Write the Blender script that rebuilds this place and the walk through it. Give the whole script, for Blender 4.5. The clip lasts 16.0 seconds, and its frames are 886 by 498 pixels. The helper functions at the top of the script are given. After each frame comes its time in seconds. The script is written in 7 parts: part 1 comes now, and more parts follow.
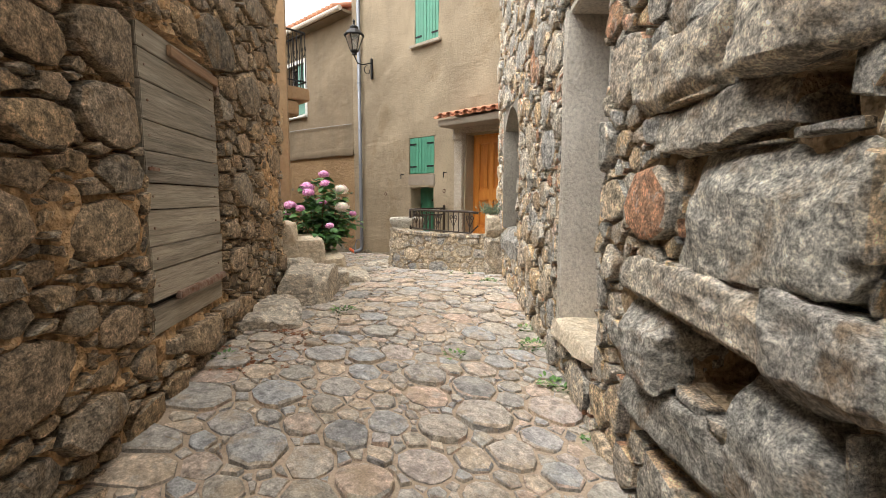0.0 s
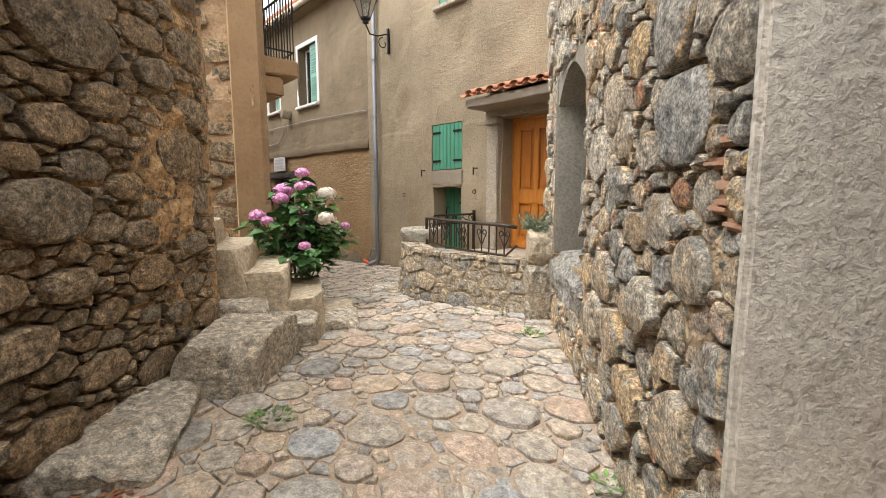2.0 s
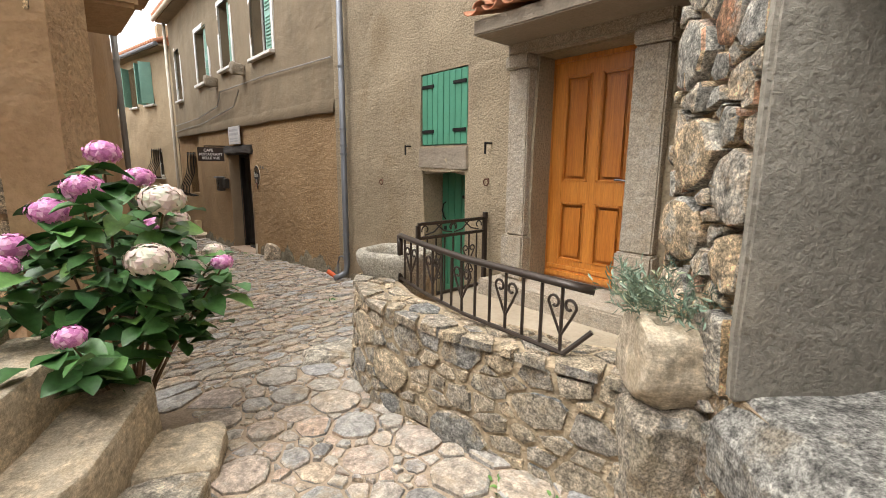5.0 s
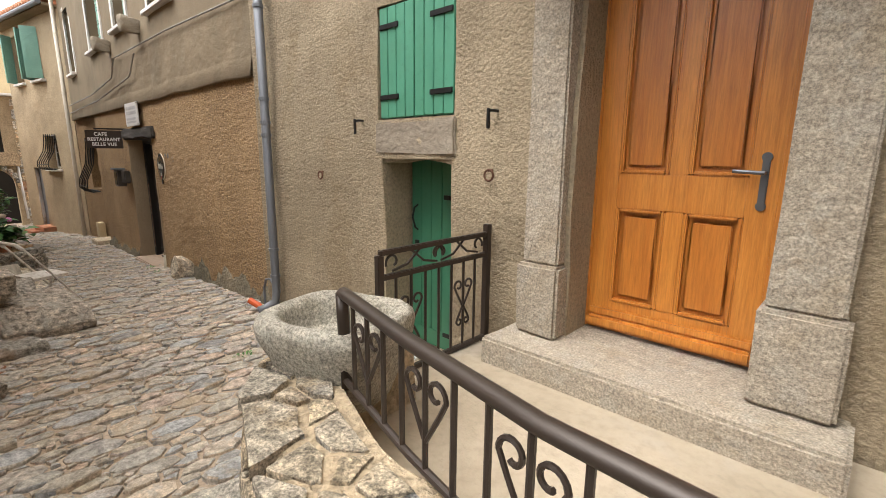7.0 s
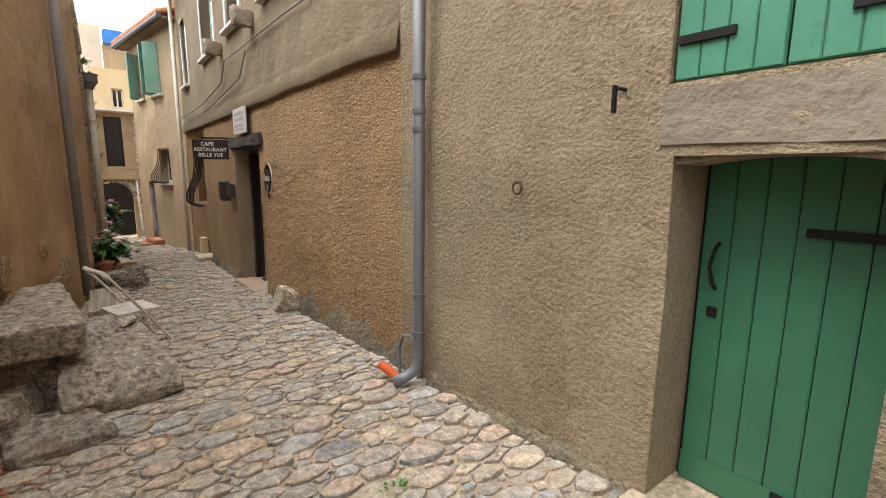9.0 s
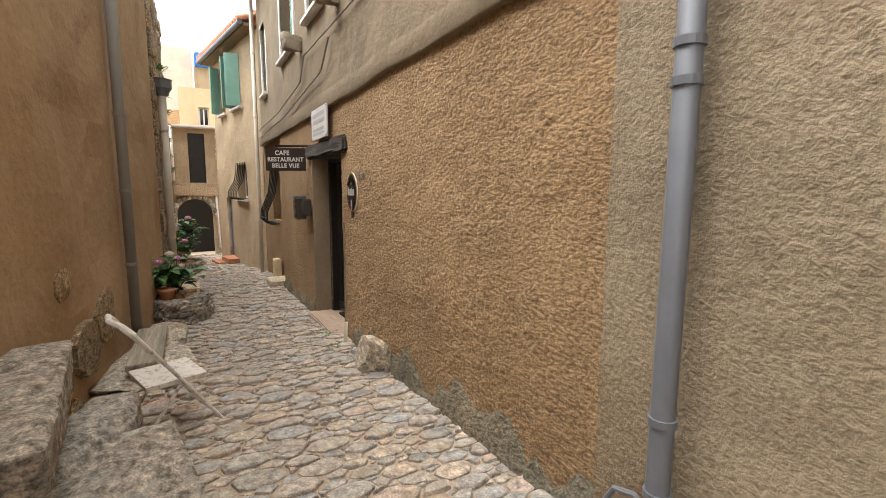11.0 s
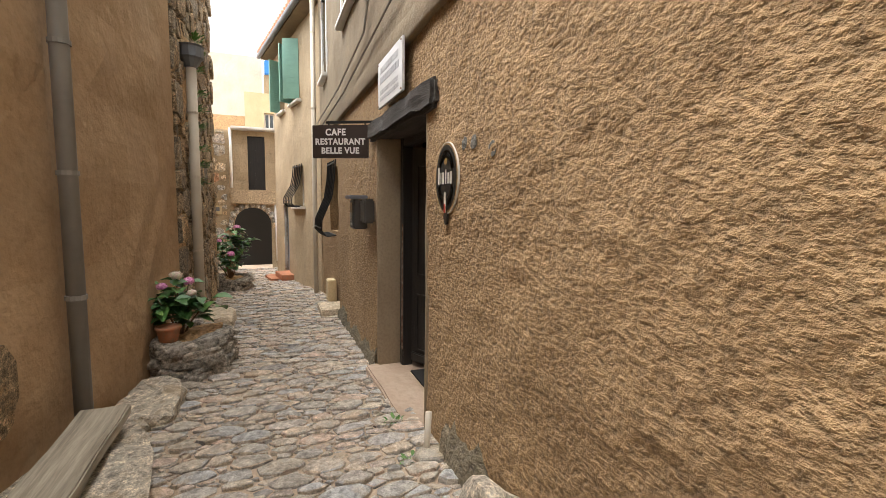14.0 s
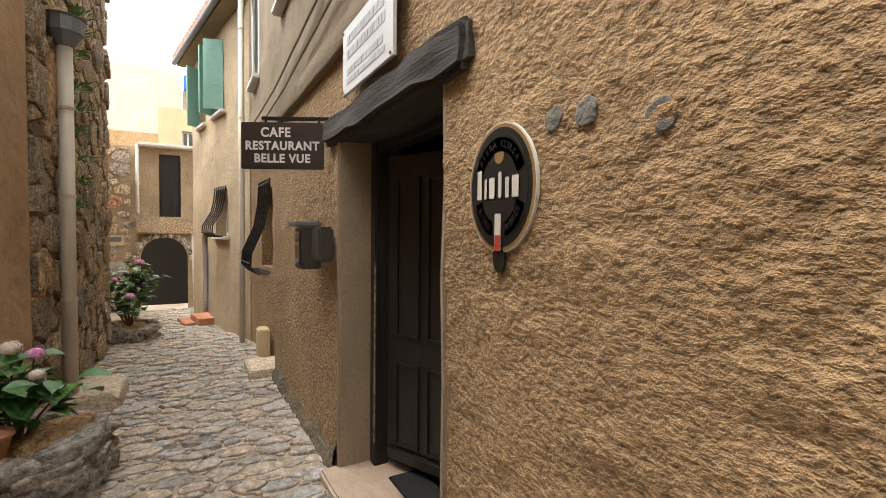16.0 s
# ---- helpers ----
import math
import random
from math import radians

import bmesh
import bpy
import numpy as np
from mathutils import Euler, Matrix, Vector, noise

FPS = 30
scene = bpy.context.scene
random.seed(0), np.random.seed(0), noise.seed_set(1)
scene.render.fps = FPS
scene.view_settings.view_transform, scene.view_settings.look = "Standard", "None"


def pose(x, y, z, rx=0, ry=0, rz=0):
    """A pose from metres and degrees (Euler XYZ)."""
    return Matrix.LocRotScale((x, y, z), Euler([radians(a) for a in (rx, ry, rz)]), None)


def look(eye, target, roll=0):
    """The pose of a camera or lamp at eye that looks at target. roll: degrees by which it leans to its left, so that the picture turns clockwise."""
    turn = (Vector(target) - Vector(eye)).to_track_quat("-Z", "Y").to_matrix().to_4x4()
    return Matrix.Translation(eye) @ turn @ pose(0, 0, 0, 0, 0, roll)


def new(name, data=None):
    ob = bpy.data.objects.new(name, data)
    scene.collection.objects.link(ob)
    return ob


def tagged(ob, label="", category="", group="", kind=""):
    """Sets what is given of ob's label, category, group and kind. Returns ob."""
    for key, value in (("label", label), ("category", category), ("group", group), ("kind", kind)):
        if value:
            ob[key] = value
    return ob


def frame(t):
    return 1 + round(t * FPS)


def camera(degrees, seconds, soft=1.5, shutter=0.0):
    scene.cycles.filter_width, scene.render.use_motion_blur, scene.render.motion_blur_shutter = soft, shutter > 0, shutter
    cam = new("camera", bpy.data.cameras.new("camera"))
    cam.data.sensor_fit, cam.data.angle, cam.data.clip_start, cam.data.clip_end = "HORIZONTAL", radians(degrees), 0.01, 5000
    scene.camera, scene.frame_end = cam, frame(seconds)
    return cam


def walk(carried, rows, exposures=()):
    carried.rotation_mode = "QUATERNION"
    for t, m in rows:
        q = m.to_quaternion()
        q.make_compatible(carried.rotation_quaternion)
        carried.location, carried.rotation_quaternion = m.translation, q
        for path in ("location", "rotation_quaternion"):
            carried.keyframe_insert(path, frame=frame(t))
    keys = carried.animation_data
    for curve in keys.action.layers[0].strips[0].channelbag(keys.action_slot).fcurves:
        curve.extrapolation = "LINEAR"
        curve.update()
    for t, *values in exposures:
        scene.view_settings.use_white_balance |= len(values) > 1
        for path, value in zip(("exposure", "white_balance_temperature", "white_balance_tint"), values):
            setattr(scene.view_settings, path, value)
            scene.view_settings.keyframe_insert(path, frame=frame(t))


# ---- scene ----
cam = camera(88.4, 16.0, 0.7)
METRES, EYE, TILT, LEAN, TURN = 14.0, 1.5, 0.0, 0.0, 42.9
ROWS = [
    (0.0, 0.0, 0.0, 0.0, 0.03, -6.47, -0.24),
    (0.5, 0.004, 0.0341, 0.0036, 1.29, -7.06, -0.25),
    (1.0, 0.0029, 0.0743, 0.003, 3.0, -7.44, -0.11),
    (1.5, 0.0068, 0.1091, 0.0055, 4.05, -7.33, -0.07),
    (2.0, 0.0138, 0.1467, 0.0101, 5.25, -7.24, -0.03),
    (2.5, 0.0162, 0.1802, 0.0128, 7.09, -7.17, -0.08),
    (3.0, 0.022, 0.2149, 0.016, 8.79, -7.08, -0.3),
    (3.5, 0.0188, 0.2442, 0.0171, 9.72, -7.37, -0.28),
    (4.0, 0.011, 0.2771, 0.0193, 9.75, -8.23, -0.42),
    (4.5, 0.007, 0.3124, 0.0214, 8.24, -9.62, -0.43),
    (7.0, -0.0168, 0.4745, 0.0169, 0.48, -11.44, -0.55),
    (7.5, -0.032, 0.5011, 0.016, 2.5, -11.44, -0.57),
    (8.0, -0.0465, 0.534, 0.0144, 4.78, -11.09, -0.56),
    (8.5, -0.0685, 0.556, 0.0124, 7.78, -10.15, -0.49),
    (9.0, -0.0927, 0.5832, 0.0103, 10.15, -9.47, -0.61),
    (9.5, -0.1164, 0.6077, 0.0097, 12.07, -8.92, -0.59),
    (12.0, -0.1905, 0.7305, 0.0023, 22.69, -6.83, -0.36),
    (12.5, -0.2068, 0.7521, 0.0005, 24.53, -6.62, -0.42),
    (13.0, -0.2199, 0.7777, -0.0017, 25.45, -6.43, -0.52),
    (13.5, -0.2384, 0.7973, -0.0045, 26.18, -6.33, -0.53),
    (14.0, -0.2555, 0.8207, -0.0072, 26.09, -5.71, -0.73),
    (14.5, -0.2694, 0.8403, -0.0061, 25.02, -5.29, -0.71),
    (15.0, -0.2887, 0.8565, -0.0066, 23.64, -4.24, -0.65),
    (15.5, -0.3023, 0.8746, -0.0074, 21.2, -2.9, -0.73),
    (16.0, -0.3186, 0.8894, -0.0071, 17.77, -2.03, -0.63),
]
walk(cam, [(t, pose(0, 0, EYE, TILT, LEAN, TURN) @ pose(METRES * x, METRES * y, METRES * z, 90 + pitch, roll, yaw)) for t, x, y, z, yaw, pitch, roll in ROWS], [(0.0, 1.14), (2.5, 1.12), (4.5, 1.14), (7.0, 1.28), (9.0, 1.3), (12.0, 1.64), (16.0, 1.7)])

# ---------------------------------------------------------------- light
world = bpy.data.worlds.new("world")
scene.world = world
world.use_nodes = True
wn, wl = world.node_tree.nodes, world.node_tree.links
sky = wn.new("ShaderNodeTexSky")
sky.sky_type = "NISHITA"
sky.sun_disc = False
sky.sun_elevation, sky.sun_rotation = radians(62), radians(200)
sky.air_density, sky.dust_density, sky.ozone_density = 1.0, 4.0, 1.0
pale = wn.new("ShaderNodeHueSaturation")
pale.inputs["Saturation"].default_value = 0.1
wl.new(sky.outputs["Color"], pale.inputs["Color"])
wl.new(pale.outputs["Color"], wn["Background"].inputs["Color"])
wn["Background"].inputs["Strength"].default_value = 0.225
sun = new("sun", bpy.data.lights.new("sun", "SUN"))
sun.data.energy, sun.data.angle, sun.data.color = 0.8, radians(60), (1.0, 0.91, 0.78)
sun.matrix_world = look((0, 0, 0), (-0.02, 0.16, -0.95))

# ---------------------------------------------------------------- plan helpers
FW, RT = Vector((-0.6807, 0.7325)), Vector((0.7325, 0.6807))


def lane(f, r):
    """A place in the first lane: f metres ahead along it, r metres to its right."""
    p = FW * f + RT * r
    return (p.x, p.y)


GX = [-60, -30, -24, -21.3, -18.5, -17, -15, -13.5, -12.2, -10.7, -9, -8, -6.5, -5.2, -4.4, -3.3, -2.5, -1.7, -1, 3, 30]
GZ = [-1.6, -0.9, -0.68, -0.54, -0.37, -0.32, -0.27, -0.19, -0.09, 0, 0.09, 0.13, 0.23, 0.32, 0.36, 0.41, 0.34, 0.25, 0.18, 0, -0.6]


FINE = np.arange(-60, 30, 0.05)
FINE_Z = sum(np.interp(FINE + d, GX, GZ) for d in (-0.6, -0.2, 0.2, 0.6)) / 4


def ground_z(x, y=0):
    k = (x + 60) / 0.05
    i = max(0, min(len(FINE) - 2, int(k)))
    return float(FINE_Z[i] + (FINE_Z[i + 1] - FINE_Z[i]) * min(1.0, max(0.0, k - i)))


def plane(p0, p1, z=0.0):
    """The frame of a wall from p0 to p1: u along it, v up, w out of its face (to the right of the way)."""
    d = (Vector(p1) - Vector(p0)).normalized()
    return Matrix(((d.x, 0, d.y, p0[0]), (d.y, 0, -d.x, p0[1]), (0, 1, 0, z), (0, 0, 0, 1)))


def span(p0, p1):
    return (Vector(p1) - Vector(p0)).length


def mesh(name, verts, faces, mat, smooth=False):
    me = bpy.data.meshes.new(name)
    me.from_pydata([tuple(v) for v in verts], [], faces)
    me.materials.append(mat)
    if smooth:
        me.shade_smooth()
    return me


def finish(name, bm, mat, smooth=False):
    me = bpy.data.meshes.new(name)
    bmesh.ops.recalc_face_normals(bm, faces=bm.faces)
    bm.to_mesh(me)
    bm.free()
    me.materials.append(mat)
    if smooth:
        me.shade_smooth()
    return me


def part(name, bm, mat, parent=None, label="", smooth=False):
    """Links a bmesh (or a mesh) as one object under a thing or part."""
    me = bm if isinstance(bm, bpy.types.Mesh) else finish(name, bm, mat, smooth)
    ob = new(name, me)
    if parent:
        ob.parent = parent
    return tagged(ob, label)


def thing(name, m, label, category, group="", kind=""):
    ob = new(name)
    ob.empty_display_size = 0.1
    ob.matrix_world = m
    return tagged(ob, label, category, group, kind)


def box(bm, x0, x1, y0, y1, z0, z1, bevel=0.0, m=None, cuts=0, rough=0.0, seg=2):
    """A block with softened, if wanted uneven, edges."""
    g = bmesh.ops.create_cube(bm, size=1, matrix=Matrix.Translation(((x0 + x1) / 2, (y0 + y1) / 2, (z0 + z1) / 2)) @ Matrix.Diagonal((x1 - x0, y1 - y0, z1 - z0, 1)))
    vs = g["verts"]
    if bevel:
        es = list({e for v in vs for e in v.link_edges})
        r = bmesh.ops.bevel(bm, geom=es, offset=bevel, segments=seg, affect="EDGES", clamp_overlap=True)
        vs = list({v for f in r["faces"] for v in f.verts} | {v for v in vs if v.is_valid})
    if cuts:
        es = list({e for v in vs for e in v.link_edges})
        bmesh.ops.subdivide_edges(bm, edges=es, cuts=cuts, use_grid_fill=True)
        vs = list({v for v in bm.verts if v.is_valid}) if rough else vs
    if rough:
        for v in vs:
            q = v.co * 3.1 + Vector((x0 * 7, y0 * 5, z0 * 3))
            v.co += rough * (noise.noise_vector(q) + 0.4 * noise.noise_vector(q * 3.3))
    if m is not None:
        bmesh.ops.transform(bm, matrix=m, verts=[v for v in vs if v.is_valid])
    return vs


def cyl(bm, p, q, r, r2=None, n=12, caps=True):
    p, q = Vector(p), Vector(q)
    d = q - p
    m = Matrix.Translation((p + q) / 2) @ d.to_track_quat("Z", "Y").to_matrix().to_4x4()
    return bmesh.ops.create_cone(bm, cap_ends=caps, segments=n, radius1=r, radius2=r if r2 is None else r2, depth=d.length, matrix=m)["verts"]


def tube(bm, pts, r, n=8, closed=False, flat=1.0):
    """A round (or, with flat, ribbon-like) bar that follows the points."""
    pts = [Vector(p) for p in pts]
    rings, k = [], len(pts)
    last = None
    for i, p in enumerate(pts):
        a = pts[(i - 1) % k] if closed or i else p
        b = pts[(i + 1) % k] if closed or i < k - 1 else p
        d = (b - a).normalized()
        if last is None:
            s = d.cross(Vector((0, 0, 1)))
            if s.length < 0.1:
                s = d.cross(Vector((1, 0, 0)))
        else:
            s = last - d * last.dot(d)
        s.normalize()
        last = s
        t = d.cross(s)
        rr = r[i] if isinstance(r, (list, tuple)) else r
        rings.append([bm.verts.new(p + rr * (math.cos(x) * s * flat + math.sin(x) * t)) for x in (2 * math.pi * j / n for j in range(n))])
    for i in range(k if closed else k - 1):
        a, b = rings[i], rings[(i + 1) % k]
        for j in range(n):
            bm.faces.new((a[j], a[(j + 1) % n], b[(j + 1) % n], b[j]))
    if not closed:
        bm.faces.new(rings[0][::-1])
        bm.faces.new(rings[-1])


def arc(c, r, a0, a1, n, ax=(1, 0, 0), ay=(0, 0, 1), r1=None):
    """Points of an arc or spiral in the plane of ax and ay."""
    c, ax, ay = Vector(c), Vector(ax), Vector(ay)
    out = []
    for i in range(n):
        k = i / (n - 1)
        a, q = radians(a0 + (a1 - a0) * k), r + ((r1 if r1 is not None else r) - r) * k
        out.append(c + q * math.cos(a) * ax + q * math.sin(a) * ay)
    return out


def lathe(bm, profile, c, n=20):
    rings = [[bm.verts.new((c[0] + r * math.cos(2 * math.pi * i / n), c[1] + r * math.sin(2 * math.pi * i / n), c[2] + z)) for i in range(n)] for r, z in profile]
    for a, b in zip(rings, rings[1:]):
        for i in range(n):
            bm.faces.new((a[i], a[(i + 1) % n], b[(i + 1) % n], b[i]))
    bm.faces.new(rings[0][::-1])
    bm.faces.new(rings[-1])


# ---------------------------------------------------------------- materials
def nodes(name, rough=0.9, metal=0.0):
    m = bpy.data.materials.new(name)
    m.use_nodes = True
    b = m.node_tree.nodes["Principled BSDF"]
    b.inputs["Roughness"].default_value, b.inputs["Metallic"].default_value = rough, metal
    return m, m.node_tree.nodes, m.node_tree.links, b


def place(n, l, scale=(1, 1, 1), local=False):
    g = n.new("ShaderNodeTexCoord" if local else "ShaderNodeNewGeometry")
    mp = n.new("ShaderNodeMapping")
    mp.inputs["Scale"].default_value = scale
    l.new(g.outputs["Object" if local else "Position"], mp.inputs["Vector"])
    return mp.outputs["Vector"]


def tex(n, l, vec, scale, detail=4, rough=0.6, kind="noise"):
    if kind == "noise":
        t = n.new("ShaderNodeTexNoise")
        t.inputs["Scale"].default_value, t.inputs["Detail"].default_value, t.inputs["Roughness"].default_value = scale, detail, rough
        l.new(vec, t.inputs["Vector"])
        return t.outputs["Fac"]
    t = n.new("ShaderNodeTexVoronoi")
    t.inputs["Scale"].default_value = scale
    l.new(vec, t.inputs["Vector"])
    return t.outputs["Distance"]


def ramp(n, l, fac, stops):
    r = n.new("ShaderNodeValToRGB")
    e = r.color_ramp.elements
    while len(e) < len(stops):
        e.new(0.5)
    for k, (p, c) in zip(e, stops):
        k.position, k.color = p, (*c, 1)
    l.new(fac, r.inputs["Fac"])
    return r.outputs["Color"]


def mix(n, l, fac, a, b, mode="MIX"):
    m = n.new("ShaderNodeMix")
    m.data_type, m.blend_type = "RGBA", mode
    for sock, val in ((m.inputs[0], fac), (m.inputs[6], a), (m.inputs[7], b)):
        if hasattr(val, "links"):
            l.new(val, sock)
        elif isinstance(val, (int, float)):
            sock.default_value = val
        else:
            sock.default_value = (*val, 1)
    return m.outputs[2]


def calc(n, l, op, a, b):
    m = n.new("ShaderNodeMath")
    m.operation = op
    for sock, val in zip(m.inputs, (a, b)):
        if hasattr(val, "links"):
            l.new(val, sock)
        else:
            sock.default_value = val
    return m.outputs[0]


def relief(n, l, b, pairs):
    """Bumps laid one over another: (height, strength, metres)."""
    prev = None
    for h, s, d in pairs:
        k = n.new("ShaderNodeBump")
        k.inputs["Strength"].default_value, k.inputs["Distance"].default_value = s, d
        l.new(h, k.inputs["Height"])
        if prev:
            l.new(prev, k.inputs["Normal"])
        prev = k.outputs["Normal"]
    l.new(prev, b.inputs["Normal"])


def stone_mat(name, stops, speck=0.8, lichen=(0.5, 0.5, 0.46), rough=0.92, bump=1.0, stain=(0.25, 0.17, 0.09), soft=0.0):
    """Stones whose tone changes from one to the next, with veins, grain, crisp lichen patches and flecks."""
    m, n, l, b = nodes(name, rough)
    v = place(n, l)
    o, g = n.new("ShaderNodeObjectInfo"), n.new("ShaderNodeNewGeometry")
    r = calc(n, l, "FRACT", calc(n, l, "ADD", calc(n, l, "MULTIPLY", o.outputs["Random"], 7.3), g.outputs["Random Per Island"]), 0)
    c = ramp(n, l, r, stops)
    mid, fine = tex(n, l, v, 21, 8, 0.72), tex(n, l, v, 95, 5, 0.75)
    veins = tex(n, l, place(n, l, (1.0, 1.0, 2.6)), 17, 7, 0.7)
    lo, hi = 0.42 + 0.3 * soft, 1.62 - 0.4 * soft
    c = mix(n, l, 1.0, c, ramp(n, l, mid, [(0.38, (lo,) * 3), (0.5, (1.0,) * 3), (0.62, (hi,) * 3)]), "MULTIPLY")
    c = mix(n, l, 1.0, c, ramp(n, l, veins, [(0.38, (0.55 + 0.3 * soft,) * 3), (0.49, (1.0,) * 3), (0.62, (1.25,) * 3)]), "MULTIPLY")
    c = mix(n, l, ramp(n, l, tex(n, l, v, 7.5, 9, 0.7), [(0.53, (0, 0, 0)), (0.6, (0.62,) * 3)]), c, lichen)
    c = mix(n, l, ramp(n, l, tex(n, l, v, 4.1, 8, 0.68), [(0.54, (0, 0, 0)), (0.64, (0.6,) * 3)]), c, stain)
    c = mix(n, l, speck, c, mix(n, l, 1.0, c, ramp(n, l, fine, [(0.38, (0.3,) * 3), (0.5, (1, 1, 1)), (0.62, (1.7,) * 3)]), "MULTIPLY"))
    l.new(c, b.inputs["Base Color"])
    chips = n.new("ShaderNodeTexVoronoi")
    chips.inputs["Scale"].default_value = 16
    warp = n.new("ShaderNodeVectorMath")
    wob = n.new("ShaderNodeTexNoise")
    wob.inputs["Scale"].default_value = 9
    l.new(v, wob.inputs["Vector"])
    scaled = n.new("ShaderNodeVectorMath")
    scaled.operation = "SCALE"
    scaled.inputs["Scale"].default_value = 0.12
    l.new(wob.outputs["Color"], scaled.inputs[0])
    l.new(v, warp.inputs[0])
    l.new(scaled.outputs[0], warp.inputs[1])
    l.new(warp.outputs[0], chips.inputs["Vector"])
    relief(n, l, b, [(chips.outputs["Distance"], 0.5 * bump, 0.02), (tex(n, l, v, 13, 9, 0.68), 0.9 * bump, 0.045), (tex(n, l, v, 70, 6, 0.8), 0.9 * bump, 0.012), (fine, 0.6 * bump, 0.005)])
    return m


def plaster_mat(name, lo, hi, grain=45, bump=0.8, depth=0.02, streak=0.35, stain=(0.1, 0.08, 0.06), patch=None, stretch=(1, 1, 1)):
    """Lime render: thrown or brushed grain with shade painted in its dips, cloudy tone, streaks that run down."""
    m, n, l, b = nodes(name, 0.95)
    v = place(n, l)
    c = ramp(n, l, tex(n, l, v, 1.1, 6, 0.62), [(0.3, lo), (0.7, hi)])
    run = tex(n, l, place(n, l, (1.5, 1.5, 0.45)), 1.3, 6, 0.68)
    c = mix(n, l, ramp(n, l, run, [(0.5, (0, 0, 0)), (0.78, (streak, streak, streak))]), c, stain)
    if patch:
        c = mix(n, l, ramp(n, l, tex(n, l, v, 0.9, 5, 0.6), [(0.55, (0, 0, 0)), (0.62, (0.6, 0.6, 0.6))]), c, patch)
    gv = place(n, l, stretch)
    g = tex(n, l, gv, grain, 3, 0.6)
    # shade of the grain's dips goes into the colour, stronger for deep relief
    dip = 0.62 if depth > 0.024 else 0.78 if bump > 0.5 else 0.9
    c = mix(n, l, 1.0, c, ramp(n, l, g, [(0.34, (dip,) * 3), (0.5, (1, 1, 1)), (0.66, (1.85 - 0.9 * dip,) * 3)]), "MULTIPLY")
    l.new(c, b.inputs["Base Color"])
    relief(n, l, b, [(tex(n, l, v, 6, 4, 0.55), 0.4, 0.05), (tex(n, l, gv, 15, 4, 0.6), 0.5 if depth > 0.016 else 0.2, 0.035), (g, bump, depth), (tex(n, l, v, grain * 2.6, 4, 0.72), 0.7 * bump, 0.007)])
    return m


def wood_mat(name, lo, hi, rough=0.7, along="z", coat=0.0, bump=0.4, vary=0.0):
    m, n, l, b = nodes(name, rough)
    s = {"z": (22, 22, 1.3), "x": (1.3, 22, 22), "y": (22, 1.3, 22)}[along]
    v = place(n, l, s, local=True)
    o = n.new("ShaderNodeObjectInfo")
    shift = n.new("ShaderNodeVectorMath")
    l.new(v, shift.inputs[0])
    cmb = n.new("ShaderNodeCombineXYZ")
    for i in range(3):
        l.new(calc(n, l, "MULTIPLY", o.outputs["Random"], 31.0 + i * 7), cmb.inputs[i])
    l.new(cmb.outputs[0], shift.inputs[1])
    v = shift.outputs[0]
    g = tex(n, l, v, 1.0, 6, 0.65)
    c = ramp(n, l, g, [(0.3, lo), (0.68, hi)])
    if vary:
        c = mix(n, l, vary, c, mix(n, l, 1.0, c, ramp(n, l, o.outputs["Random"], [(0, (0.55, 0.55, 0.55)), (1, (1.4, 1.38, 1.32))]), "MULTIPLY"))
    c = mix(n, l, 1.0, c, ramp(n, l, tex(n, l, v, 5, 4, 0.7), [(0.3, (0.75, 0.75, 0.75)), (0.6, (1.08, 1.08, 1.08))]), "MULTIPLY")
    l.new(c, b.inputs["Base Color"])
    b.inputs["Coat Weight"].default_value, b.inputs["Coat Roughness"].default_value = coat, 0.25
    relief(n, l, b, [(tex(n, l, v, 2.5, 5, 0.7), bump, 0.01)])
    return m


def paint_mat(name, col, rough=0.5, metal=0.0, wear=None, amount=0.25, bump=0.15, vary=0.12):
    m, n, l, b = nodes(name, rough, metal)
    v = place(n, l)
    a = tex(n, l, v, 3, 5, 0.6)
    c = mix(n, l, 1.0, col, ramp(n, l, a, [(0.3, (1 - vary,) * 3), (0.7, (1 + vary,) * 3)]), "MULTIPLY")
    if wear:
        c = mix(n, l, ramp(n, l, tex(n, l, v, 18, 6, 0.75), [(0.6 - amount * 0.4, (0, 0, 0)), (0.68, (0.85, 0.85, 0.85))]), c, wear)
    l.new(c, b.inputs["Base Color"])
    relief(n, l, b, [(tex(n, l, v, 40, 4, 0.6), bump, 0.004)])
    return m


GREY_STONE = [(0.0, (0.22, 0.205, 0.175)), (0.16, (0.48, 0.45, 0.385)), (0.3, (0.66, 0.49, 0.3)), (0.44, (0.36, 0.35, 0.32)), (0.58, (0.62, 0.53, 0.4)), (0.7, (0.44, 0.42, 0.37)), (0.82, (0.64, 0.45, 0.24)), (0.92, (0.5, 0.47, 0.4)), (0.97, (0.5, 0.27, 0.155))]
BROWN_STONE = [(0.0, (0.17, 0.145, 0.11)), (0.2, (0.40, 0.28, 0.165)), (0.4, (0.26, 0.225, 0.175)), (0.6, (0.47, 0.33, 0.185)), (0.8, (0.33, 0.285, 0.22)), (0.95, (0.42, 0.31, 0.2))]
COBBLE = [(0.0, (0.235, 0.23, 0.225)), (0.2, (0.45, 0.385, 0.295)), (0.38, (0.33, 0.325, 0.315)), (0.55, (0.5, 0.4, 0.295)), (0.7, (0.365, 0.345, 0.305)), (0.85, (0.48, 0.355, 0.27)), (0.95, (0.36, 0.36, 0.355))]
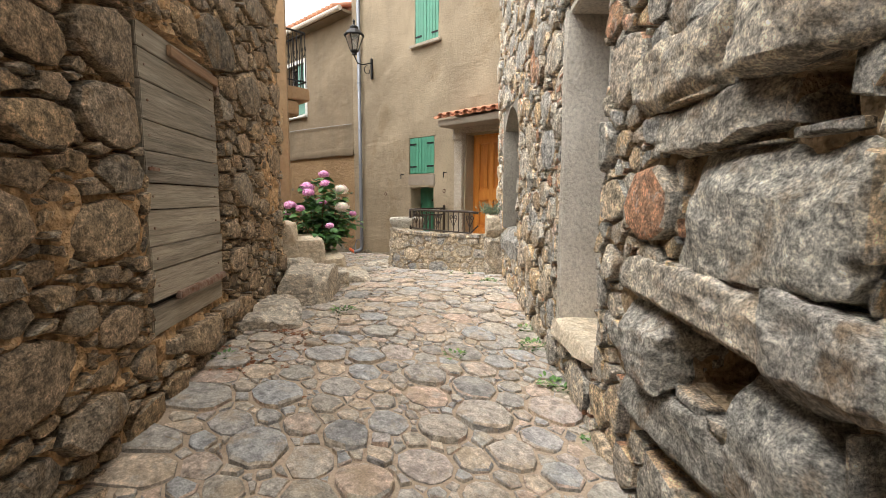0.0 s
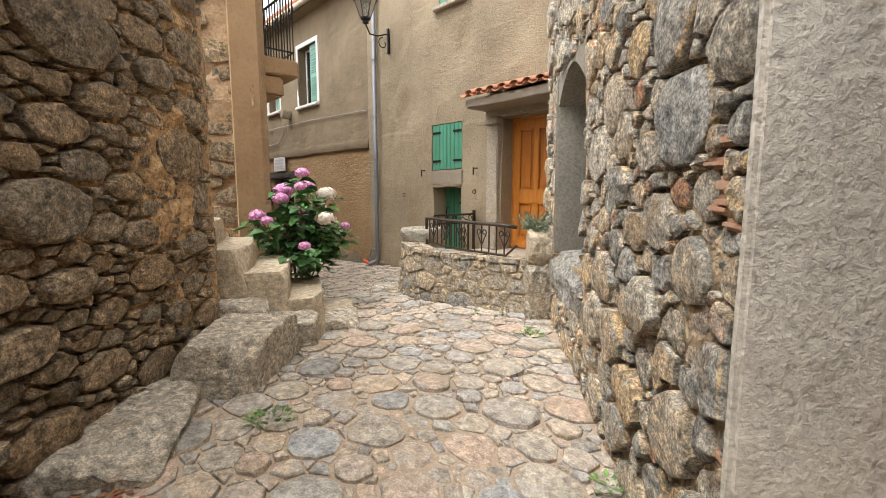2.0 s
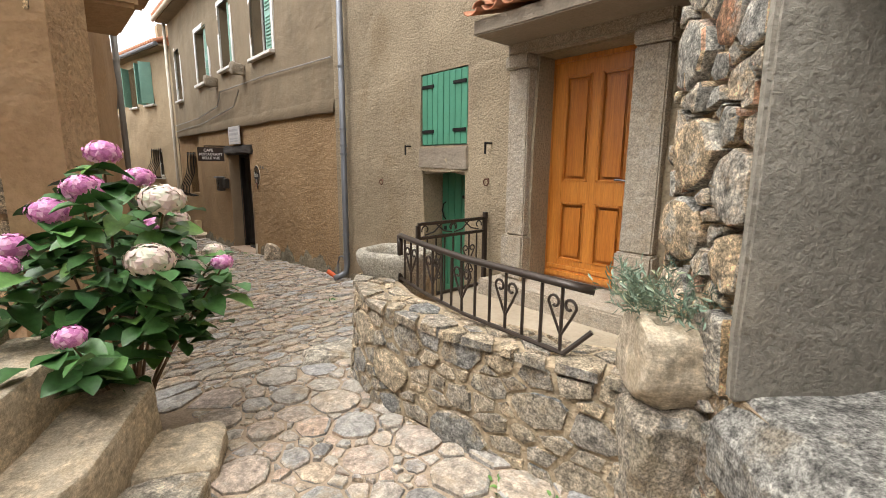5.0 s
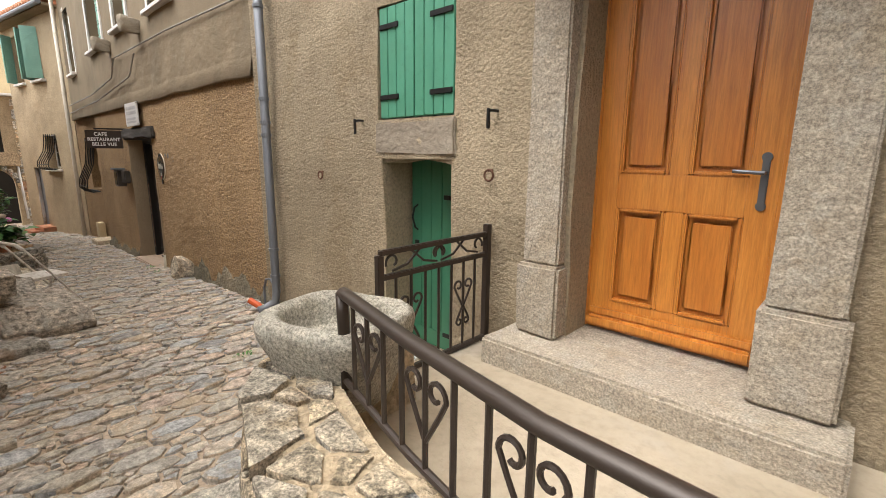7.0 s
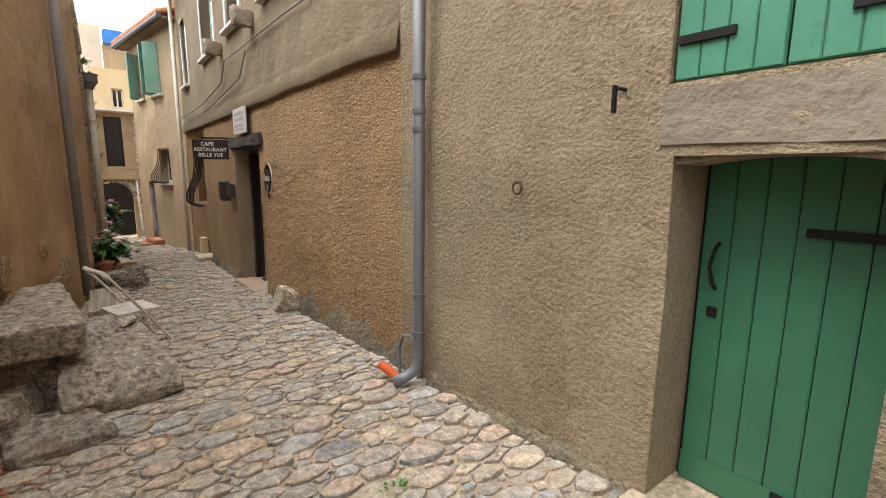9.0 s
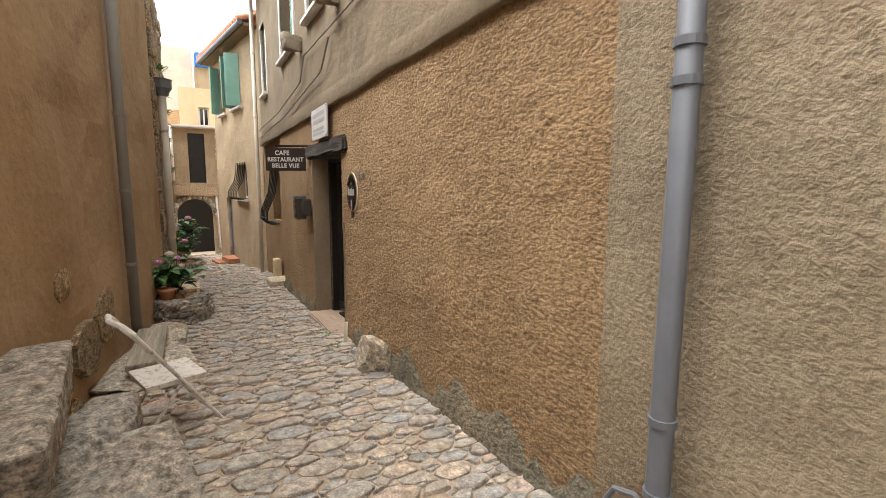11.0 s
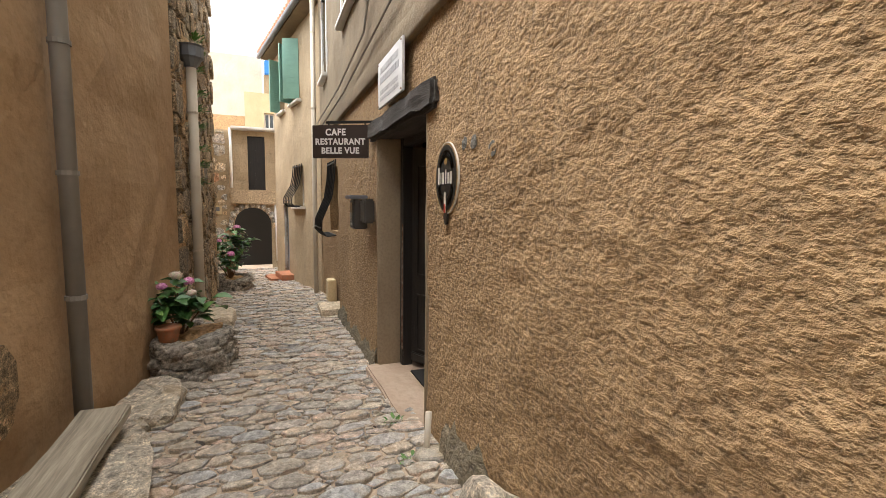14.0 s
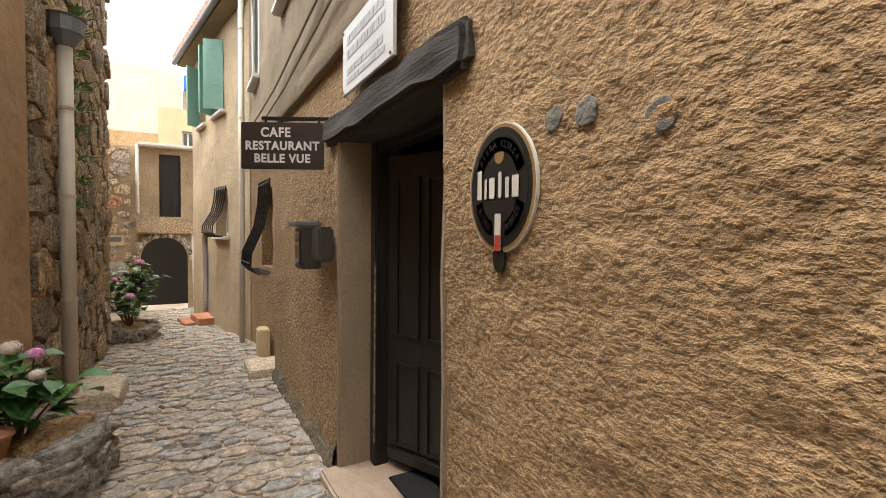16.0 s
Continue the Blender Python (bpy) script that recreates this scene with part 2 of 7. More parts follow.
M_RUBBLE = stone_mat("grey_rubble", GREY_STONE, speck=0.8, lichen=(0.58, 0.54, 0.46), stain=(0.36, 0.24, 0.13), bump=1.2)
M_BROWN = stone_mat("brown_rubble", BROWN_STONE, lichen=(0.34, 0.25, 0.15))
M_COBBLE = stone_mat("worn_cobble", COBBLE, speck=0.35, lichen=(0.43, 0.4, 0.35), bump=0.6, stain=(0.38, 0.29, 0.19), soft=0.7)
M_BURIED = stone_mat("buried_stone", [(0.0, (0.200, 0.160, 0.108)), (0.5, (0.350, 0.264, 0.162)), (1.0, (0.425, 0.297, 0.162))], lichen=(0.450, 0.275, 0.126))
M_STEP = stone_mat("step_stone", [(0.0, (0.45, 0.375, 0.27)), (1.0, (0.54, 0.455, 0.335))], lichen=(0.5, 0.43, 0.33), speck=0.3, bump=0.5, stain=(0.4, 0.31, 0.2), soft=0.85)
M_BLOCK = stone_mat("rough_block", [(0.0, (0.47, 0.435, 0.37)), (0.5, (0.6, 0.52, 0.405)), (1.0, (0.54, 0.485, 0.4))], speck=0.5, lichen=(0.5, 0.46, 0.37), stain=(0.4, 0.29, 0.17), soft=0.3)
M_ROCK = stone_mat("outcrop_rock", speck=0.4, stops=[(0.0, (0.3, 0.285, 0.255)), (0.5, (0.42, 0.36, 0.29)), (1.0, (0.36, 0.33, 0.285))], lichen=(0.46, 0.43, 0.38), stain=(0.3, 0.2, 0.13))
M_GRANITE = stone_mat("granite", [(0.0, (0.33, 0.28, 0.215)), (1.0, (0.37, 0.315, 0.245))], speck=0.55, lichen=(0.38, 0.34, 0.28), bump=0.5, stain=(0.33, 0.265, 0.185), soft=1.45)
M_SILL = stone_mat("grey_sill_rock", [(0.0, (0.25, 0.24, 0.215)), (1.0, (0.3, 0.285, 0.25))], lichen=(0.42, 0.4, 0.36), bump=0.8, stain=(0.3, 0.25, 0.18))
M_MORTAR = plaster_mat("old_mortar", (0.423, 0.261, 0.127), (0.608, 0.398, 0.209), 24, 1.0, 0.04)
M_GREYMORTAR = plaster_mat("grey_mortar", (0.338, 0.252, 0.160), (0.500, 0.372, 0.231), 24, 1.0, 0.04)
M_EARTH = plaster_mat("sandy_joints", (0.33, 0.255, 0.18), (0.47, 0.365, 0.27), 60, 0.7, 0.012, 0.1)
M_GREYCOAT = plaster_mat("grey_roughcast", (0.26, 0.205, 0.134), (0.36, 0.287, 0.19), 47, 1.0, 0.016, 0.4, (0.139, 0.109, 0.072), (0.244, 0.182, 0.107))
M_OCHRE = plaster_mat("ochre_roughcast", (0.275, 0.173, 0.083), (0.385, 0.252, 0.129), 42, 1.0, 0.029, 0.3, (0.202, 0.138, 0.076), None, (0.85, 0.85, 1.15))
M_TAUPE = plaster_mat("taupe_render", (0.188, 0.140, 0.086), (0.255, 0.198, 0.125), 60, 0.4, 0.008, 0.5, (0.105, 0.083, 0.053))
M_ORANGE = plaster_mat("smooth_ochre_render", (0.33, 0.205, 0.105), (0.46, 0.31, 0.175), 26, 0.2, 0.006, 0.28, (0.24, 0.15, 0.08), (0.42, 0.29, 0.17))
M_CORNER = plaster_mat("buff_corner_render", (0.36, 0.235, 0.13), (0.50, 0.35, 0.215), 28, 0.8, 0.02, 0.4, (0.27, 0.16, 0.085))
M_PALECOAT = plaster_mat("pale_reveal_render", (0.5, 0.455, 0.385), (0.64, 0.59, 0.51), 44, 0.8, 0.013, 0.3, (0.38, 0.33, 0.26), (0.5, 0.45, 0.37))
M_SLATE = plaster_mat("cement_slab", (0.22, 0.18, 0.135), (0.31, 0.26, 0.2), 40, 0.5, 0.01)
M_FARCOAT = plaster_mat("pale_far_render", (0.326, 0.249, 0.153), (0.457, 0.352, 0.223), 30, 0.6, 0.015, 0.3)
M_CREAM = plaster_mat("cream_render", (0.558, 0.440, 0.262), (0.648, 0.528, 0.328), 40, 0.3, 0.01, 0.2)
M_TOWER = plaster_mat("pale_tower_render", (0.56, 0.5, 0.41), (0.7, 0.64, 0.54), 20, 0.5, 0.02, 0.3, (0.45, 0.37, 0.27))
M_WHITE = paint_mat("white_paint", (0.72, 0.70, 0.66), 0.6)
M_SHUTTER = paint_mat("green_paint", (0.075, 0.255, 0.165), 0.45, wear=(0.06, 0.2, 0.13), amount=0.1)
M_CELLAR = paint_mat("dark_green_paint", (0.042, 0.165, 0.095), 0.4)
M_MINT = paint_mat("mint_paint", (0.22, 0.42, 0.34), 0.5)
M_IRON = paint_mat("brown_iron", (0.045, 0.033, 0.026), 0.42, 0.3)
M_BLACK = paint_mat("black_iron", (0.014, 0.014, 0.014), 0.5, 0.4)
M_RUST = paint_mat("rusted_iron", (0.17, 0.075, 0.04), 0.85, 0.2, (0.42, 0.36, 0.3), 0.5, 0.5)
M_RING = paint_mat("dark_rust", (0.11, 0.05, 0.028), 0.85, 0.2, bump=0.4)
M_ZINC = paint_mat("zinc", (0.17, 0.18, 0.20), 0.5, 0.35)
M_BROWNPIPE = paint_mat("taupe_pipe", (0.24, 0.225, 0.205), 0.5)
M_CREAMPIPE = paint_mat("cream_pipe", (0.52, 0.46, 0.37), 0.5)
M_TILE = paint_mat("terracotta", (0.44, 0.17, 0.085), 0.85, wear=(0.3, 0.2, 0.13), amount=0.4, bump=0.5, vary=0.3)
M_BRICK = paint_mat("old_brick", (0.40, 0.2, 0.12), 0.9, wear=(0.42, 0.32, 0.22), amount=0.5, bump=0.6, vary=0.35)
M_OAK = wood_mat("varnished_orange_wood", (0.46, 0.15, 0.018), (0.62, 0.25, 0.045), 0.4, coat=0.3, bump=0.15)
M_BROWNDOOR = wood_mat("brown_varnished_wood", (0.09, 0.03, 0.01), (0.17, 0.065, 0.02), 0.4, coat=0.2, bump=0.2)
M_GREYWOOD = wood_mat("weathered_grey_wood", (0.17, 0.15, 0.118), (0.42, 0.37, 0.295), 0.9, "x", 0, 0.9, 0.6)
M_CHAR = wood_mat("dark_lintel_wood", (0.018, 0.015, 0.012), (0.07, 0.06, 0.052), 0.85, "x", 0, 1.0)
# near-black stands in for shade behind openings and boards; also colours the doormat
M_DARK = paint_mat("shade_and_mat_black", (0.01, 0.009, 0.008), 0.8)
M_DARKDOOR = wood_mat("dark_door_wood", (0.009, 0.008, 0.0075), (0.02, 0.017, 0.015), 0.45)
M_SIGN = paint_mat("brown_sign_paint", (0.035, 0.022, 0.017), 0.45)


def glass_mat():
    m, n, l, b = nodes("window_glass", 0.04)
    b.inputs["Base Color"].default_value = (0.02, 0.024, 0.026, 1)
    b.inputs["IOR"].default_value = 1.5
    b.inputs["Specular IOR Level"].default_value = 0.8
    return m


M_GLASS = glass_mat()


# ---------------------------------------------------------------- masonry
def inside(p, rects, pad=0.0):
    return any(a - pad < p[0] < b + pad and c - pad < p[1] < d + pad for a, b, c, d in rects)


def scatter(u0, u1, v0, v1, sizes, aspect, rng, keep=None):
    """Seeds of uneven size, large ones first: (u, v, radius)."""
    cell = max(s for s, _ in sizes) * 2.4
    grid, out = {}, []
    for size, density in sizes:
        for _ in range(int(0.45 * density * (u1 - u0) * (v1 - v0) / (size * size * aspect))):
            u, v, r = rng.uniform(u0, u1), rng.uniform(v0, v1), size * rng.uniform(0.8, 1.2)
            if keep and not keep(u, v):
                continue
            p, q = u / aspect, v
            k = (int(p // cell), int(q // cell))
            if all((p - a) ** 2 + (q - b) ** 2 > (0.86 * (r + c)) ** 2 for i in (-1, 0, 1) for j in (-1, 0, 1) for a, b, c in grid.get((k[0] + i, k[1] + j), ())):
                grid.setdefault(k, []).append((p, q, r))
                out.append((u, v, r))
    return out


def clip(poly, n, d):
    """What of the polygon lies where n.p <= d."""
    out = []
    for i, p in enumerate(poly):
        q = poly[i - 1]
        a, b = n[0] * q[0] + n[1] * q[1] - d, n[0] * p[0] + n[1] * p[1] - d
        if (a <= 0) != (b <= 0):
            t = a / (a - b)
            out.append((q[0] + t * (p[0] - q[0]), q[1] + t * (p[1] - q[1])))
        if b <= 0:
            out.append(p)
    return out


def cells(seeds, aspect, bounds, holes=(), reach=2.3):
    """The outline that each seed's stone fills."""
    cell = 0.5
    grid = {}
    for i, (u, v, r) in enumerate(seeds):
        grid.setdefault((int(u // cell), int(v // cell)), []).append(i)
    out = []
    for i, (u, v, r) in enumerate(seeds):
        s = r * reach
        poly = [(s * math.cos(a) , s * math.sin(a)) for a in (math.pi * (k + 0.5) / 4 for k in range(8))]
        k = (int(u // cell), int(v // cell))
        for a in range(-2, 3):
            for b in range(-2, 3):
                for j in grid.get((k[0] + a, k[1] + b), ()):
                    if j == i:
                        continue
                    n = ((seeds[j][0] - u) / aspect, seeds[j][1] - v)
                    dd = n[0] ** 2 + n[1] ** 2
                    if dd < (2.2 * (r + seeds[j][2])) ** 2:
                        poly = clip(poly, n, (dd + r * r - seeds[j][2] ** 2) / 2)
                        if not poly:
                            break
        poly = [(u + x * aspect, v + y) for x, y in poly]
        for n, d in (((1, 0), bounds[1]), ((-1, 0), -bounds[0]), ((0, 1), bounds[3]), ((0, -1), -bounds[2])):
            poly = clip(poly, n, d)
        for a, b, c, d in holes:
            if u < a:
                if c - 0.1 < v < d + 0.1:
                    poly = clip(poly, (1, 0), a)
            elif u > b:
                if c - 0.1 < v < d + 0.1:
                    poly = clip(poly, (-1, 0), -b)
            elif v > d:
                poly = clip(poly, (0, -1), -d)
            elif v < c:
                poly = clip(poly, (0, 1), c)
        if len(poly) > 2:
            out.append(((u, v, r), poly))
    return out


def stone_shape(poly, depth, gap, rng, n=12, dome=0.9, rise=0.88, keen=0.1):
    """One stone over its outline, its face broken into flat facets: verts (u, v, w) and faces."""
    cx, cy = sum(p[0] for p in poly) / len(poly), sum(p[1] for p in poly) / len(poly)
    cut = []
    for i, p in enumerate(poly):
        q = poly[(i + 1) % len(poly)]
        e = rng.uniform(0.04, keen)
        cut += [(p[0] + (q[0] - p[0]) * e, p[1] + (q[1] - p[1]) * e), (p[0] + (q[0] - p[0]) * (1 - e), p[1] + (q[1] - p[1]) * (1 - e))]
    ring = [cut[int(i * len(cut) / n)] for i in range(n)] if len(cut) >= n else cut
    n = len(ring)
    size = max(math.hypot(x - cx, y - cy) for x, y in ring) or 0.05
    facets = [(1.0, rng.uniform(-0.25, 0.25), rng.uniform(-0.25, 0.25))]
    for _ in range(3):
        a, k = rng.uniform(0, 6.28), rng.uniform(0.5, 1.3)
        facets.append((rng.uniform(1.02, 1.25), -k * math.cos(a), -k * math.sin(a)))

    def face(dx, dy):
        return depth * max(0.35, min(h + (dx * a + dy * b) / size * 0.55 for h, a, b in facets))
    shrunk = []
    for x, y in ring:
        dx, dy = x - cx, y - cy
        q = math.hypot(dx, dy) or 1
        k = max(0.3, 1 - (gap * rng.uniform(0.5, 1.5)) / q) * rng.uniform(0.95, 1.01)
        shrunk.append((dx * k, dy * k))
    verts = [(cx + dx, cy + dy, -0.03) for dx, dy in shrunk]
    for k, up in ((rng.uniform(0.965, 0.99), rise), (dome, 1.0), (dome * 0.5, 1.03)):
        for dx, dy in shrunk:
            j = k * rng.uniform(0.96, 1.04)
            verts.append((cx + dx * j, cy + dy * j, face(dx * j, dy * j) * up * rng.uniform(0.93, 1.06)))
    faces = [(r * n + i, r * n + (i + 1) % n, (r + 1) * n + (i + 1) % n, (r + 1) * n + i) for r in (0, 1, 2) for i in range(n)]
    faces.append(tuple(range(3 * n, 4 * n)))
    return verts, faces


def lay(parent, found, to_world, mat, rng, depth, gap, singles, piece="stone", rest="stones", label="", dome=0.9, rise=0.88):
    """Sets the stones: those in the stretch that singles() picks as objects of their own (300 at most), the others joined."""
    allv, allf, count = [], [], 0
    for (u, v, r), poly in found:
        vs, fs = stone_shape(poly, depth * rng.uniform(0.6, 1.35) * min(1.25, 0.6 + r * 3.5), gap, rng, dome=dome, rise=rise)
        if count < 298 and singles(u, v):
            base = Vector(to_world(u, v, 0))
            me = mesh(piece, [Vector(to_world(*q)) - base for q in vs], fs, mat, True)
            me.set_sharp_from_angle(angle=radians(24))
            ob = new(piece, me)
            ob.location = base
            ob.parent = parent
            count += 1
        else:
            k = len(allv)
            allv += [to_world(*q) for q in vs]
            allf += [tuple(i + k for i in f) for f in fs]
    if allv:
        ob = new(rest, mesh(rest, allv, allf, mat, True))
        ob.data.set_sharp_from_angle(angle=radians(24))
        ob.parent = parent
        tagged(ob, label, kind="stuff")


# ---------------------------------------------------------------- walls
def wall(name, p0, p1, z0, z1, mat, holes=(), thick=0.45, wave=0.02, step=0.3, label="", tooth=0.0):
    """A wall with thickness and true openings (u0, u1, z0, z1); its face waves a little."""
    m, L = plane(p0, p1), span(p0, p1)
    us, vs = {0.0, L}, {z0, z1}
    for a, b, c, d in holes:
        us |= {a, b}
        vs |= {c, d}

    def fill(marks):
        marks, out = sorted(marks), []
        for a, b in zip(marks, marks[1:]):
            k = max(1, round((b - a) / step))
            out += [a + (b - a) * i / k for i in range(k)]
        return out + [marks[-1]]
    us, vs = fill(us), fill(vs)
    solid = {(i, j) for i in range(len(us) - 1) for j in range(len(vs) - 1) if not inside(((us[i] + us[i + 1]) / 2, (vs[j] + vs[j + 1]) / 2), holes)}
    verts, faces, index = [], [], {}

    def at(i, j, s):
        if (i, j, s) not in index:
            u, v = us[i], vs[j]
            near = min(1.0, u / 0.4, (L - u) / 0.4)
            w = -thick if s else near * wave * 2 * noise.noise(Vector((u * 0.9 + p0[0], v * 0.9, p0[1]))) + near * wave * noise.noise(Vector((u * 3.1 + p0[0], v * 3.1, p0[1]))) + near * wave * 0.8 * noise.noise(Vector((u * 11 + p0[0], v * 11, p0[1])))
            if tooth and not s:
                q = Vector((u * 7 + p0[0], v * 9 + u * 3, p0[1]))
                q += 0.8 * noise.noise_vector(q * 0.4)
                w += near * tooth * (noise.noise(q) + 0.7 * noise.noise(q * 2.3) + 0.4 * noise.noise(q * 5.1))
            index[i, j, s] = len(verts)
            verts.append(m @ Vector((u, v, w)))
        return index[i, j, s]
    for i, j in solid:
        faces.append((at(i, j, 0), at(i + 1, j, 0), at(i + 1, j + 1, 0), at(i, j + 1, 0)))
        faces.append((at(i, j, 1), at(i, j + 1, 1), at(i + 1, j + 1, 1), at(i + 1, j, 1)))
        for (di, dj), (a, b) in (((-1, 0), ((i, j), (i, j + 1))), ((1, 0), ((i + 1, j + 1), (i + 1, j))), ((0, -1), ((i + 1, j), (i, j))), ((0, 1), ((i, j + 1), (i + 1, j + 1)))):
            if (i + di, j + dj) not in solid:
                faces.append((at(*a, 0), at(*b, 0), at(*b, 1), at(*a, 1)))
    me = bpy.data.meshes.new(name)
    me.from_pydata(verts, [], faces)
    me.materials.append(mat)
    bm = bmesh.new()
    bm.from_mesh(me)
    bmesh.ops.recalc_face_normals(bm, faces=bm.faces)
    bm.to_mesh(me)
    bm.free()
    ob = new(name, me)
    return tagged(ob, label, "wall", kind="structure"), m


def rubble(parent, m, u0, u1, v0, v1, sizes, aspect, mat, seed, depth, gap, single, holes=(), dome=0.9, reach=2.3):
    rng = random.Random(seed)
    seeds = scatter(u0, u1, v0, v1, sizes, aspect, rng, lambda u, v: not inside((u, v), holes))
    lay(parent, cells(seeds, aspect, (u0, u1, v0, v1), holes, reach), lambda u, v, w: m @ Vector((u, v, w)), mat, rng, depth, gap, single, dome=dome)

# ---------------------------------------------------------------- ground
def ground():
    xs = sorted({-400, -150, -60, 60, 150, 400, *[x * 0.3 for x in range(-110, 30)]})
    ys = sorted({-400, -150, -50, 50, 150, 400, *[y * 0.3 for y in range(-16, 36)]})
    verts = [(x, y, ground_z(x) + 0.009 + (0.012 * noise.noise(Vector((x * 1.5, y * 1.5, 0))) if abs(x) < 35 else 0)) for x in xs for y in ys]
    n = len(ys)
    faces = [(i * n + j, (i + 1) * n + j, (i + 1) * n + j + 1, i * n + j + 1) for i in range(len(xs) - 1) for j in range(n - 1)]
    return tagged(new("ground", mesh("ground", verts, faces, M_EARTH, True)), "sandy earth lane between cobbles, sloping gently down", "ground", kind="structure")


GROUND = ground()

# ---------------------------------------------------------------- walls of the lane
FAR_R, NEAR_R = lane(6.95, 0.87), lane(-3.5, 0.87)
NICHE = (3.73, 4.53, 0.62, 2.75)
CAVITIES = [(5.37, 5.82, 0.84, 1.07), (5.82, 5.97, 1.67, 1.8)]
LARGE = [(5.36, 6.06, 1.27, 1.64), (5.03, 5.84, 1.09, 1.25), (4.98, 5.36, 0.77, 1.08), (4.88, 5.72, 0.5, 0.79), (5.74, 6.08, 0.7, 1.03), (5.86, 6.3, 1.05, 1.26), (5.2, 5.81, 1.65, 1.81), (5.0, 5.62, 1.83, 2.05), (5.66, 6.2, 1.82, 2.12), (6.1, 6.55, 0.6, 1.03), (6.1, 6.6, 1.28, 1.8)]
RECESS = (0.66, 1.78, 1.08, 2.62)
wall_right, MR = wall("wall_1", FAR_R, NEAR_R, -0.3, 4.7, M_GREYMORTAR, [NICHE, RECESS, *CAVITIES], 0.72, 0.03, 0.08, tooth=0.014, label="rubble stone house wall with grey and ochre stones")
LEFT0, LEFT1 = lane(-3.5, -0.82), lane(5.45, -1.93)
HATCH = (5.86, 6.91, 0.74, 2.4)
wall_left, ML = wall("wall_2", LEFT0, LEFT1, -0.3, 3.9, M_MORTAR, [HATCH], 0.5, 0.045, 0.045, tooth=0.03, label="brown rubble wall bedded in ochre mortar")
wall_end, ME = wall("wall_3", (-3.1, 7.0), FAR_R, -0.3, 6.6, M_GREYMORTAR, [], 0.4, 0.03, label="stone end wall of the house beside the terrace")
wall_back, MB = wall("wall_4", lane(5.45, -1.93), lane(5.6, -4.5), -0.3, 3.9, M_MORTAR, [], 0.4, 0.03, label="end of the brown rubble wall beside the steps")

# grey house: doorway, cellar door, two windows
FA0, FA1 = (-9.5, 6.95), (-2.6, 6.95)
DOORWAY = (3.65, 4.57, 0.2, 2.72)
CELLAR = (2.07, 2.77, -0.1, 1.72)
WINDOW_A, WINDOW_B = (2.02, 2.78, 2.0, 2.78), (2.2, 2.9, 4.68, 5.9)
wall_grey, MA = wall("wall_5", FA0, FA1, -0.4, 8.2, M_GREYCOAT, [DOORWAY, CELLAR, WINDOW_A, WINDOW_B], 0.4, 0.02, label="grey roughcast house wall with damp marks")

# café house: rough ochre below, smooth taupe above
CAFE0, CAFE1 = (-17.3, 6.97), (-9.51, 6.97)
CAFEDOOR = (2.6, 4.0, -0.4, 2.02)
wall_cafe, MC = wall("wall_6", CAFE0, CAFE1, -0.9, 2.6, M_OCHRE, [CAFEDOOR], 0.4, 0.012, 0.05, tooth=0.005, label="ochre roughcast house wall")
UP0, UP1 = (-19.9, 6.99), (-9.51, 6.96)
UPWINDOWS = [(7.15, 8.15, 3.78, 5.2), (5.1, 5.9, 3.85, 5.2), (3.0, 4.1, 3.78, 5.05), (0.6, 1.2, 3.6, 5.0)]
wall_upper, MU = wall("wall_7", UP0, UP1, 2.6, 6.0, M_TAUPE, UPWINDOWS, 0.36, 0.015, label="taupe rendered upper storey with stained ledge")
wall_mid, MM = wall("wall_8", (-19.9, 7.02), (-17.3, 7.1), -0.9, 2.6, M_OCHRE, [(1.0, 1.7, 0.9, 2.0)], 0.3, 0.03, label="patched ochre rubble wall with barred window")
LAST0, LAST1 = (-24.2, 6.22), (-19.9, 7.0)
wall_last, MZ = wall("wall_9", LAST0, LAST1, -1.2, 5.3, M_FARCOAT, [(0.75, 1.35, 3.7, 5.0), (2.1, 2.8, 3.7, 5.0), (2.2, 3.0, 1.3, 2.2), (0.9, 1.5, -0.8, 1.3)], 0.3, 0.02, label="pale grey rendered house with faded ochre base")

# house with the steps, on the other side
CORNER = (-6.86, 3.74)
LEFTS = [CORNER, (-10.5, 4.42), (-13.8, 4.8), (-16.4, 5.02)]
wall_b0, MB0 = wall("wall_10", lane(6.6, -5.5), CORNER, -0.3, 6.4, M_CORNER, [], 0.4, 0.04, 0.12, label="ochre plastered house corner with bared stones")
for k, (a, b) in enumerate(zip(LEFTS, LEFTS[1:])):
    wall("wall_%d" % (11 + k), a, b, -0.9, 5.2, M_ORANGE, [], 0.3, 0.03, label="smooth ochre rendered house wall with stained foot")
wall_stone2, MS2 = wall("wall_14", (-16.4, 5.0), (-20.6, 4.98), -1.0, 5.2, M_MORTAR, [], 0.4, 0.06, label="brown rubble wall with weeds")

# far end of the lane
wall_far, MF = wall("wall_15", (-26.0, 3.0), (-26.0, 8.0), -1.5, 3.55, M_FARCOAT, [(2.0, 3.1, -1.2, 1.2), (2.45, 2.95, 1.75, 3.4)], 0.4, 0.03, label="stone house front with vaulted passage")

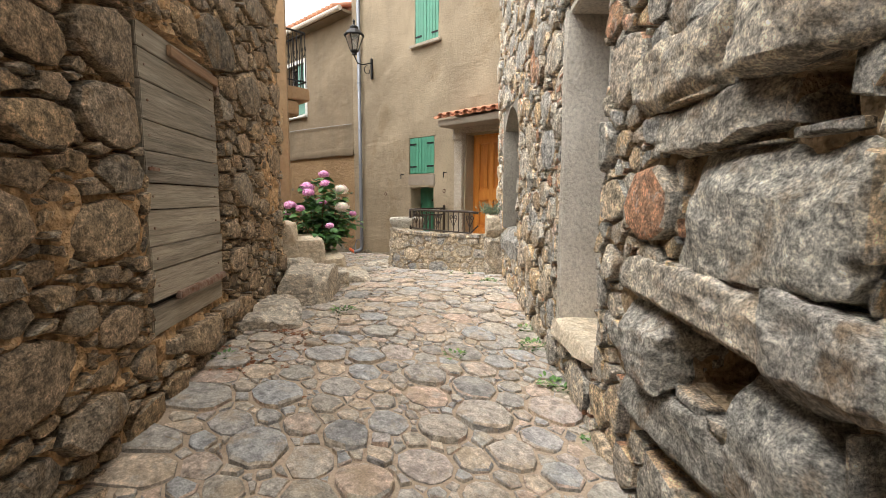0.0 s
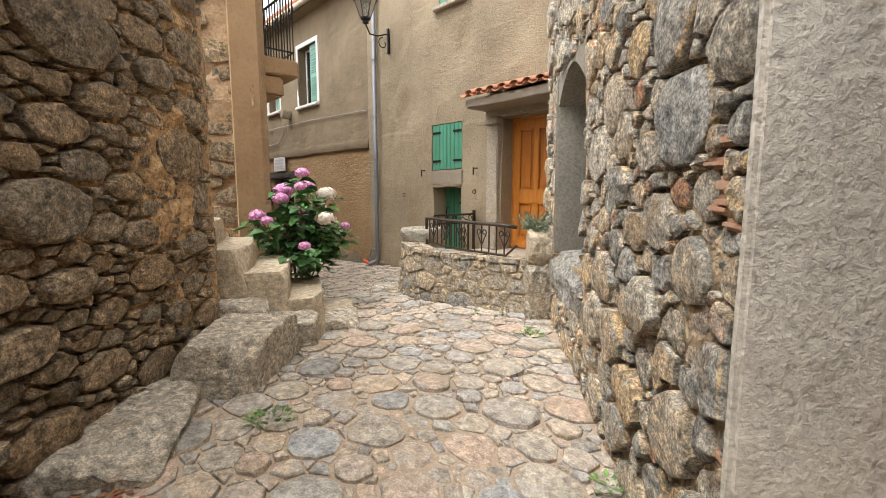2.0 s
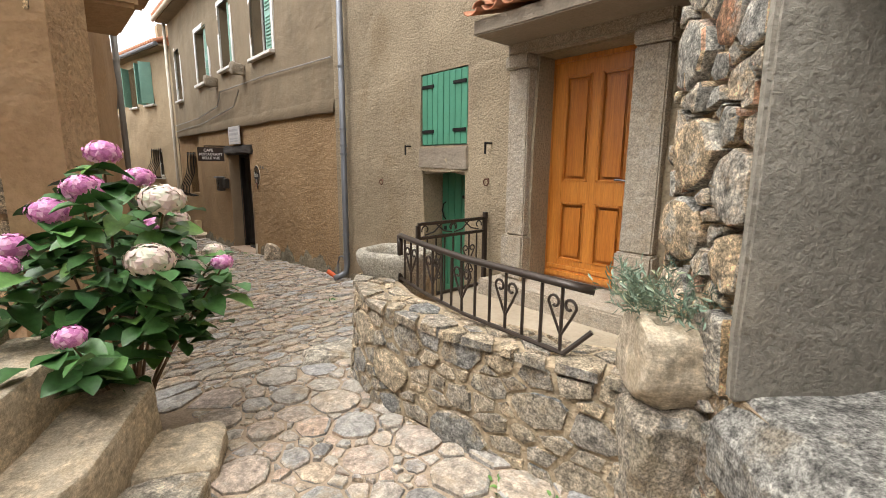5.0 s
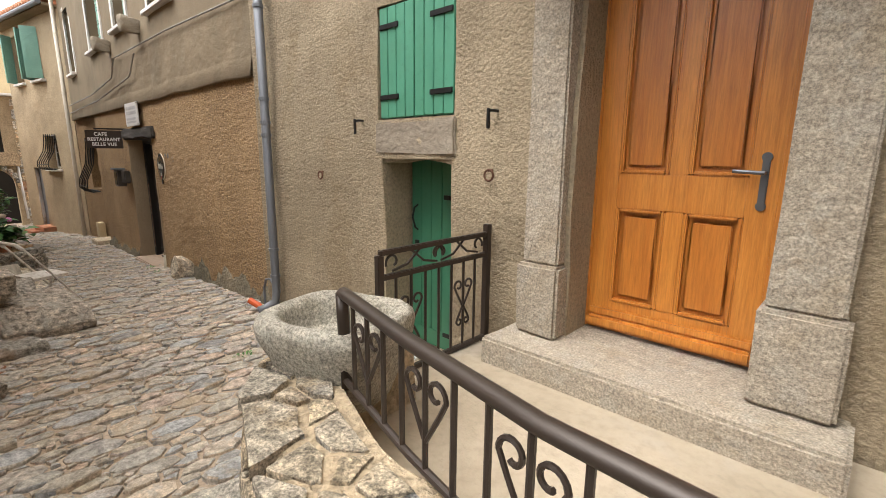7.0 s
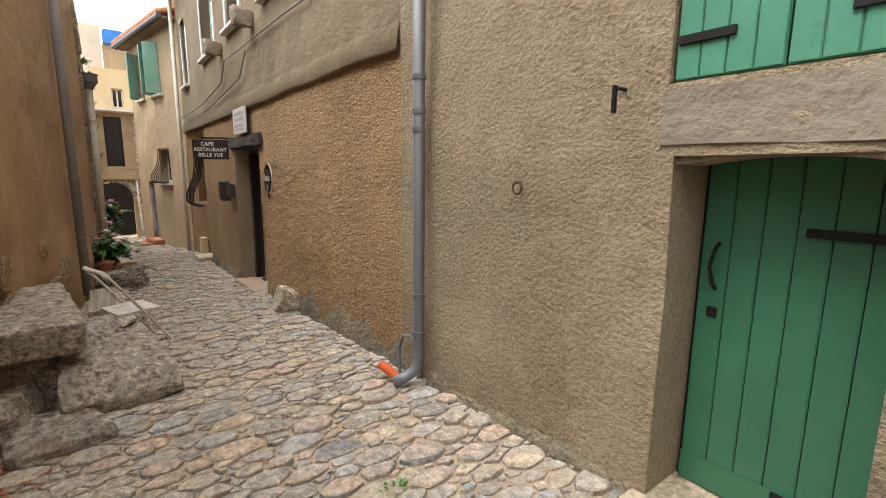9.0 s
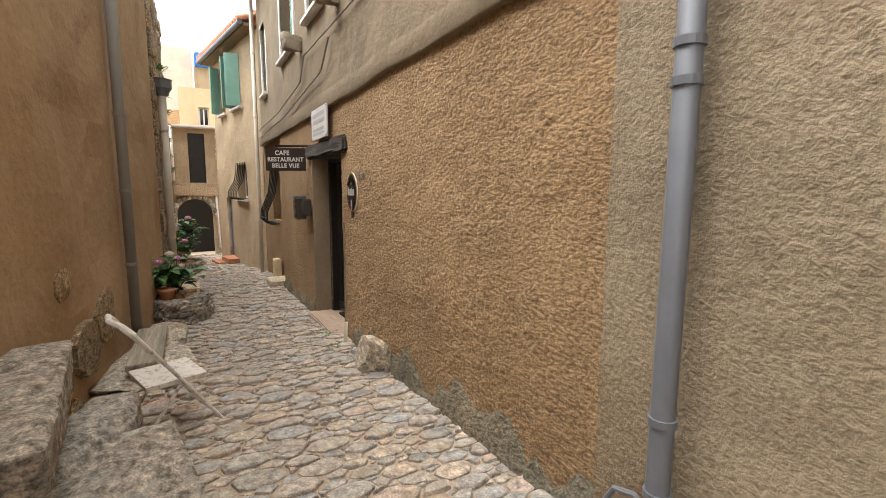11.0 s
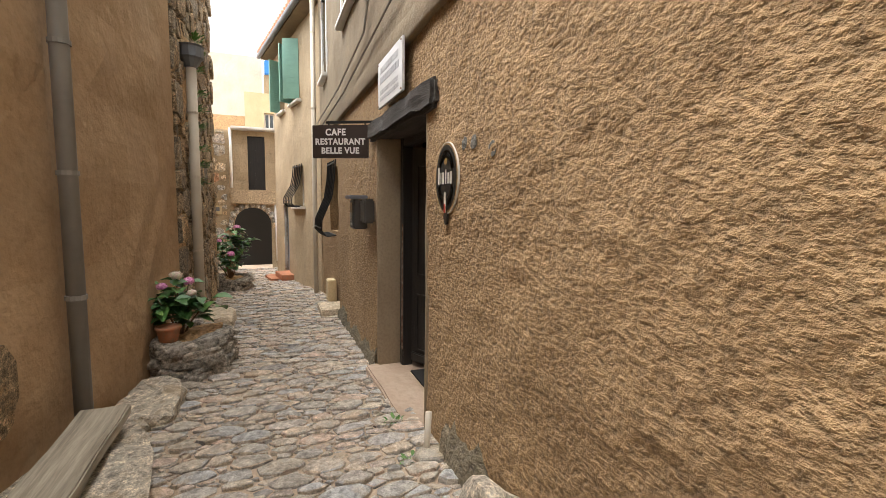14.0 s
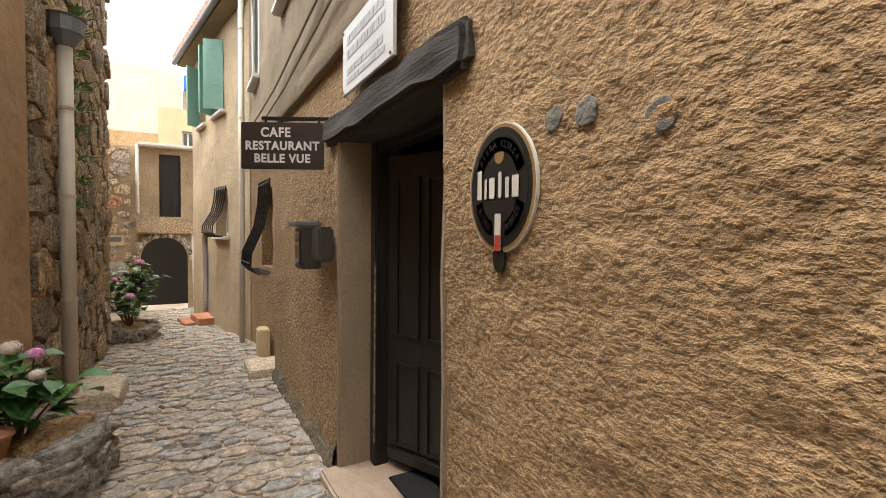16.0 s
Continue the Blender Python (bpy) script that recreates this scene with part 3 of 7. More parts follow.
# ---------------------------------------------------------------- kinds of things
def rock(size, seed, box_like=True, extra=5, rough=0.03, sub=3, sharp=16):
    """A block of stone: planes that cut each other with worn edges, then broken relief. Base at z = 0."""
    rng = random.Random(seed)
    bm = bmesh.new()
    bmesh.ops.create_icosphere(bm, subdivisions=sub, radius=1)
    planes = []
    if box_like:
        for ax in range(3):
            for s in (-1, 1):
                n = Vector([rng.uniform(-0.1, 0.1) for _ in range(3)])
                n[ax] = s
                planes.append((n.normalized(), rng.uniform(0.9, 1.0)))
    for _ in range(extra if box_like else extra + 12):
        n = Vector([rng.gauss(0, 1) for _ in range(3)]).normalized()
        planes.append((n, rng.uniform(1.15, 1.45) if box_like else rng.uniform(0.75, 1.05)))
    off = Vector((seed * 3.7, seed * 1.3, seed * 2.1))
    for v in bm.verts:
        d = v.co.normalized()
        k = sum(max(0.0, d.dot(n) / h) ** sharp for n, h in planes)
        p = d * (k ** (-1 / sharp) if k > 0 else 1)
        p = Vector((p.x * size[0] / 2, p.y * size[1] / 2, p.z * size[2] / 2))
        p += rough * (noise.noise_vector(p * 6 + off) + 0.5 * noise.noise_vector(p * 17 + off))
        v.co = p + Vector((0, 0, size[2] / 2))
    return bm


def hewn(size, seed, edge=0.018, rough=0.008, cant=0.05, cuts=12, dish=0.0):
    """A dressed or split block: keen but worn edges, canted sides, chipped corners; dish wears its top hollow. Base at z = 0."""
    rng = random.Random(seed)
    bm = bmesh.new()
    bmesh.ops.create_cube(bm, size=1)
    bmesh.ops.subdivide_edges(bm, edges=bm.edges[:], cuts=cuts, use_grid_fill=True)
    sx, sy, sz = size
    lean = [rng.uniform(-cant, cant) for _ in range(6)]
    chips = []
    for _ in range(7):
        c = Vector((rng.choice((-1, 1)), rng.choice((-1, 1)), rng.choice((-1, 1))))
        c[rng.randrange(3)] *= rng.uniform(-1, 1)
        d = Vector([k * rng.uniform(0.4, 1.0) / q for k, q in zip(c, size)]).normalized()
        chips.append((d, d.dot(Vector((c.x * sx, c.y * sy, c.z * sz)) / 2) - rng.uniform(0.15, 0.5) * min(size) * (0.25 + 2.2 * cant)))
    off = Vector((seed * 3.7, seed * 1.3, seed * 2.1))
    for v in bm.verts:
        p = Vector((v.co.x * sx, v.co.y * sy, v.co.z * sz))
        c = Vector([max(-h / 2 + edge, min(h / 2 - edge, q)) for q, h in zip(p, size)])
        if (p - c).length > 1e-6:
            p = c + (p - c).normalized() * edge
        u = Vector((p.x / sx, p.y / sy, p.z / sz))
        p.x *= 1 + lean[0] * u.z + lean[1] * u.y
        p.y *= 1 + lean[2] * u.x + lean[3] * u.z
        p.z *= 1 + lean[4] * u.x + lean[5] * u.y
        for d, h in chips:
            k = d.dot(p) - h
            if k > 0:
                p -= d * k * 0.92
        if dish and u.z > 0.3:
            p.z -= dish * max(0.0, 1 - (2 * u.x) ** 2) * max(0.0, 0.6 - abs(u.y))
        p += rough * (noise.noise_vector(p * 5 + off) + 0.6 * noise.noise_vector(p * 15 + off) + 0.35 * noise.noise_vector(p * 40 + off))
        v.co = p + Vector((0, 0, sz / 2))
    return bm


def hewn_thing(name, x, y, z, size, turn, seed, mat, label, category="stone", group="", tilt=0, **k):
    ob = part(name, hewn(size, seed, **k), mat, None, "", True)
    ob.data.set_sharp_from_angle(angle=radians(32))
    ob.matrix_world = pose(x, y, z, tilt, 0, turn)
    return tagged(ob, label, category, group)


def stone_thing(name, x, y, z, size, turn, seed, mat, label, category="stone", box_like=True, group="", tilt=0, **k):
    ob = part(name, rock(size, seed, box_like, **k), mat, None, "", True)
    ob.data.set_sharp_from_angle(angle=radians(38))
    ob.matrix_world = pose(x, y, z, tilt, 0, turn)
    return tagged(ob, label, category, group)


def leaf(bm, base, way, up, length, width, bend):
    side = way.cross(up).normalized()
    rows = []
    for t, w in ((0.0, 0.08), (0.3, 0.85), (0.62, 1.0), (0.88, 0.5), (1.0, 0.04)):
        c = base + way * length * t - up * bend * length * t * t
        lift = up * width * 0.22 * w
        rows.append([bm.verts.new(c - side * width * w / 2 + lift), bm.verts.new(c), bm.verts.new(c + side * width * w / 2 + lift)])
    for a, b in zip(rows, rows[1:]):
        for i in (0, 1):
            bm.faces.new((a[i], a[i + 1], b[i + 1], b[i]))


def leaf_mat(name, lo, hi):
    m, n, l, b = nodes(name, 0.45)
    g = n.new("ShaderNodeNewGeometry")
    c = ramp(n, l, g.outputs["Random Per Island"], [(0, lo), (0.85, hi), (1, (hi[0] * 1.7, hi[1] * 1.35, hi[2] * 1.1))])
    c = mix(n, l, 1.0, c, ramp(n, l, tex(n, l, place(n, l), 40, 3), [(0.3, (0.75, 0.75, 0.75)), (0.7, (1.2, 1.2, 1.2))]), "MULTIPLY")
    l.new(c, b.inputs["Base Color"])
    b.inputs["Subsurface Weight"].default_value = 0.0
    return m


def petal_mat(name, cols):
    m, n, l, b = nodes(name, 0.7)
    g = n.new("ShaderNodeNewGeometry")
    l.new(ramp(n, l, g.outputs["Random Per Island"], [(i / (len(cols) - 1), c) for i, c in enumerate(cols)]), b.inputs["Base Color"])
    return m


M_LEAF = leaf_mat("hydrangea_leaf", (0.035, 0.11, 0.03), (0.085, 0.21, 0.055))
M_LAV = leaf_mat("grey_green_leaf", (0.12, 0.19, 0.13), (0.25, 0.33, 0.24))
M_WEED = leaf_mat("weed_leaf", (0.06, 0.15, 0.03), (0.14, 0.28, 0.07))
M_STEM = paint_mat("plant_stem", (0.16, 0.1, 0.06), 0.9)
M_PINK = petal_mat("pink_petal", [(0.55, 0.16, 0.42), (0.75, 0.30, 0.58), (0.85, 0.5, 0.7)])
M_PALE = petal_mat("pale_petal", [(0.66, 0.5, 0.5), (0.78, 0.66, 0.56), (0.62, 0.62, 0.48)])


def flower_head(c, r, rng):
    bm = bmesh.new()
    bmesh.ops.create_icosphere(bm, subdivisions=1, radius=r * 0.82, matrix=Matrix.Translation(c) @ Matrix.Diagonal((1, 1, 0.7, 1)))
    for i in range(130):
        a = i * 2.39996
        z = 1 - 2 * (i + 0.5) / 150
        q = Vector((math.sqrt(max(0, 1 - z * z)) * math.cos(a), math.sqrt(max(0, 1 - z * z)) * math.sin(a), z))
        p = c + Vector((q.x, q.y, q.z * 0.72)) * r * rng.uniform(0.9, 1.14)
        t = q.orthogonal().normalized()
        t.rotate(Matrix.Rotation(rng.uniform(0, 6), 3, q))
        s = q.cross(t)
        w = r * 0.21
        k = [bm.verts.new(p + w * t + 0.1 * w * q), bm.verts.new(p + w * s - 0.15 * w * q), bm.verts.new(p - w * t + 0.1 * w * q), bm.verts.new(p - w * s - 0.15 * w * q)]
        bm.faces.new(k)
    return bm


def hydrangea(x, y, z, h, r, heads, leaves, seed, label, head_r=0.1, lean=(0, 0)):
    rng = random.Random(seed)
    ob = thing("hydrangea", pose(x, y, z), label, "plant", "hydrangeas in the lane")
    foliage = bmesh.new()
    tips, stems = [], []
    for i in range(max(7, heads)):
        a = i * 2.4 + rng.uniform(-0.3, 0.3)
        q = math.sqrt((i + 0.5) / max(7, heads)) * r * rng.uniform(0.85, 1.1)
        hh = h * (1.0 - 0.5 * (q / r) ** 2) * rng.uniform(0.86, 1.05)
        tip = Vector((q * math.cos(a) + lean[0], q * math.sin(a) + lean[1], hh))
        tips.append(tip)
        mid = Vector((tip.x * 0.45, tip.y * 0.45, hh * 0.5))
        stem = bmesh.new()
        tube(stem, [(tip.x * 0.08, tip.y * 0.08, 0), mid * 0.6, mid, tip], [0.012, 0.01, 0.008, 0.005], 5)
        stems.append(part("stem", stem, M_STEM, ob))
    for i in range(leaves):
        tip = rng.choice(tips)
        k = rng.uniform(0.42, 1.0)
        base = Vector((tip.x * k, tip.y * k, tip.z * (0.12 + 0.86 * k))) + Vector([rng.gauss(0, 0.05) for _ in range(3)])
        a = rng.uniform(0, 6.28)
        way = (Vector((math.cos(a), math.sin(a), rng.uniform(-0.25, 0.5))) + 0.6 * Vector((tip.x, tip.y, 0)).normalized()).normalized()
        up = (Vector((0, 0, 1)) + Vector([rng.gauss(0, 0.25) for _ in range(3)]))
        up = (up - way * up.dot(way)).normalized()
        n = rng.uniform(0.11, 0.19)
        leaf(foliage, base, way, up, n, n * 0.68, rng.uniform(0.1, 0.45))
    part("foliage", foliage, M_LEAF, ob, "broad glossy green leaves", True)
    for i in range(heads):
        pale = rng.random() < 0.22
        rr = head_r * rng.uniform(0.55, 1.15)
        part("flower_head", flower_head(tips[i] + Vector((0, 0, rr * 0.5)), rr, rng), M_PALE if pale else M_PINK, stems[i], "faded cream flower head" if pale else "pink flower head")
    return ob


def tuft(x, y, z, r, n, mat, seed, label, name="weed", length=0.07, width=0.035, rise=0.5):
    rng = random.Random(seed)
    bm = bmesh.new()
    for _ in range(n):
        a, q = rng.uniform(0, 6.28), r * math.sqrt(rng.random())
        b = Vector((q * math.cos(a), q * math.sin(a), rng.uniform(0, r * rise)))
        way = Vector((math.cos(a), math.sin(a), rng.uniform(0.1, 1.3))).normalized()
        up = Vector((0, 0, 1))
        up = (up - way * up.dot(way)).normalized() if abs(way.z) < 0.99 else Vector((1, 0, 0))
        k = length * rng.uniform(0.6, 1.3)
        leaf(bm, b, way, up, k, k * width / length, rng.uniform(-0.1, 0.4))
    ob = part(name, bm, mat, None, "", True)
    ob.location = (x, y, z)
    return tagged(ob, label, "plant", kind="stuff")


def shutter_leaf(parent, x0, x1, z0, z1, y, mat, louvred=False):
    """One leaf: boards on a frame, iron straps."""
    leafp = part("shutter", box_bm(x0, x1, y - 0.032, y, z0, z1, 0.004), mat, parent)
    w = (x1 - x0)
    if louvred:
        k = int((z1 - z0 - 0.16) / 0.06)
        for s in range(2):
            a, b = z0 + 0.07 + s * (z1 - z0 - 0.06) / 2, z0 + (s + 1) * (z1 - z0 - 0.06) / 2
            for i in range(int((b - a) / 0.06)):
                bm = bmesh.new()
                box(bm, x0 + 0.05, x1 - 0.05, y - 0.05, y - 0.03, a + i * 0.06, a + i * 0.06 + 0.03, 0.004)
                part("slat", bm, mat, leafp)
    else:
        for i in range(4):
            a = x0 + w * i / 4
            part("board", box_bm(a + 0.003, a + w / 4 - 0.003, y - 0.042, y - 0.03, z0 + 0.004, z1 - 0.004, 0.003), mat, leafp)
        for zz in (z0 + 0.13, z1 - 0.15):
            part("strap_hinge", box_bm(x0 + 0.01 if x0 < parent["mid"] - 0.01 else x0 + w * 0.42, x0 + w * 0.58 if x0 < parent["mid"] - 0.01 else x1 - 0.01, y - 0.054, y - 0.041, zz, zz + 0.035, 0.003), M_BLACK, leafp)


def box_bm(x0, x1, y0, y1, z0, z1, bevel=0.0, **k):
    bm = bmesh.new()
    box(bm, x0, x1, y0, y1, z0, z1, bevel, **k)
    return bm


def box_part(name, parent, mat, x0, x1, y0, y1, z0, z1, bevel=0.006, label="", **k):
    return part(name, box_bm(x0, x1, y0, y1, z0, z1, bevel, **k), mat, parent, label)


def window_set(index, m, x0, x1, z0, z1, depth, mat_frame, mat_shut, closed, sill=True, louvred=False, open_leaf=0, label=""):
    """A window in its opening: frame, panes, sill and shutters, in the wall's own frame (x along, y into the wall, z up)."""
    ob = thing("window_%d" % index, m, label, "window", kind="structure")
    ob["mid"] = (x0 + x1) / 2
    fr = bmesh.new()
    for a, b, c, d in ((x0, x0 + 0.05, z0, z1), (x1 - 0.05, x1, z0, z1), (x0 + 0.05, x1 - 0.05, z1 - 0.05, z1), (x0 + 0.05, x1 - 0.05, z0, z0 + 0.06), ((x0 + x1) / 2 - 0.03, (x0 + x1) / 2 + 0.03, z0 + 0.06, z1 - 0.05)):
        box(fr, a, b, depth, depth + 0.05, c, d, 0.004)
    part("window_frame", fr, mat_frame, ob)
    mid = (x0 + x1) / 2
    for a, b in ((x0 + 0.05, mid - 0.03), (mid + 0.03, x1 - 0.05)):
        for c, d in ((z0 + 0.06, (z0 + z1) / 2 - 0.01), ((z0 + z1) / 2 + 0.01, z1 - 0.05)):
            part("pane", box_bm(a, b, depth + 0.02, depth + 0.028, c, d), M_GLASS, ob)
    # near-black sheet stands for the shade of the room behind
    part("room_shade_sheet", box_bm(x0 - 0.02, x1 + 0.02, depth + 0.07, depth + 0.09, z0 - 0.02, z1 + 0.02), M_DARK, ob)
    if sill:
        part("window_sill", box_bm(x0 - 0.09, x1 + 0.09, -0.09, depth, z0 - 0.07, z0 - 0.002, 0.012), mat_frame if sill is True else sill, ob)
    if closed:
        shutter_leaf(ob, x0 + 0.012, mid - 0.004, z0 + 0.01, z1 - 0.01, 0.05, mat_shut, louvred)
        shutter_leaf(ob, mid + 0.004, x1 - 0.012, z0 + 0.01, z1 - 0.01, 0.05, mat_shut, louvred)
    if open_leaf == 4:
        shutter_leaf(ob, mid + 0.02, x1 - 0.012, z0 + 0.01, z1 - 0.01, 0.1, mat_shut, True)
    for side in ((-1,) if open_leaf == 1 else (1,) if open_leaf == 2 else (-1, 1) if open_leaf == 3 else ()):
        w = (x1 - x0) / 2
        hinge = x0 if side < 0 else x1
        lf = part("shutter", box_bm(0, w, -0.018, 0.018, z0, z1, 0.005), mat_shut, ob)
        lf.matrix_local = Matrix.Translation((hinge, -0.01, 0)) @ Matrix.Rotation(radians(-62 if side < 0 else -118), 4, "Z")
        for i in range(int((z1 - z0 - 0.14) / 0.055)):
            part("slat", box_bm(0.05, w - 0.05, -0.026, 0.026, z0 + 0.07 + i * 0.055, z0 + 0.095 + i * 0.055, 0.004), mat_shut, lf)
    return ob


def facade(m):
    """The frame for things on a wall: x along it, y into it, z up."""
    return m @ Matrix(((1, 0, 0, 0), (0, 0, 1, 0), (0, -1, 0, 0), (0, 0, 0, 1)))


def downpipe(pts, r, mat, collars, label):
    ob = thing("downpipe", pose(*pts[0]), label, "pipe")
    o = Vector(pts[0])
    bm = bmesh.new()
    tube(bm, [Vector(p) - o for p in pts], r, 14)
    pipe = part("pipe", bm, mat, ob, smooth=True)
    for z in collars:
        k = bmesh.new()
        p = Vector(pts[0])
        for a, b in zip(pts, pts[1:]):
            if min(a[2], b[2]) <= z <= max(a[2], b[2]) and a[2] != b[2]:
                p = Vector(a).lerp(Vector(b), (z - a[2]) / (b[2] - a[2]))
        cyl(k, p - o - Vector((0, 0, 0.014)), p - o + Vector((0, 0, 0.014)), r + 0.008, n=14)
        part("collar", k, mat, pipe)
    return ob


def scroll(bm, c, r, ax, s=1, w=0.007):
    """A heart of two C-scrolls in an iron panel, in the plane of ax and z."""
    ax = Vector(ax)
    for d in (-1, 1):
        pts = [Vector(c) + ax * d * r * 0.02 + Vector((0, 0, -r * 1.9 * s))]
        pts += [Vector(c) + ax * d * r * 0.75 + Vector((0, 0, -r * 0.7 * s)), Vector(c) + ax * d * r * 1.1 + Vector((0, 0, -0.05 * r * s))]
        pts += arc(Vector(c) + ax * d * r * 0.6, r * 0.5, 0, 300, 14, ax * d, (0, 0, s), r * 0.2)
        tube(bm, pts, w, 6)


# ---------------------------------------------------------------- first lane: hatch, niche, recess
def hatch():
    u0, u1, z0, z1 = 5.87, 6.9, 0.94, 2.37
    ob = thing("wooden_hatch", facade(ML), "weathered grey plank hatch with rusted iron strap, shut", "door")
    rng = random.Random(3)
    z = z0
    hs = [0.17, 0.13, 0.2, 0.14, 0.17, 0.16, 0.2, 0.16, 0.13]
    for h in [k * (z1 - z0) / sum(hs) for k in hs]:
        y = -0.03 - rng.uniform(0, 0.01)
        pl = part("plank", box_bm(u0 + rng.uniform(0, 0.012), u1 - rng.uniform(0, 0.012), y, 0.012, z + 0.002, z + h - 0.003, 0.004, cuts=3, rough=0.004), M_GREYWOOD, ob)
        for x in (u0 + 0.07, u1 - 0.09):
            nail = bmesh.new()
            cyl(nail, (x, y - 0.004, z + h / 2), (x, y + 0.01, z + h / 2), 0.007, n=8)
            part("nail", nail, M_RUST, pl)
        z += h
    part("backing", box_bm(u0 + 0.02, u1 - 0.02, 0.014, 0.06, 0.75, z1), M_DARK, ob)
    part("sill_board", box_bm(u0 + 0.02, u1 - 0.005, -0.02, 0.03, 0.755, z0 - 0.035, 0.006, cuts=3, rough=0.004), M_GREYWOOD, ob)
    part("batten", box_bm(u0 + 0.3, u1 - 0.01, -0.065, -0.04, z1 - 0.1, z1 - 0.035, 0.005, cuts=2, rough=0.004), M_BATTEN, ob, "reddish brown wooden batten")
    part("strap", box_bm(u0 + 0.27, u1 - 0.01, -0.06, -0.022, z0 - 0.032, z0 + 0.012, 0.006, cuts=2, rough=0.004), M_RUST, ob, "rusted flat iron strap")
    part("hinge_pin", box_bm(u1 - 0.02, u1 + 0.02, -0.06, -0.02, z1 - 0.16, z1 - 0.09, 0.005), M_RUST, ob)
    part("latch", box_bm(u0 + 0.02, u0 + 0.13, -0.05, -0.04, 1.63, 1.65, 0.003), M_RUST, ob)


M_BATTEN = wood_mat("reddish_old_wood", (0.15, 0.085, 0.045), (0.33, 0.2, 0.115), 0.9, "x", 0, 0.8)


hatch()


def niche():
    """Render-lined door niche in the rubble wall."""
    a, b, c, d = NICHE
    ob = thing("reveal_1", facade(MR), "pale roughcast lining of the door niche", "wall", kind="structure")
    for n, q in (("side", (a - 0.02, a + 0.03, -0.05, 0.5, c, d)), ("side", (b - 0.03, b + 0.02, -0.02, 0.5, c, d)), ("soffit", (a + 0.03, b - 0.03, -0.03, 0.5, d - 0.04, d + 0.02))):
        part(n, box_bm(*q[:6], bevel=0.014, cuts=6, rough=0.012), M_PALECOAT, ob)
    s = stone_thing("sill_slab", 0, 0, 0, (b - a + 0.24, 0.75, 0.13), 0, 41, M_STEP, "worn buff stone doorstep in the niche", "step", rough=0.012, sharp=30)
    s.matrix_world = facade(MR) @ Matrix.Translation(((a + b) / 2, 0.29, c - 0.1))
    dr = thing("door_1", facade(MR) @ Matrix.Translation((0, 0.44, 0)), "brown varnished glazed wooden door with chrome handle", "door", kind="structure")
    fr = bmesh.new()
    for q in ((a + 0.03, a + 0.09, c + 0.03, d - 0.04), (b - 0.09, b - 0.03, c + 0.03, d - 0.04), (a + 0.09, b - 0.09, d - 0.1, d - 0.04)):
        box(fr, q[0], q[1], -0.05, 0.04, q[2], q[3], 0.008)
    part("door_frame", fr, M_BROWNDOOR, dr)
    x0, x1 = a + 0.09, b - 0.09
    lf = bmesh.new()
    for q in ((x0, x0 + 0.1, c + 0.03, d - 0.1), (x1 - 0.1, x1, c + 0.03, d - 0.1), (x0 + 0.1, x1 - 0.1, c + 0.03, c + 0.3), (x0 + 0.1, x1 - 0.1, 1.52, 1.62), (x0 + 0.1, x1 - 0.1, d - 0.2, d - 0.1), (x0 + 0.1, x1 - 0.1, 1.15, 1.22)):
        box(lf, q[0], q[1], -0.02, 0.02, q[2], q[3], 0.006)
    part("door_leaf", lf, M_BROWNDOOR, dr)
    part("weather_board", box_bm(x0, x1, -0.05, -0.02, c + 0.05, c + 0.15, 0.015), M_BROWNDOOR, dr)
    for q in ((c + 0.3, 1.15), (1.22, 1.52), (1.62, d - 0.2)):
        part("pane", box_bm(x0 + 0.1, x1 - 0.1, -0.002, 0.006, *q), M_GLASS, dr)
    hd = part("handle_plate", box_bm(x0 + 0.03, x0 + 0.065, -0.028, -0.018, 1.58, 1.82, 0.006), M_ZINC, dr)
    bm = bmesh.new()
    tube(bm, [(x0 + 0.048, -0.03, 1.75), (x0 + 0.048, -0.07, 1.75), (x0 + 0.01, -0.075, 1.75), (x0 - 0.05, -0.07, 1.75)], 0.01, 8)
    part("handle", bm, M_ZINC, hd)
    bm = bmesh.new()
    tube(bm, [(x0 + 0.02, -0.075, 1.75), (x0 + 0.016, -0.078, 1.6), (x0 + 0.01, -0.07, 1.47), (x0 + 0.0, -0.072, 1.46), (x0 + 0.012, -0.07, 1.45), (x0 + 0.02, -0.066, 1.3)], 0.005, 6)
    box(bm, x0 + 0.0, x0 + 0.035, -0.078, -0.058, 1.2, 1.27, 0.008)
    part("key_cord", bm, M_WHITE, dr, "white cord with a tag")
    bx = part("meter_box", box_bm(a + 0.03, a + 0.085, 0.28, 0.38, 1.47, 1.62, 0.018, seg=3), M_BLACK, None, "")
    bx.data.materials[0] = M_BOX
    bx.matrix_world = facade(MR)
    tagged(bx, "dark grey plastic box fixed to the niche wall", "box")


M_BOX = paint_mat("dark_grey_plastic", (0.03, 0.032, 0.035), 0.5)
niche()


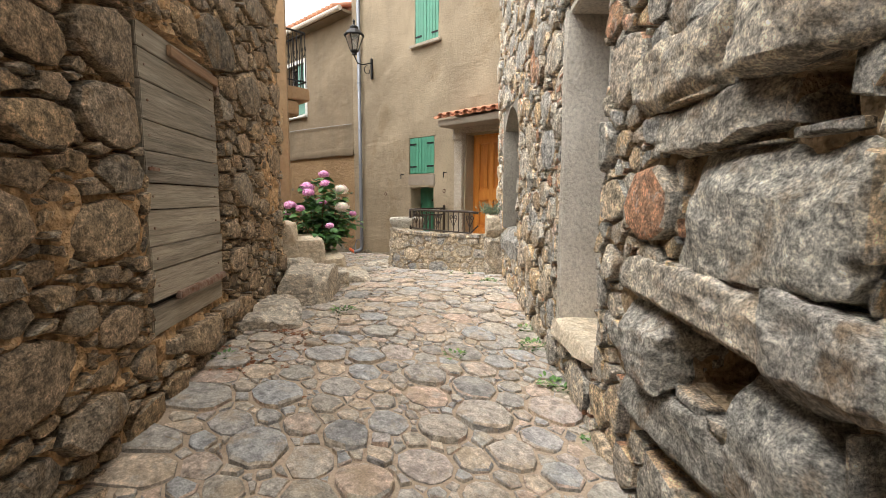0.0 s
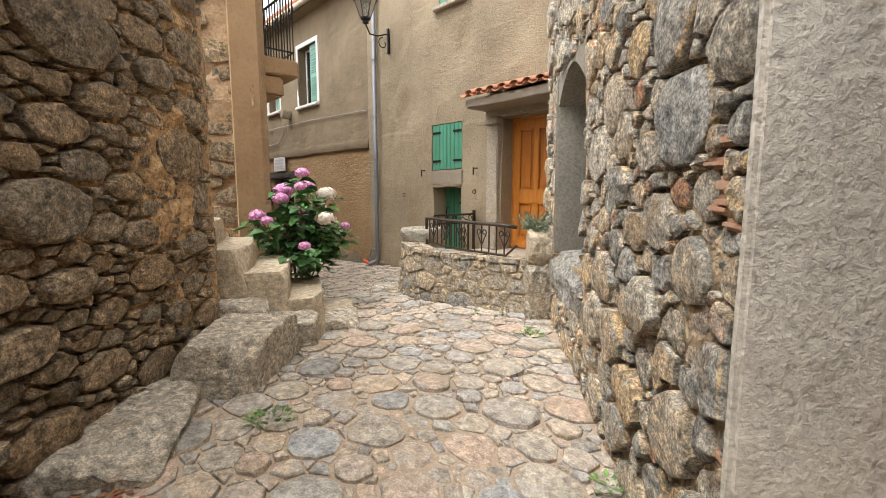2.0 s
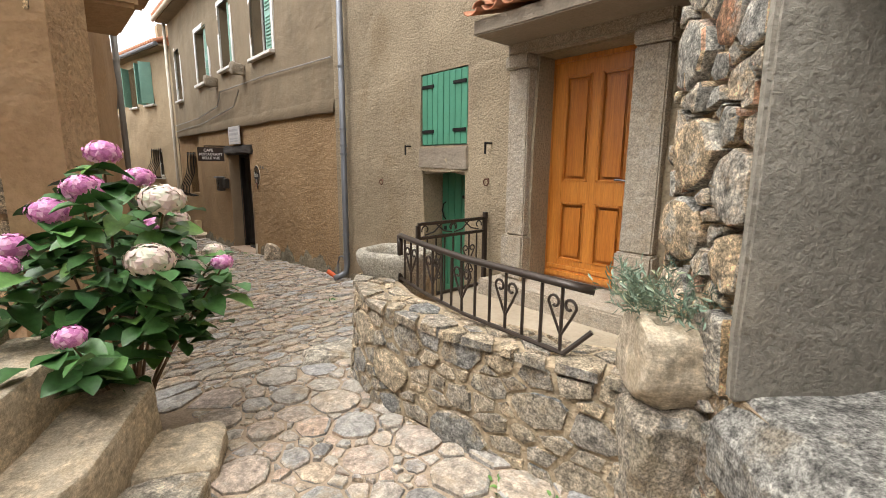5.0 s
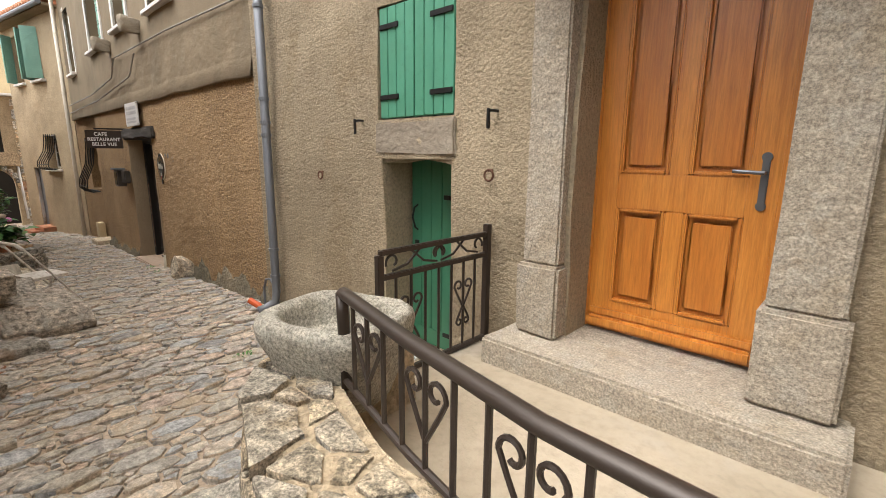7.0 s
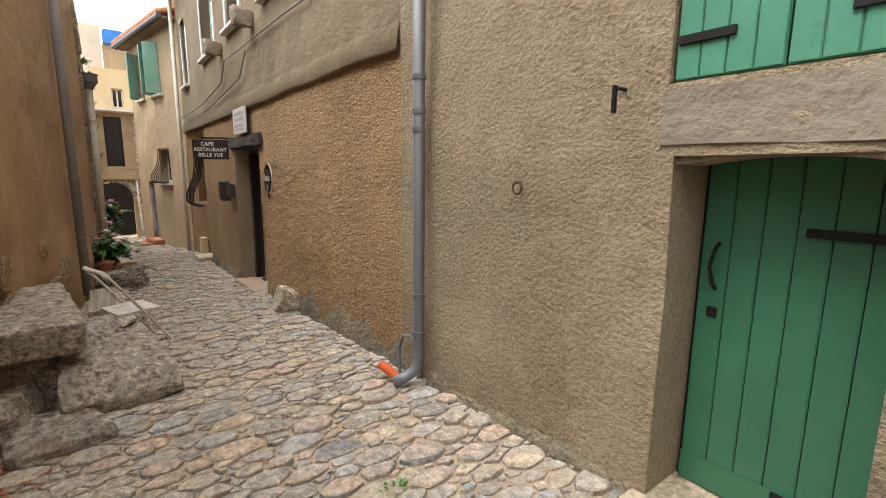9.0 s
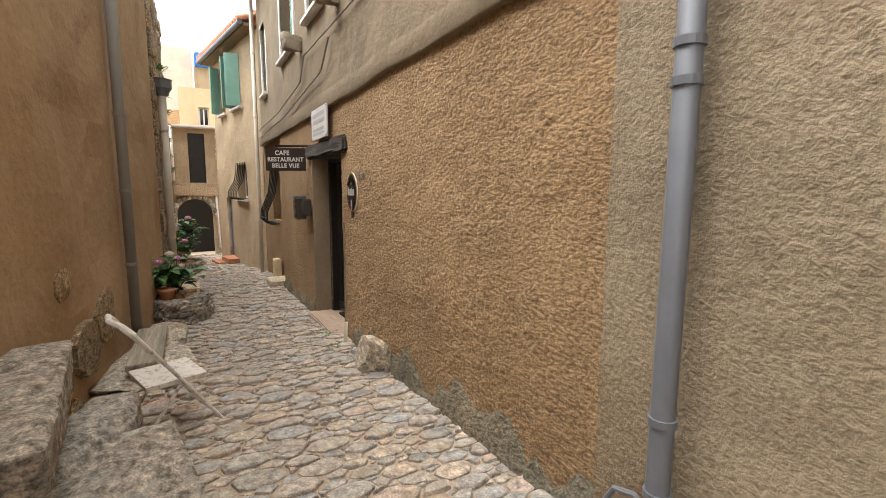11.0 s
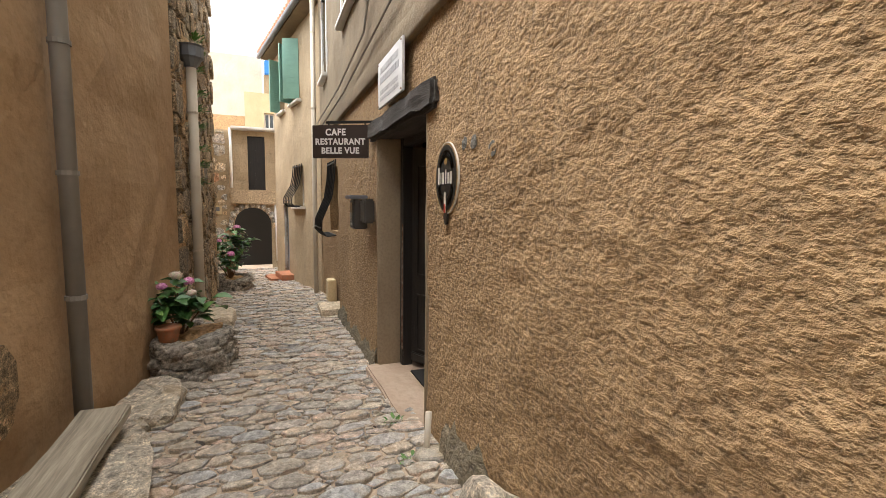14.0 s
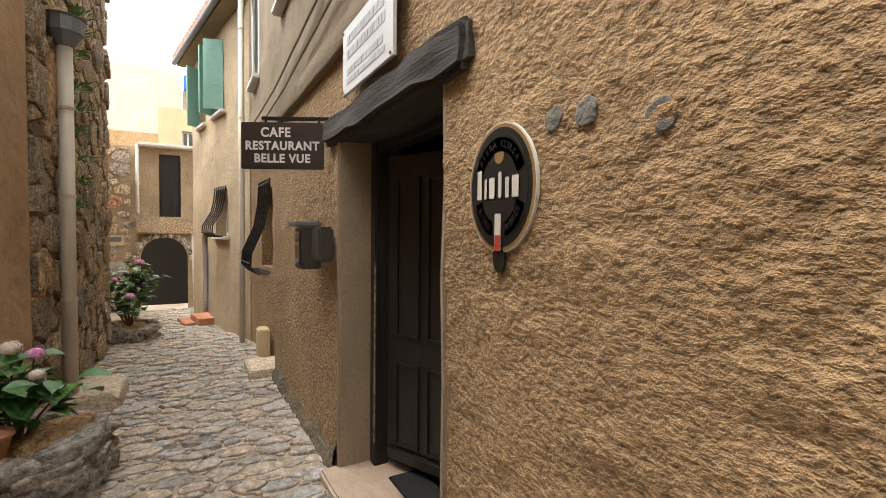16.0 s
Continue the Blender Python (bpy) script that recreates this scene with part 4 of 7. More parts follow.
def recess():
    """Deep render-lined window with a segmental head, sloping sill and iron bars."""
    a, b, c, d = RECESS
    ob = thing("window_1", facade(MR), "deep pale rendered window recess behind iron bars", "window", kind="structure")
    for n, q in (("reveal", (a - 0.02, a + 0.03, -0.05, 0.7, c, d)), ("reveal", (b - 0.03, b + 0.02, 0.0, 0.7, c, d))):
        part(n, box_bm(*q, bevel=0.012, cuts=6, rough=0.012), M_REVEAL, ob)
    bm = bmesh.new()
    xs = [a + 0.03 + (b - a - 0.06) * i / 10 for i in range(11)]
    zs = [d - 0.24 + 0.22 * math.sin(math.pi * i / 10) for i in range(11)]
    for i in range(10):
        q = [(xs[i], zs[i]), (xs[i + 1], zs[i + 1]), (xs[i + 1], d + 0.01), (xs[i], d + 0.01)]
        f, k = [bm.verts.new((x, -0.04, z)) for x, z in q], [bm.verts.new((x, 0.7, z)) for x, z in q]
        bm.faces.new(f)
        bm.faces.new(k[::-1])
        bm.faces.new((f[0], f[1], k[1], k[0]))
    part("arched_head", bm, M_REVEAL, ob)
    s = bmesh.new()
    q = [(-0.05, c - 0.3), (-0.06, c - 0.1), (0.03, c + 0.02), (0.7, c + 0.1), (0.7, c - 0.3)]
    f, k = [s.verts.new((a - 0.03, y, z)) for y, z in q], [s.verts.new((b + 0.05, y, z)) for y, z in q]
    s.faces.new(f)
    s.faces.new(k[::-1])
    for i in range(5):
        s.faces.new((f[i], k[i], k[(i + 1) % 5], f[(i + 1) % 5]))
    bmesh.ops.subdivide_edges(s, edges=s.edges[:], cuts=5, use_grid_fill=True)
    for v in s.verts:
        v.co += 0.035 * noise.noise_vector(v.co * 4) + 0.015 * noise.noise_vector(v.co * 13)
    part("window_sill", s, M_SILL, ob, "rough grey stone sill")
    # shade beyond the panes is painted as a near-black sheet
    part("room_shade_sheet", box_bm(a, b, 0.69, 0.72, c, d), M_DARK, ob)
    fr = bmesh.new()
    for q in ((a + 0.03, a + 0.09, c + 0.08, d), (b - 0.09, b - 0.03, c + 0.08, d), (a + 0.09, b - 0.09, c + 0.08, c + 0.15)):
        box(fr, q[0], q[1], 0.64, 0.68, q[2], q[3], 0.005)
    part("window_frame", fr, M_BROWNDOOR, ob)
    part("pane", box_bm(a + 0.09, b - 0.09, 0.66, 0.668, c + 0.15, d), M_GLASS, ob)
    for i in range(5):
        bm = bmesh.new()
        x = a + 0.12 + (b - a - 0.24) * i / 4
        cyl(bm, (x, 0.58, c + 0.1), (x, 0.58, d), 0.009, n=8)
        part("bar", bm, M_BLACK, ob)
    for z in (c + 0.2, c + 0.55, c + 0.9, c + 1.2):
        part("crossbar", box_bm(a + 0.03, b - 0.03, 0.565, 0.595, z, z + 0.03, 0.004), M_BLACK, ob)


M_REVEAL = plaster_mat("grey_reveal_render", (0.22, 0.198, 0.16), (0.33, 0.3, 0.248), 44, 0.8, 0.013, 0.5, (0.15, 0.135, 0.115), (0.32, 0.28, 0.22))
recess()

# dark gaps where stones have fallen out
for a, b, c, d in CAVITIES:
    gap = part("rubble_core", rock((b - a + 0.3, 0.3, d - c + 0.3), int(a * 10), False, 4, 0.05, 3), M_GREYMORTAR, wall_right, "", True)
    gap.matrix_world = facade(MR) @ Matrix.Translation(((a + b) / 2, 0.42, c - 0.15))

# thin bricks packed into the jamb of the niche
rng = random.Random(8)
for i in range(15):
    z = rng.choice((1.0, 1.62, 2.1, 2.15)) + rng.gauss(0, 0.12)
    b = part("brick", box_bm(-0.06, 0.06, -0.045, 0.05, 0, rng.uniform(0.03, 0.05), 0.012, cuts=2, rough=0.01), M_BRICK, wall_right)
    b.matrix_world = facade(MR) @ Matrix.Translation((NICHE[0] - rng.uniform(0.06, 0.2), 0, z))

# ---------------------------------------------------------------- blocks and steps
STEPTURN = math.degrees(math.atan2(FW.y, FW.x))
hewn_thing("stone_block", *lane(4.96, -1.47), ground_z(-4.1) - 0.06, (0.9, 0.5, 0.42), STEPTURN + 5, 21, M_BLOCK, "large rough mounting block of grey stone", "stone", edge=0.03, rough=0.014, cant=0.07, cuts=20)
hewn_thing("stone_slab", *lane(4.1, -1.62), ground_z(-3.8) - 0.1, (0.95, 0.55, 0.24), STEPTURN + 20, 22, M_BLOCK, "low worn slab under the mounting block", "stone", edge=0.05, rough=0.025, cant=0.15, cuts=18)
hewn_thing("stone_block", *lane(5.68, -1.42), ground_z(-4.8) - 0.06, (0.5, 0.44, 0.32), STEPTURN + 20, 23, M_BLOCK, "broken grey block at the foot of the steps", "stone", edge=0.03, rough=0.014, cant=0.14, cuts=16)
hewn_thing("stone_block", *lane(5.6, -1.82), ground_z(-4.7) - 0.1, (0.52, 0.4, 0.5), STEPTURN + 30, 24, M_BLOCK, "grey stone block beside the steps", "stone", edge=0.03, rough=0.016, cant=0.14, cuts=16)
hewn_thing("step", *lane(6.28, -1.27), ground_z(-5.2) - 0.14, (0.46, 0.46, 0.28), STEPTURN + 22, 25, M_BLOCK, "lowest step of rough grey stone", "step", group="steps to the house", edge=0.02, rough=0.01, cant=0.08, cuts=14)
hewn_thing("step", *lane(6.72, -1.43), ground_z(-5.5) - 0.14, (0.42, 0.44, 0.28), STEPTURN + 22, 26, M_STEP, "lowest step of buff stone", "step", group="steps to the house", edge=0.02, rough=0.01, cant=0.06, cuts=14)
for k, (f, r, long, z) in enumerate(((6.36, -1.63, 1.12, 0.7), (6.27, -1.92, 1.16, 0.95), (6.13, -2.21, 1.16, 1.16), (6.02, -2.5, 1.16, 1.38), (5.92, -2.8, 1.16, 1.6))):
    x, y = lane(f, r)
    hewn_thing("step", x, y, 0.1, (long, 0.42, z - 0.1), STEPTURN + 22, 30 + k, M_STEP, "worn buff stone step with rounded nosing", "step", group="steps to the house", edge=0.022, rough=0.006, cant=0.02, cuts=22, dish=0.03)
hewn_thing("stone_slab", *lane(5.2, -2.2), ground_z(-4.6) - 0.1, (1.3, 0.66, 0.48), STEPTURN + 5, 27, M_EARTH, "earthy flat slab between wall and steps", "stone", edge=0.05, rough=0.03, cant=0.12, cuts=18)
hydrangea(-6.2, 3.85, 0.3, 1.52, 0.62, 16, 620, 1, "bushy hydrangea with pink and faded heads beside the steps", 0.092, (0.05, 0.03))

# ---------------------------------------------------------------- house with the steps: bared stones, balcony


def balcony():
    m = Matrix.Translation((0, 0, -0.2))
    ob = thing("balcony", m, "small rendered balcony with black wrought-iron railing", "balcony")
    part("slab", box_bm(-8.6, -7.45, 3.6, 4.52, 3.38, 3.6, 0.02, cuts=3, rough=0.01), M_ORANGE, ob)
    bm = bmesh.new()
    box(bm, -8.5, -7.45, 3.7, 4.3, 3.1, 3.36, 0.03)
    part("bracket", bm, M_ORANGE, ob)
    x0, x1, y0, y1 = -8.55, -7.5, 4.0, 4.47
    part("top_rail", rail_bm([(x0, y0, 4.55), (x0, y1, 4.55), (x1, y1, 4.55), (x1, y0, 4.55)], 0.018), M_BLACK, ob)
    part("bottom_rail", rail_bm([(x0, y0, 3.72), (x0, y1, 3.72), (x1, y1, 3.72), (x1, y0, 3.72)], 0.012), M_BLACK, ob)
    for i in range(12):
        x = x0 + (x1 - x0) * i / 11
        part("bar", rail_bm([(x, y1, 3.62), (x, y1, 4.55)], 0.008), M_BLACK, ob)
    for i in range(1, 6):
        for x in (x0, x1):
            part("bar", rail_bm([(x, y0 + (y1 - y0) * i / 6, 3.62), (x, y0 + (y1 - y0) * i / 6, 4.55)], 0.008), M_BLACK, ob)
    for i in range(4):
        bm = bmesh.new()
        scroll(bm, (x0 + 0.15 + i * 0.28, y1 + 0.01, 4.3), 0.07, (1, 0, 0))
        part("scroll", bm, M_BLACK, ob)


def rail_bm(pts, r, n=8):
    bm = bmesh.new()
    tube(bm, pts, r, n)
    return bm


balcony()

# ---------------------------------------------------------------- terrace
TERR = [(-3.85, 5.36), (-4.35, 5.26), (-4.85, 5.17), (-5.4, 5.12), (-5.9, 5.2), (-6.25, 5.38), (-6.42, 5.62), (-6.46, 6.05)]


def terrace():
    ob = thing("wall_20", pose(0, 0, 0), "low rubble terrace wall pointed with ochre mortar", "wall", kind="structure")
    pts = []
    for i in range(len(TERR) - 1):
        p0, p1, p2, p3 = (Vector(TERR[max(0, min(len(TERR) - 1, i + k))]) for k in (-1, 0, 1, 2))
        for t in (0, 0.25, 0.5, 0.75):
            pts.append(0.5 * (2 * p1 + (p2 - p0) * t + (2 * p0 - 5 * p1 + 4 * p2 - p3) * t * t + (3 * p1 - p0 - 3 * p2 + p3) * t ** 3))
    pts.append(Vector(TERR[-1]))
    acc = [0]
    for a, b in zip(pts, pts[1:]):
        acc.append(acc[-1] + (b - a).length)

    def along(u):
        k = max(0, min(len(pts) - 2, int(np.searchsorted(acc, u)) - 1))
        t = (u - acc[k]) / (acc[k + 1] - acc[k])
        p = pts[k].lerp(pts[k + 1], t)
        d = (pts[k + 1] - pts[k]).normalized()
        return p, Vector((-d.y, d.x)), t

    def top(u):
        return 0.93 + 0.03 * noise.noise(Vector((u * 2, 0, 5)))

    verts, faces, rows = [], [], []
    k = int(acc[-1] / 0.12)
    for i in range(k + 1):
        u = acc[-1] * i / k
        p, n, _ = along(min(u, acc[-1] - 1e-4))
        row = []
        for w, z in ((0.09, 0.1), (0.05, 0.45), (0.02, 0.75), (0.0, top(u) - 0.03), (-0.05, top(u)), (-0.3, top(u)), (-0.32, 0.5)):
            q = Vector((p.x - n.x * -w, p.y - n.y * -w, z)) + 0.02 * noise.noise_vector(Vector((u * 4, z * 4, w)))
            row.append(len(verts))
            verts.append(q)
        rows.append(row)
    for a, b in zip(rows, rows[1:]):
        for j in range(6):
            faces.append((a[j], a[j + 1], b[j + 1], b[j]))
    part("core", mesh("core", verts, faces, M_TERRMORTAR), M_TERRMORTAR, ob)

    def put(u, v, w):
        p, n, _ = along(max(0.001, min(u, acc[-1] - 1e-3)))
        o = 0.09 * (1 - v / 0.9) + w
        return (p.x + n.x * o, p.y + n.y * o, v)
    r = random.Random(61)
    seeds = scatter(0.0, acc[-1], 0.2, 0.88, [(0.1, 0.3), (0.07, 0.7), (0.045, 1.0), (0.03, 0.8)], 1.7, r)
    lay(ob, cells(seeds, 1.7, (0, acc[-1], 0.2, 0.9)), put, M_RUBBLE2, r, 0.03, 0.014, lambda u, v: True, dome=0.7)
    def cap(u, s, w):
        p, n, _ = along(max(0.001, min(u, acc[-1] - 1e-3)))
        return (p.x - n.x * s, p.y - n.y * s, top(u) + w)
    seeds = scatter(0.0, acc[-1], -0.03, 0.24, [(0.1, 0.8), (0.07, 1.0), (0.045, 1.0)], 1.3, r)
    lay(ob, cells(seeds, 1.3, (0, acc[-1], -0.05, 0.26)), cap, M_RUBBLE2, r, 0.02, 0.016, lambda u, v: False, label="flat coping stones", dome=0.8)
    fl = thing("floor", pose(0, 0, 0), "worn cream cement terrace floor", "floor", kind="structure")
    bm = bmesh.new()
    q = [(-6.36, 6.93), (-3.3, 6.93), (-4.05, 5.6)] + [(p.x, p.y + 0.12) for p in pts if p.x < -4.0]
    top_f = [bm.verts.new((x, y, 0.6)) for x, y in q]
    bot = [bm.verts.new((x, y, 0.1)) for x, y in q]
    bm.faces.new(top_f)
    for i in range(len(q)):
        bm.faces.new((top_f[i], bot[i], bot[(i + 1) % len(q)], top_f[(i + 1) % len(q)]))
    part("screed", bm, M_SCREED, fl)


M_TERRMORTAR = plaster_mat("terrace_mortar", (0.33, 0.255, 0.165), (0.46, 0.365, 0.245), 26, 0.9, 0.03)
M_RUBBLE2 = stone_mat("mixed_rubble", [(0.0, (0.22, 0.225, 0.22)), (0.25, (0.46, 0.37, 0.25)), (0.5, (0.36, 0.32, 0.26)), (0.75, (0.52, 0.41, 0.27)), (1.0, (0.26, 0.25, 0.23))], lichen=(0.48, 0.4, 0.28), soft=0.3)
M_SCREED = plaster_mat("cement_screed", (0.29, 0.235, 0.165), (0.42, 0.35, 0.26), 20, 0.3, 0.006, 0.1, (0.22, 0.19, 0.15), (0.33, 0.29, 0.24))
terrace()


def railing():
    """Wrought-iron rail that follows the terrace wall, with heart scrolls."""
    ob = thing("railing", pose(0, 0, 0), "dark brown wrought-iron railing with heart scrolls on the terrace wall", "railing")
    low = [(-5.95, 5.55), (-5.5, 5.43), (-5.05, 5.34), (-4.36, 5.3)]
    P = [Vector(p) for p in low]
    acc = [0.0]
    for a, b in zip(P, P[1:]):
        acc.append(acc[-1] + (b - a).length)

    def at(s):
        for i in range(3):
            if s <= acc[i + 1] + 1e-6:
                return P[i].lerp(P[i + 1], (s - acc[i]) / (acc[i + 1] - acc[i]))
        return P[-1]
    n = 30
    ss = [acc[-1] * i / n for i in range(n + 1)]
    zt = 1.285
    bm = bmesh.new()
    tube(bm, [(at(0).x - 0.005, at(0).y + 0.01, 0.93), (at(0).x - 0.012, at(0).y + 0.006, 1.2), (at(0).x - 0.006, at(0).y, 1.28)] + [(*at(s), zt) for s in ss] + [(-4.26, 5.36, zt - 0.02)], 0.019, 10, flat=1.25)
    part("handrail", bm, M_IRON, ob, smooth=True)
    part("bottom_rail", rail_bm([(*at(s), 0.965) for s in ss] + [(-4.26, 5.36, 1.08)], 0.012), M_IRON, ob)
    d = (P[-1] - P[0]).normalized()
    for i, s in enumerate(np.linspace(0.09, acc[-1] - 0.02, 14)):
        p = at(float(s))
        part("baluster", rail_bm([(*p, 0.96), (*p, zt - 0.01)], 0.0085, 6), M_IRON, ob)
        if i % 3 == 1:
            bm = bmesh.new()
            scroll(bm, (p.x, p.y, 1.19), 0.075, (d.x, d.y, 0))
            part("scroll", bm, M_IRON, ob)
    return ob


railing()


def gate():
    ob = thing("iron_gate", pose(-6.38, 0, 0), "dark brown wrought-iron gate panel beside the cellar door", "gate")
    y0, y1, z0, z1 = 6.05, 6.88, 0.55, 1.28
    part("post", box_bm(-0.02, 0.02, y1 - 0.01, y1 + 0.03, 0.45, z1 + 0.06, 0.004), M_IRON, ob)
    part("post", box_bm(-0.018, 0.018, y0 - 0.018, y0 + 0.018, 0.5, z1 - 0.01, 0.004), M_IRON, ob)
    for z in (z1, 1.155, 0.62):
        part("rail", box_bm(-0.014, 0.014, y0, y1, z - 0.014, z + 0.014, 0.004), M_IRON, ob)
    for i in range(1, 8):
        y = y0 + (y1 - y0) * i / 8
        part("bar", rail_bm([(0, y, 0.62), (0, y, 1.155)], 0.0085, 6), M_IRON, ob)
        if i in (2, 6):
            bm = bmesh.new()
            scroll(bm, (0, y, 1.0), 0.07, (0, 1, 0))
            scroll(bm, (0, y, 0.78), 0.05, (0, 1, 0), -1)
            part("scroll", bm, M_IRON, ob)
    for i, (a, b) in enumerate(((0.1, 1), (0.48, -1), (0.52, 1), (0.9, -1))):
        y = y0 + (y1 - y0) * a
        bm = bmesh.new()
        tube(bm, arc((0, y, 1.225), 0.045, 200 if b > 0 else -20, -60 if b > 0 else 240, 12, (0, 1, 0), (0, 0, 1), 0.02), 0.007, 6)
        tube(bm, [(0, y, 1.18), (0, y + b * 0.1, 1.2), (0, y + b * 0.19, 1.27)], 0.007, 6)
        part("scroll", bm, M_IRON, ob)


gate()


def trough():
    """Hollowed block: rounded rim, sloping outside, shallow basin."""
    ob = thing("stone_trough", pose(-6.19, 5.68, 0.79, 0, 0, 18), "hollowed grey stone trough on the terrace wall", "trough")

    def ring(bm, a, b, z, k, n=56, wob=0.008):
        out = []
        for i in range(n):
            t = 2 * math.pi * i / n
            c, q = math.cos(t), math.sin(t)
            p = Vector((a * math.copysign(abs(c) ** (2 / k), c), b * math.copysign(abs(q) ** (2 / k), q), z))
            out.append(bm.verts.new(p + wob * (noise.noise_vector(p * 6) + 0.6 * noise.noise_vector(p * 21))))
        return out

    def loft(bm, rows):
        rings = [ring(bm, *r) for r in rows]
        for p, q in zip(rings, rings[1:]):
            for i in range(len(p)):
                bm.faces.new((p[i], p[(i + 1) % len(p)], q[(i + 1) % len(p)], q[i]))
        return rings
    bm = bmesh.new()
    rings = loft(bm, [(0.2, 0.17, 0.0, 3), (0.225, 0.195, 0.08, 3), (0.25, 0.22, 0.17, 3.2), (0.27, 0.24, 0.25, 4.2), (0.278, 0.248, 0.3, 4.4), (0.272, 0.242, 0.33, 4.4), (0.255, 0.225, 0.345, 4.4), (0.23, 0.2, 0.345, 4), (0.208, 0.178, 0.333, 3.2), (0.197, 0.167, 0.3, 3.2), (0.188, 0.158, 0.25, 3.2), (0.17, 0.14, 0.215, 3)])
    bm.faces.new(rings[0][::-1])
    part("shell", bm, M_TROUGH, ob, "", True)
    bm = bmesh.new()
    rings = loft(bm, [(0.182, 0.152, 0.222, 3), (0.14, 0.11, 0.214, 3), (0.07, 0.05, 0.212, 2.5)])
    bm.faces.new(rings[-1])
    part("basin_floor", bm, M_TROUGH, ob, "", True)


M_TROUGH = stone_mat("pitted_trough_stone", [(0.0, (0.36, 0.33, 0.27)), (1.0, (0.42, 0.385, 0.315))], speck=0.7, lichen=(0.46, 0.44, 0.37), bump=0.9, stain=(0.32, 0.285, 0.21), soft=1.25)


trough()
stone_thing("loose_stone", -6.5, 5.25, 0.1, (0.5, 0.34, 0.22), 60, 72, M_BLOCK, "loose stone at the foot of the terrace wall", "stone")


def planter():
    bm = hewn((0.4, 0.3, 0.34), 75, 0.03, 0.014, 0.06, 14)
    for v in bm.verts:
        if v.co.z > 0.29 and abs(v.co.x) < 0.13 and abs(v.co.y) < 0.11:
            v.co.z -= 0.05
    ob = thing("planter", pose(-3.93, 5.36, 0.93, 0, 0, 133), "stone planter with grey-green herb beside the railing", "planter")
    o = part("pot", bm, M_STEP, ob, "", True)
    o.data.set_sharp_from_angle(angle=radians(40))
    r = random.Random(4)
    f = bmesh.new()
    for _ in range(170):
        a, q = r.uniform(0, 6.28), 0.13 * math.sqrt(r.random())
        b = Vector((q * math.cos(a), q * math.sin(a), 0.29))
        tip = Vector((math.cos(a) * r.uniform(0.2, 0.6), math.sin(a) * r.uniform(0.2, 0.6), r.uniform(0.3, 1))).normalized()
        ln = r.uniform(0.12, 0.27)
        for j in range(7):
            p = b + tip * ln * (0.3 + 0.1 * j)
            w = (Vector([r.gauss(0, 1) for _ in range(3)]) + tip).normalized()
            up = w.orthogonal().normalized()
            leaf(f, p, w, up, 0.045, 0.009, 0.1)
    part("herb", f, M_LAV, ob, "grey-green lavender-like leaves")


planter()
hewn_thing("stone_pier", -3.94, 5.4, ground_z(-4.1) - 0.05, (0.5, 0.36, 0.62), 133, 76, M_RUBBLE2, "rough stone pier under the planter", "stone", edge=0.06, rough=0.035, cant=0.16, cuts=16)

